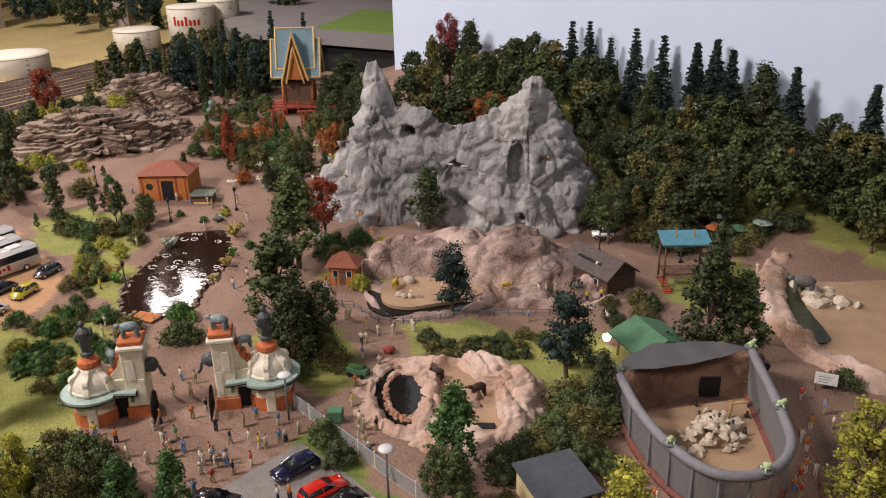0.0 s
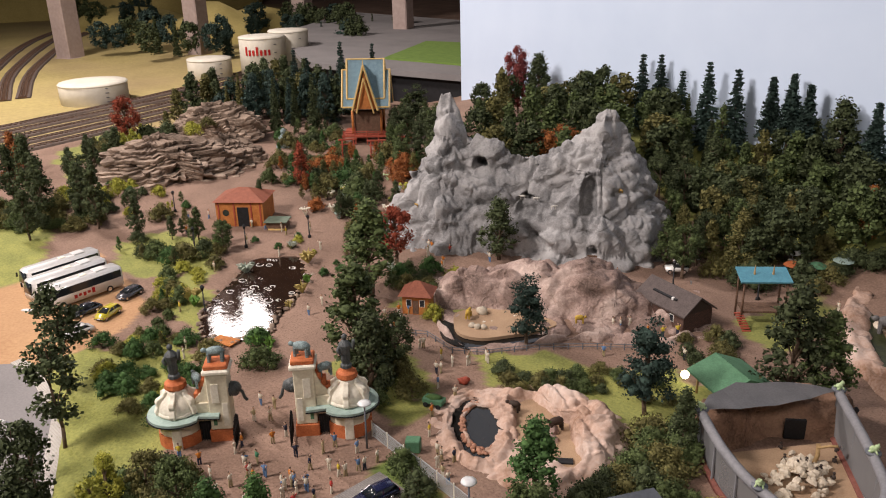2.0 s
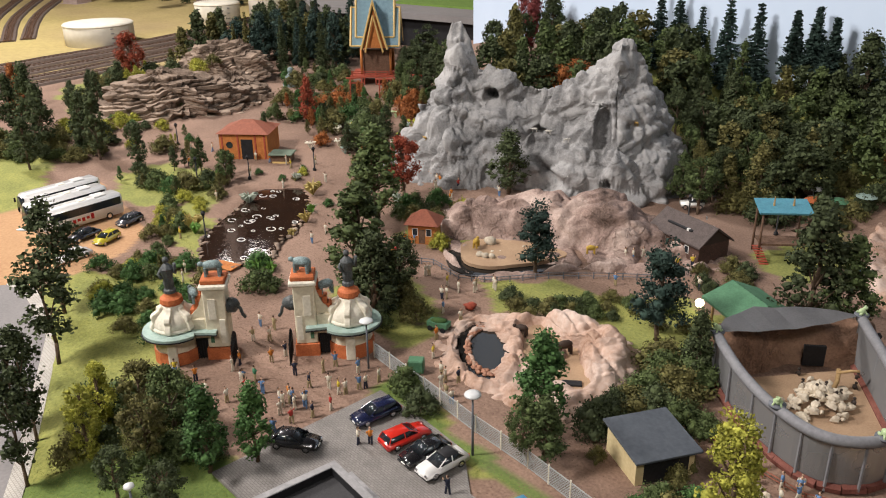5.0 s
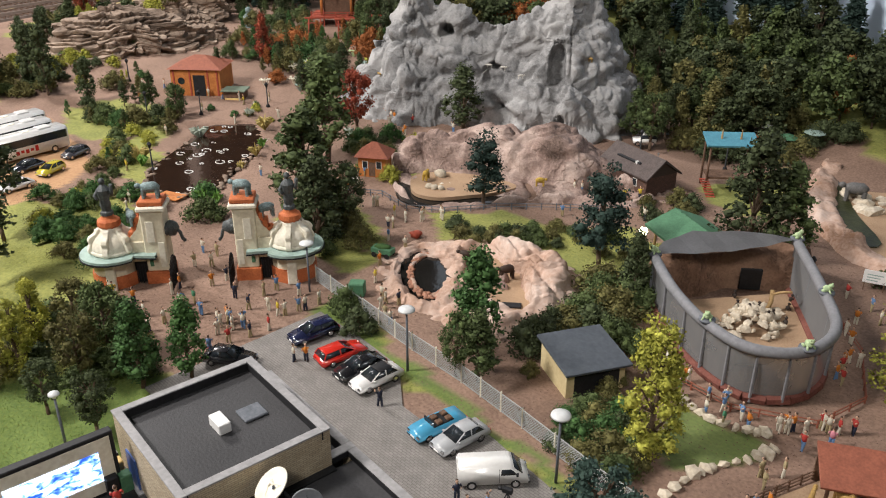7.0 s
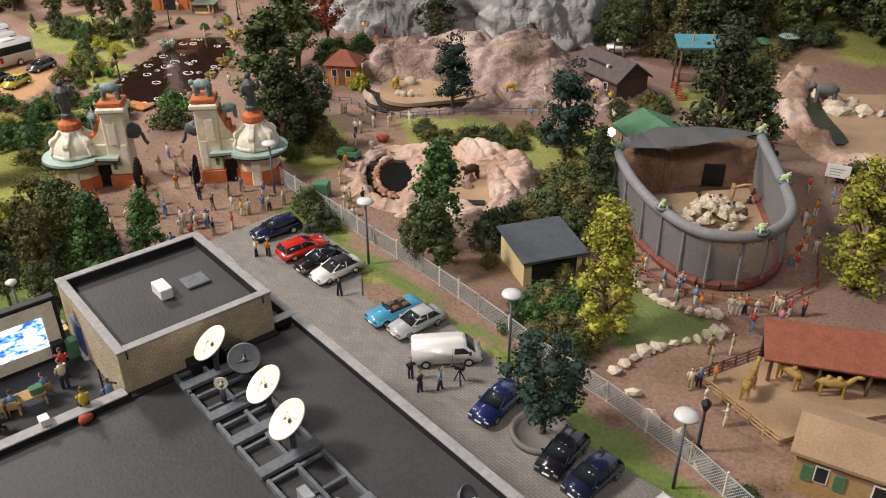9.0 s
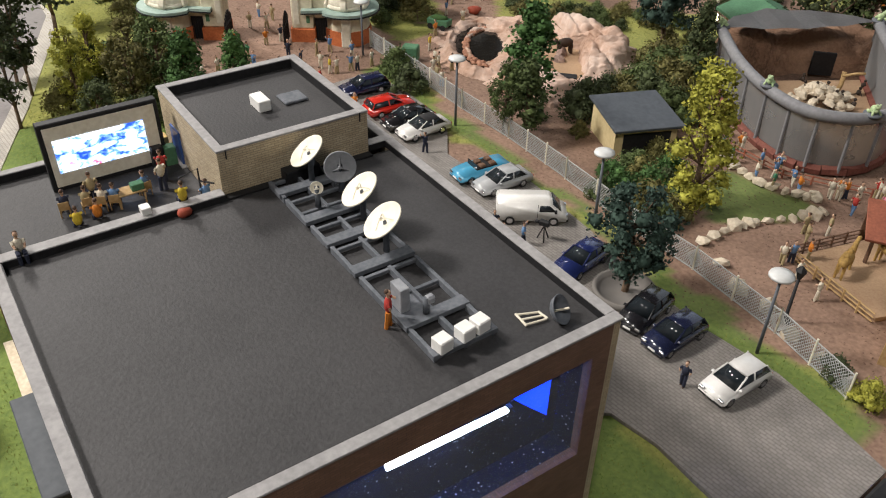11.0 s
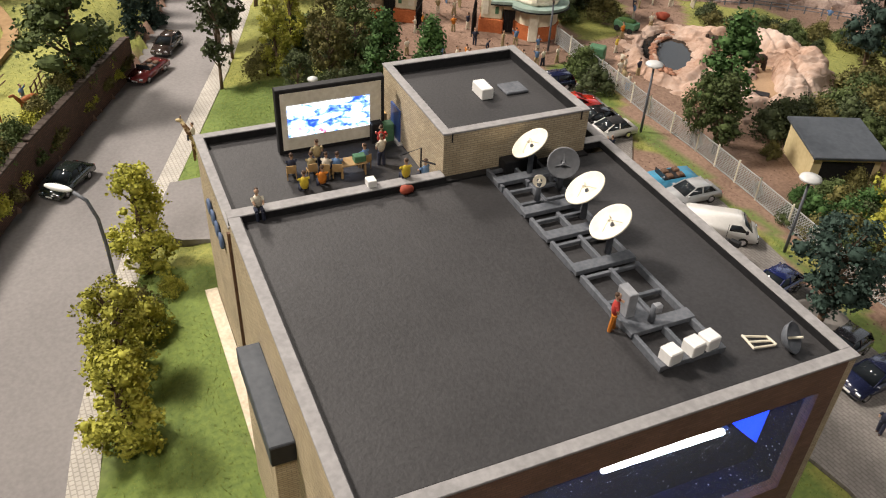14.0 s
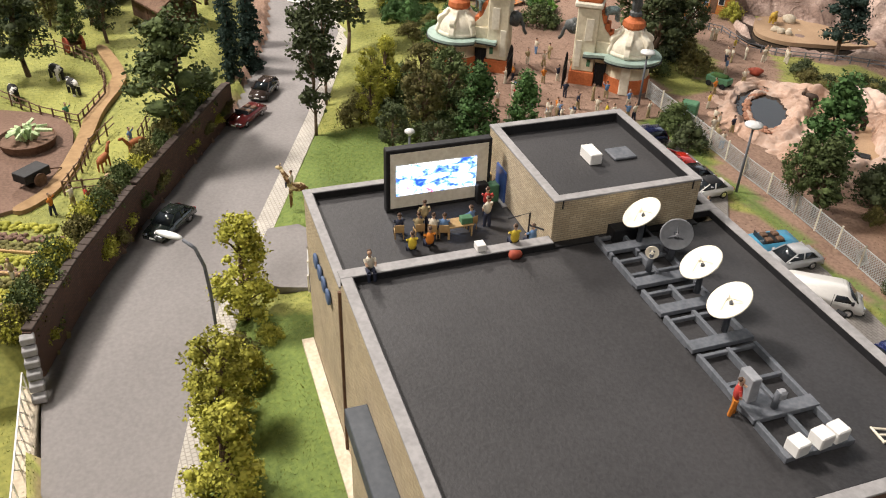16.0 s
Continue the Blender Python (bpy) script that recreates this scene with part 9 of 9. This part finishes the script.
# ---- shrubs and woods ----
def scatter(kinds, hues, poly, n, h, seed, wide=(0.9, 1.2), zoff=0.0, clear=2.0, far=False):
    r = random.Random(seed)
    xs, ys = [p[0] for p in poly], [p[1] for p in poly]
    done, k, got = [], 0, 0
    while got < n and k < n * 40:
        k += 1
        x, y = r.uniform(min(xs), max(xs)), r.uniform(min(ys), max(ys))
        if not inside(np.array([[x]]), np.array([[y]]), poly)[0, 0] or any(math.hypot(x - a, y - b) < clear for a, b in done):
            continue
        done.append((x, y))
        got += 1
        spec = (r.choice(kinds), r.choice(hues), x, y, r.uniform(*h), r.uniform(*wide), r.randint(0, 900))
        if far:
            (GROWTH if far == "wall" else WOOD).append(spec)
        else:
            plant(*spec)


DK = ["leaf_dark", "leaf_mid", "leaf_olive"]
scatter(["bush"], ["leaf_mid", "leaf_olive", "leaf_bright", "leaf_green"], [(-113, 41), (-104, 55), (-92, 54), (-84, 46), (-80, 37), (-92, 38)], 26, (1.8, 3.4), 1, clear=1.7)
scatter(["bush"], DK, [(-80, 36), (-70, 24), (-58, 26), (-57, 36), (-70, 38)], 16, (2.2, 4.2), 2)
scatter(["bush"], ["leaf_mid", "leaf_olive", "leaf_bright"], [(-114, 55), (-128, 60), (-133, 76), (-128, 76), (-118, 62)], 13, (1.8, 3.4), 3)
scatter(["bush", "tall"], DK + ["leaf_green"], [(-130, 60), (-150, 62), (-152, 78), (-134, 82), (-127, 74)], 16, (2.8, 5.5), 4)
scatter(["bush"], DK, [(-62, 79.5), (-52, 89), (-42, 94), (-40, 88), (-50, 83.5), (-58, 77)], 15, (1.5, 2.8), 5)
scatter(["bush"], DK, [(-38, 80), (-33, 86), (-30, 84), (-33, 72), (-37, 72)], 9, (3.0, 5.0), 6)
scatter(["bush"], DK, [(-35, 64), (-30, 70.5), (-26, 72), (-30, 73), (-36, 70)], 9, (3.0, 4.6), 7, clear=1.6)
scatter(["bush"], DK + ["leaf_green"], [(-25, 56), (-19, 56), (-20, 62), (-25, 60)], 8, (2.0, 3.4), 8, clear=1.4)
scatter(["bush"], DK, [(-80, 66), (-68, 60), (-64, 66), (-74, 74), (-80, 74)], 14, (2.4, 4.0), 9)
scatter(["bush"], DK + ["leaf_green", "leaf_bright"], [(-96, 84), (-98, 98), (-84, 101), (-80, 94), (-90, 84)], 14, (2.0, 3.6), 10)
scatter(["bush"], DK, [(-118, 94), (-112, 92), (-110, 100), (-120, 100)], 7, (2, 4), 11)
scatter(["bush", "tall", "tall"], DK + ["leaf_olive", "leaf_rust", "leaf_green"], [(-128, 100), (-120, 108), (-128, 128), (-150, 138), (-168, 134), (-160, 112), (-142, 100)], 60, (3.0, 6.5), 12)
scatter(["tall", "round", "layered"], ["leaf_dark", "leaf_dark", "leaf_mid"], [(-128, 120), (-118, 130), (-150, 160), (-176, 172), (-185, 162), (-165, 145)], 26, (7, 13), 13, clear=4)
scatter(["tall", "spruce", "tall"], ["leaf_dark", "leaf_dark", "leaf_blue", "leaf_olive"], [(-196, 140), (-205, 118), (-240, 118), (-262, 170), (-225, 185), (-200, 168)], 40, (11, 18), 14, clear=5, far=True)
scatter(["spruce"], ["leaf_blue"], [(-200, 150), (-220, 140), (-250, 175), (-215, 185)], 9, (14, 22), 15, clear=6)
scatter(["round", "tall"], ["leaf_dark", "leaf_olive", "leaf_mid"], [(-208, 78), (-198, 92), (-188, 78), (-196, 66)], 6, (7, 11), 16, clear=4)
scatter(["tall"], ["leaf_dark"], [(-176, 50), (-160, 52), (-158, 66), (-180, 68)], 3, (9, 14), 17, clear=6)
scatter(["spruce", "round"], ["leaf_blue", "leaf_dark"], [(-430, 165), (-350, 190), (-360, 225), (-440, 215)], 15, (14, 22), 18, clear=6, far=True)
scatter(["spruce", "round"], ["leaf_blue", "leaf_dark"], [(-420, 245), (-350, 262), (-300, 240), (-330, 300), (-430, 320)], 26, (14, 22), 19, clear=7, far=True)
scatter(["spruce", "round"], ["leaf_blue", "leaf_dark"], [(-600, 215), (-500, 225), (-520, 290), (-620, 280)], 16, (14, 24), 20, clear=8, far=True)
# wood behind the grey mountain and up the slope to the wall
scatter(["round", "round", "tall"], ["leaf_dark", "leaf_dark", "leaf_mid", "leaf_olive"], [(-126, 128), (-112, 128), (-100, 134), (-88, 146), (-80, 164), (-110, 180), (-150, 178), (-140, 148)], 46, (9, 15), 21, clear=4.5, far=True)
scatter(["round", "round", "tall"], ["leaf_dark", "leaf_dark", "leaf_mid", "leaf_olive"], [(-70, 142), (-58, 132), (-46, 136), (-36, 146), (-10, 152), (10, 140), (30, 140), (30, 185), (-60, 178), (-78, 160)], 120, (7.5, 13), 22, clear=3.8, far=True)
scatter(["bush"], ["leaf_dark", "leaf_olive"], [(-62, 134), (-50, 128), (-38, 134), (-34, 146), (-56, 146)], 16, (3, 5), 23)
plant("round", "leaf_wine", -146, 178, 17, 0.7)
plant("tall", "leaf_wine", -140, 172, 13, 1.0)
plant("tall", "leaf_dark", -137, 177, 15.5, 1.2)
plant("tall", "leaf_olive", -119, 172, 13, 1.3)
plant("round", "leaf_rust", -101, 142, 13, 1.1)
plant("round", "leaf_rust", -105, 140, 11, 1.1)
plant("tall", "leaf_rust", -40, 150, 11, 0.9)
for x, y, tip, w in ((-53.5, 168, 26.5, 1.2), (-22, 161, 22, 1.3), (-14, 158, 24, 1.2), (-6, 156, 22, 1.3)):
    plant("tall", "leaf_dark", x, y, tip - gz(x, y), w)
plant("bush", "leaf_dark", -72.5, 116.6, 3.2, 1.0)
plant("bush", "leaf_dark", -49.5, 54.0, 3.2, 1.0)
plant("bush", "leaf_mid", -53.8, 55.6, 3.4, 1.0)
plant("bush", "leaf_green", -93.5, 61, 3.4, 1.1)
plant("bush", "leaf_mid", -87.5, 57.5, 4.0, 1.1)
plant("bush", "leaf_bright", -81.0, 85.5, 2.8, 1.0)
plant("bush", "leaf_olive", -35.5, 5.2, 2.6, 1.0)
plant("bush", "leaf_bright", -33.0, 5.2, 3.2, 1.0)
plant("bush", "leaf_bright", -36.3, 7.6, 1.6, 1.0)
plant("bush", "leaf_mid", -14, 104.5, 3.4, 1.0)
plant("bush", "leaf_dark", 0.5, 50.5, 2.0, 1.0)
plant("bush", "leaf_bright", 3.3, 50.0, 2.2, 1.0)
scatter(["bush", "bush", "tall"], DK + ["leaf_olive", "leaf_rust", "leaf_green"], [(-205, 140), (-192, 150), (-160, 130), (-150, 108), (-160, 102), (-176, 116)], 44, (2.2, 5.0), 31, clear=2.4)
scatter(["bush", "bush", "tall"], DK + ["leaf_green", "leaf_bright"], [(-192, 76), (-172, 82), (-155, 86), (-152, 78), (-170, 68), (-190, 66)], 26, (1.8, 4.2), 32, clear=2.4)
scatter(["bush", "tall"], ["leaf_olive", "leaf_dark", "leaf_bright"], [(-222, 84), (-206, 84), (-212, 110), (-226, 112)], 14, (4, 8), 33, clear=3)
scatter(["tall", "round", "tall"], ["leaf_dark", "leaf_mid", "leaf_olive"], [(-72, 130), (-62, 124), (-54, 130), (-58, 150), (-76, 160)], 14, (8, 13), 34, clear=3.5)
scatter(["tall", "round"], ["leaf_dark", "leaf_olive", "leaf_mid"], [(-30, 148), (0, 128), (30, 122), (30, 150), (-20, 158)], 26, (8, 14), 35, clear=4.0, far=True)
scatter(["tall", "spruce", "layered"], ["leaf_dark", "leaf_blue"], [(-224, 128), (-214, 142), (-200, 152), (-190, 168), (-215, 172), (-240, 140)], 26, (10, 17), 36, clear=4.0)
scatter(["tall", "round"], ["leaf_dark", "leaf_olive", "leaf_dark"], [(-12, 124), (0, 118), (30, 112), (30, 150), (-10, 150)], 20, (8, 13), 41, clear=4.0, far=True)
scatter(["bush", "bush", "tall"], ["leaf_olive", "leaf_mid", "leaf_green"], [(-128, 62), (-112, 52), (-104, 44), (-100, 48), (-112, 58), (-122, 68)], 12, (1.8, 3.4), 42, clear=2.0)
scatter(["tall", "round"], ["leaf_dark", "leaf_mid", "leaf_olive"], [(-92, -2), (-98, 14), (-120, 20), (-140, 10), (-120, -10)], 22, (7, 11), 43, clear=3.6)
plant("bush", "leaf_bright", -201, 108, 4.2, 1.1, z=8.2)
plant("bush", "leaf_olive", -203, 113, 3.6, 1.0, z=9.0)
plant("bush", "leaf_dark", -184, 97, 3.0, 1.0, z=7.5)
plant("bush", "leaf_mid", -178, 92, 2.4, 1.0, z=4.6)
plant("bush", "leaf_bright", -180, 80, 2.6, 1.0)
plant("bush", "leaf_dark", -112, 100.5, 3.4, 0.8)
scatter(["tall", "round", "spruce"], ["leaf_dark", "leaf_mid", "leaf_dark"], [(-97, 168), (-86, 152), (-76, 146), (-70, 156), (-80, 172), (-92, 178)], 20, (8, 12), 51, clear=3.2)
for x, y, h in ((-24.6, 63.4, 2.4), (-25.2, 65.6, 2.6), (-24.0, 61.4, 1.8), (-31.8, 61.0, 1.9)):
    plant("bush", "leaf_olive", x, y, h, 0.8)
scatter(["tall", "round"], ["leaf_dark", "leaf_olive", "leaf_mid"], [(-36, 150), (-28, 143), (-14, 138), (4, 136), (8, 150), (-20, 158)], 16, (7, 11), 71, clear=3.4)
solo("planting_ring", lathe([(2.3, 0), (2.3, 0.5), (2.0, 0.5), (1.95, 0.2), (0.1, 0.3)], 28), M["cobble"], -13.1, 46.0, 0.2, 0, "round earth bed with a low kerb in the car park", "planter")
scatter(["bush"], ["leaf_olive", "leaf_dark", "leaf_mid"], [(-24, 54), (-15, 53), (-15, 57.5), (-22, 60)], 9, (1.4, 2.8), 61, clear=1.4)
scatter(["bush"], ["leaf_dark", "leaf_olive"], [(-36, 100), (-42, 112), (-50, 106), (-44, 98)], 9, (1.6, 3.0), 62, clear=2.0)
# plants round the pond
def spiky_plant(x, y, h, material, label, n=22, seed=0):
    r = random.Random(seed)
    bm = bmesh.new()
    for k in range(n):
        a, e = r.uniform(0, 6.283), r.uniform(0.25, 1.0)
        q = h * r.uniform(0.7, 1.1)
        c, d = math.cos(a) * e * q * 0.6, math.sin(a) * e * q * 0.6
        tip = Vector((c, d, q * (1.05 - 0.55 * e)))
        mid = Vector((c * 0.45, d * 0.45, q * 0.6))
        side = Vector((-math.sin(a), math.cos(a), 0)) * 0.06 * h
        v = [bm.verts.new(p) for p in (-side * 0.6, side * 0.6, mid + side, tip, mid - side)]
        bm.faces.new(v)
    bmesh.ops.solidify(bm, geom=list(bm.faces), thickness=0.03)
    return solo("spiky_plant", bm, material, x, y, gz(x, y) - 0.05, 0, label, "plant", "plants round the pond")


M["silver_leaf"] = mat("silver_leaf", (0.46, 0.50, 0.42), (0.30, 0.35, 0.28), 90, 0.8, 0.1)
M["reed"] = mat("reed", (0.48, 0.38, 0.13), (0.34, 0.27, 0.09), 90, 0.8, 0.1)
M["fern"] = mat("fern", (0.16, 0.30, 0.055), (0.09, 0.19, 0.035), 90, 0.8, 0.1)
for k, (x, y, h, key, word) in enumerate(((-119.6, 74.6, 3.2, "silver_leaf", "silvery grey"), (-115.6, 61.4, 3.8, "reed", "straw yellow"), (-113.4, 60.8, 2.6, "fern", "fresh green"), (-114.4, 84.6, 3.4, "reed", "straw yellow"), (-104.6, 76.6, 2.6, "reed", "straw yellow"),
                                         (-93.0, 60.4, 2.8, "fern", "fresh green"), (-91.4, 61.6, 2.2, "fern", "fresh green"), (-88.9, 59.6, 2.4, "fern", "fresh green"), (-99.5, 92.1, 3.2, "silver_leaf", "silvery grey"), (-107.4, 79.6, 2.2, "fern", "fresh green"),
                                         (-101.8, 71.8, 2.0, "reed", "straw yellow"), (-135.0, 77.2, 2.4, "fern", "fresh green"), (-122.6, 86.4, 2.2, "silver_leaf", "silvery grey"), (-95.8, 62.0, 1.8, "reed", "straw yellow"))):
    spiky_plant(x, y, h, M[key], f"{word} clump of long pointed leaves by the pond", 30, k)
scatter(["bush"], ["leaf_bright", "leaf_olive", "leaf_green"], [(-126, 78), (-121, 88), (-108, 83), (-106, 87), (-124, 94), (-132, 82)], 9, (0.9, 1.8), 94, clear=2.0)
# hedge and trees behind the coaches, bushes behind the bear rock
scatter(["bush"], DK, [(-192, 46), (-178, 49), (-163, 57), (-160, 62), (-170, 69), (-188, 58)], 22, (3.8, 6.6), 91, clear=2.6, far=True)
scatter(["tall", "round"], ["leaf_dark", "leaf_olive", "leaf_rust"], [(-206, 46), (-196, 58), (-212, 68), (-226, 54)], 8, (9, 13), 92, clear=4.5)
scatter(["bush"], DK, [(-58.4, 77.4), (-52.6, 85.4), (-50.4, 83.3), (-55.7, 77.6)], 7, (1.8, 2.8), 93, clear=1.5)
# overgrowth along the garden wall
for (x1, y1), (x2, y2) in zip(WALL_LINE[1:4], WALL_LINE[2:5]):
    wr = random.Random(int(-x1))
    for k in range(int(math.hypot(x2 - x1, y2 - y1) / 0.75)):
        u, d = wr.uniform(0, 1), wr.uniform(1.15, 1.6)
        GROWTH.append(("bush", wr.choice(["leaf_olive", "leaf_bright", "leaf_mid"]), x1 + (x2 - x1) * u - 0.5 * d, y1 + (y2 - y1) * u - 0.86 * d, wr.uniform(3.2, 4.8), 0.85, wr.randint(0, 900)))
scatter(["bush"], ["leaf_olive", "leaf_mid", "leaf_bright"], [(-41, -8.6), (-47, -5.6), (-57, -0.4), (-75, 11), (-75, 12.6), (-57, 1.2), (-47, -4.0), (-41, -6.6)], 40, (1.9, 3.4), 24, clear=0.8, far="wall")
scatter(["spruce"], ["leaf_blue"], [(-100, -14), (-108, 4), (-125, 8), (-130, -14)], 16, (9, 14), 25, clear=3.5, far=True)


far_wood("far_woodland", "dark mixed woodland of foam trees on the far slopes", WOOD)
far_wood("wall_growth", "olive green shrubs growing over the brick garden wall", GROWTH)


# ---- grass tufts ----
def tufts(n, seed, x0, x1, y0, y1, size, material, label):
    r = np.random.RandomState(seed)
    X, Y = r.uniform(x0, x1, n), r.uniform(y0, y1, n)
    keep = grass_amount(X[None], Y[None])[0] > 0.5
    X, Y = X[keep], Y[keep]
    Z = ground_z(X[None], Y[None])[0]
    m = len(X)
    a, h = r.uniform(0, 6.283, m), r.uniform(0.5, 1.2, m) * size
    dx, dy = np.cos(a) * size * 0.28, np.sin(a) * size * 0.28
    lx, ly = r.normal(0, 0.4, m) * size, r.normal(0, 0.4, m) * size
    v = np.stack([np.stack([X - dx, Y - dy, Z - 0.05], 1), np.stack([X + dx, Y + dy, Z - 0.05], 1), np.stack([X + lx, Y + ly, Z + h], 1)], 1).reshape(-1, 3)
    f = np.arange(3 * m).reshape(-1, 3)
    me = bpy.data.meshes.new("grass_tufts")
    me.from_pydata((v * K).tolist(), [], f.tolist())
    me.materials.append(material)
    tagged(new("grass_tufts", me), label, "grass", kind="stuff")


tufts(150000, 1, -116, 8, -14, 100, 0.14, M["grass"], "short dry yellow-green model grass")
tufts(45000, 2, -43, 0, -4, 13, 0.06, M["lawn"], "short green model lawn beside the studio")
tufts(80000, 3, -70, 8, 10, 58, 0.11, M["lawn"], "short green model lawn along the car park")


def pebbles(n, seed):
    r = np.random.RandomState(seed)
    X, Y = r.uniform(-115, 6, n), r.uniform(36, 112, n)
    keep = grass_amount(X[None], Y[None])[0] < 0.5
    X, Y = X[keep], Y[keep]
    Z = ground_z(X[None], Y[None])[0]
    m = len(X)
    s = r.uniform(0.03, 0.1, m)
    o = np.array([[1, 0, 0], [-0.5, 0.87, 0], [-0.5, -0.87, 0], [0, 0, 0.8]])
    v = (np.stack([X, Y, Z], 1)[:, None, :] + o[None] * s[:, None, None]).reshape(-1, 3)
    i = 4 * np.arange(m)
    f = np.concatenate([np.stack([i, i + 1, i + 3], 1), np.stack([i + 1, i + 2, i + 3], 1), np.stack([i + 2, i, i + 3], 1)])
    me = bpy.data.meshes.new("gravel")
    me.from_pydata((v * K).tolist(), [], f.tolist())
    me.materials.append(M["earth"])
    tagged(new("gravel", me), "fine brown scatter gravel on the paths", "gravel", kind="stuff")


pebbles(30000, 5)


# ---- small fittings ----
def sign_board(x, y, rot, z=None, w=2.6, h=1.6):
    ob = thing("sign_board", x, y, gz(x, y) if z is None else z, rot, "white information board on two thin posts", "sign", "information boards")
    for sx in (-0.4, 0.4):
        part("post", rod((sx * w, 0, -0.2), (sx * w, 0, 1.4), 0.07, 0.07, 5), M["brown_wood"], ob)
    bm = box(-w / 2, w / 2, -0.06, 0.06, 1.0, 1.0 + h, 0.02)
    part("board", bm, M["white"], ob, "white board")
    for k in range(3):
        part("writing_bar", box(-w * 0.35, w * (0.1 + 0.1 * k), -0.075, -0.06, 1.3 + 0.35 * k, 1.42 + 0.35 * k), M["copper"], ob)


sign_board(-103.9, 106.6, 40, 0.6)
sign_board(-15.4, 102.6, 20)


def parasol(x, y, m, word):
    z = gz(x, y)
    ob = thing("parasol", x, y, z, 0, f"{word} parasol over a small table", "parasol", "parasols")
    part("pole", rod((0, 0, -0.2), (0, 0, 3.0), 0.07, 0.07, 5), M["white"], ob)
    part("canopy", lathe([(1.7, 2.4), (1.65, 2.45), (0.9, 2.85), (0.05, 3.1)], 10, smooth=False), m, ob)
    part("table", lathe([(0.8, 0.8), (0.8, 0.9)], 12), M["white"], ob)


for x, y, m, word in ((-46.5, 137, M["orange"], "orange"), (-43.0, 138, M["green_roof"], "green"), (-48.5, 141, M["white"], "striped white"), (-40, 141, M["copper"], "pale green")):
    parasol(x, y, m, word)
solo("waste_container", box(-0.9, 0.9, -0.7, 0.7, 0, 1.6, 0.12), M["green_roof"], -56.0, 59.0, 0.1, 40, "dark green waste container on the forecourt", "container")
wg = thing("hand_wagon", -61.5, 67.5, 0.1, 20, "green hand wagon loaded with hay", "wagon")
part("bed", box(-1.4, 1.4, -0.7, 0.7, 0.5, 1.2, 0.05), M["green_roof"], wg)
part("hay", blob((0, 0, 1.2), (1.1, 0.6, 0.45), 0.4, 2, 3), M["leaf_green"], wg)
for sx in (-0.9, 0.9):
    for sy in (-0.75, 0.75):
        part("wheel", rod((sx, sy - 0.06, 0.35), (sx, sy + 0.06, 0.35), 0.35, 0.35, 10), M["black"], wg)
solo("flower_clump", blob((0, 0, 0.5), (0.8, 0.7, 0.6), 0.6, 2, 5), M["red_wood"], -62.8, 74.2, 0, 0, "clump of red flowers beside the path", "flowers")
fl = random.Random(21)
for k in range(26):
    x, y = fl.uniform(-150, -122), fl.uniform(96, 132)
    bm = bmesh.new()
    for j in range(14):
        a, r = fl.uniform(0, 6.28), fl.uniform(0.3, 1.2)
        rod((0, 0, 0), (r * math.cos(a), r * math.sin(a), fl.uniform(0.8, 2.0)), 0.09, 0.03, 4, bm)
        blob((r * math.cos(a), r * math.sin(a), 1.5), 0.22, 0.3, 1, j, 1, bm)
    solo("garden_plant", bm, fl.choice([M["frog"], M["offwhite"], M["leaf_bright"], M["copper"]]), x, y, gz(x, y), 0, "pale spiky garden plant among the shrubs", "plant", "garden plants")
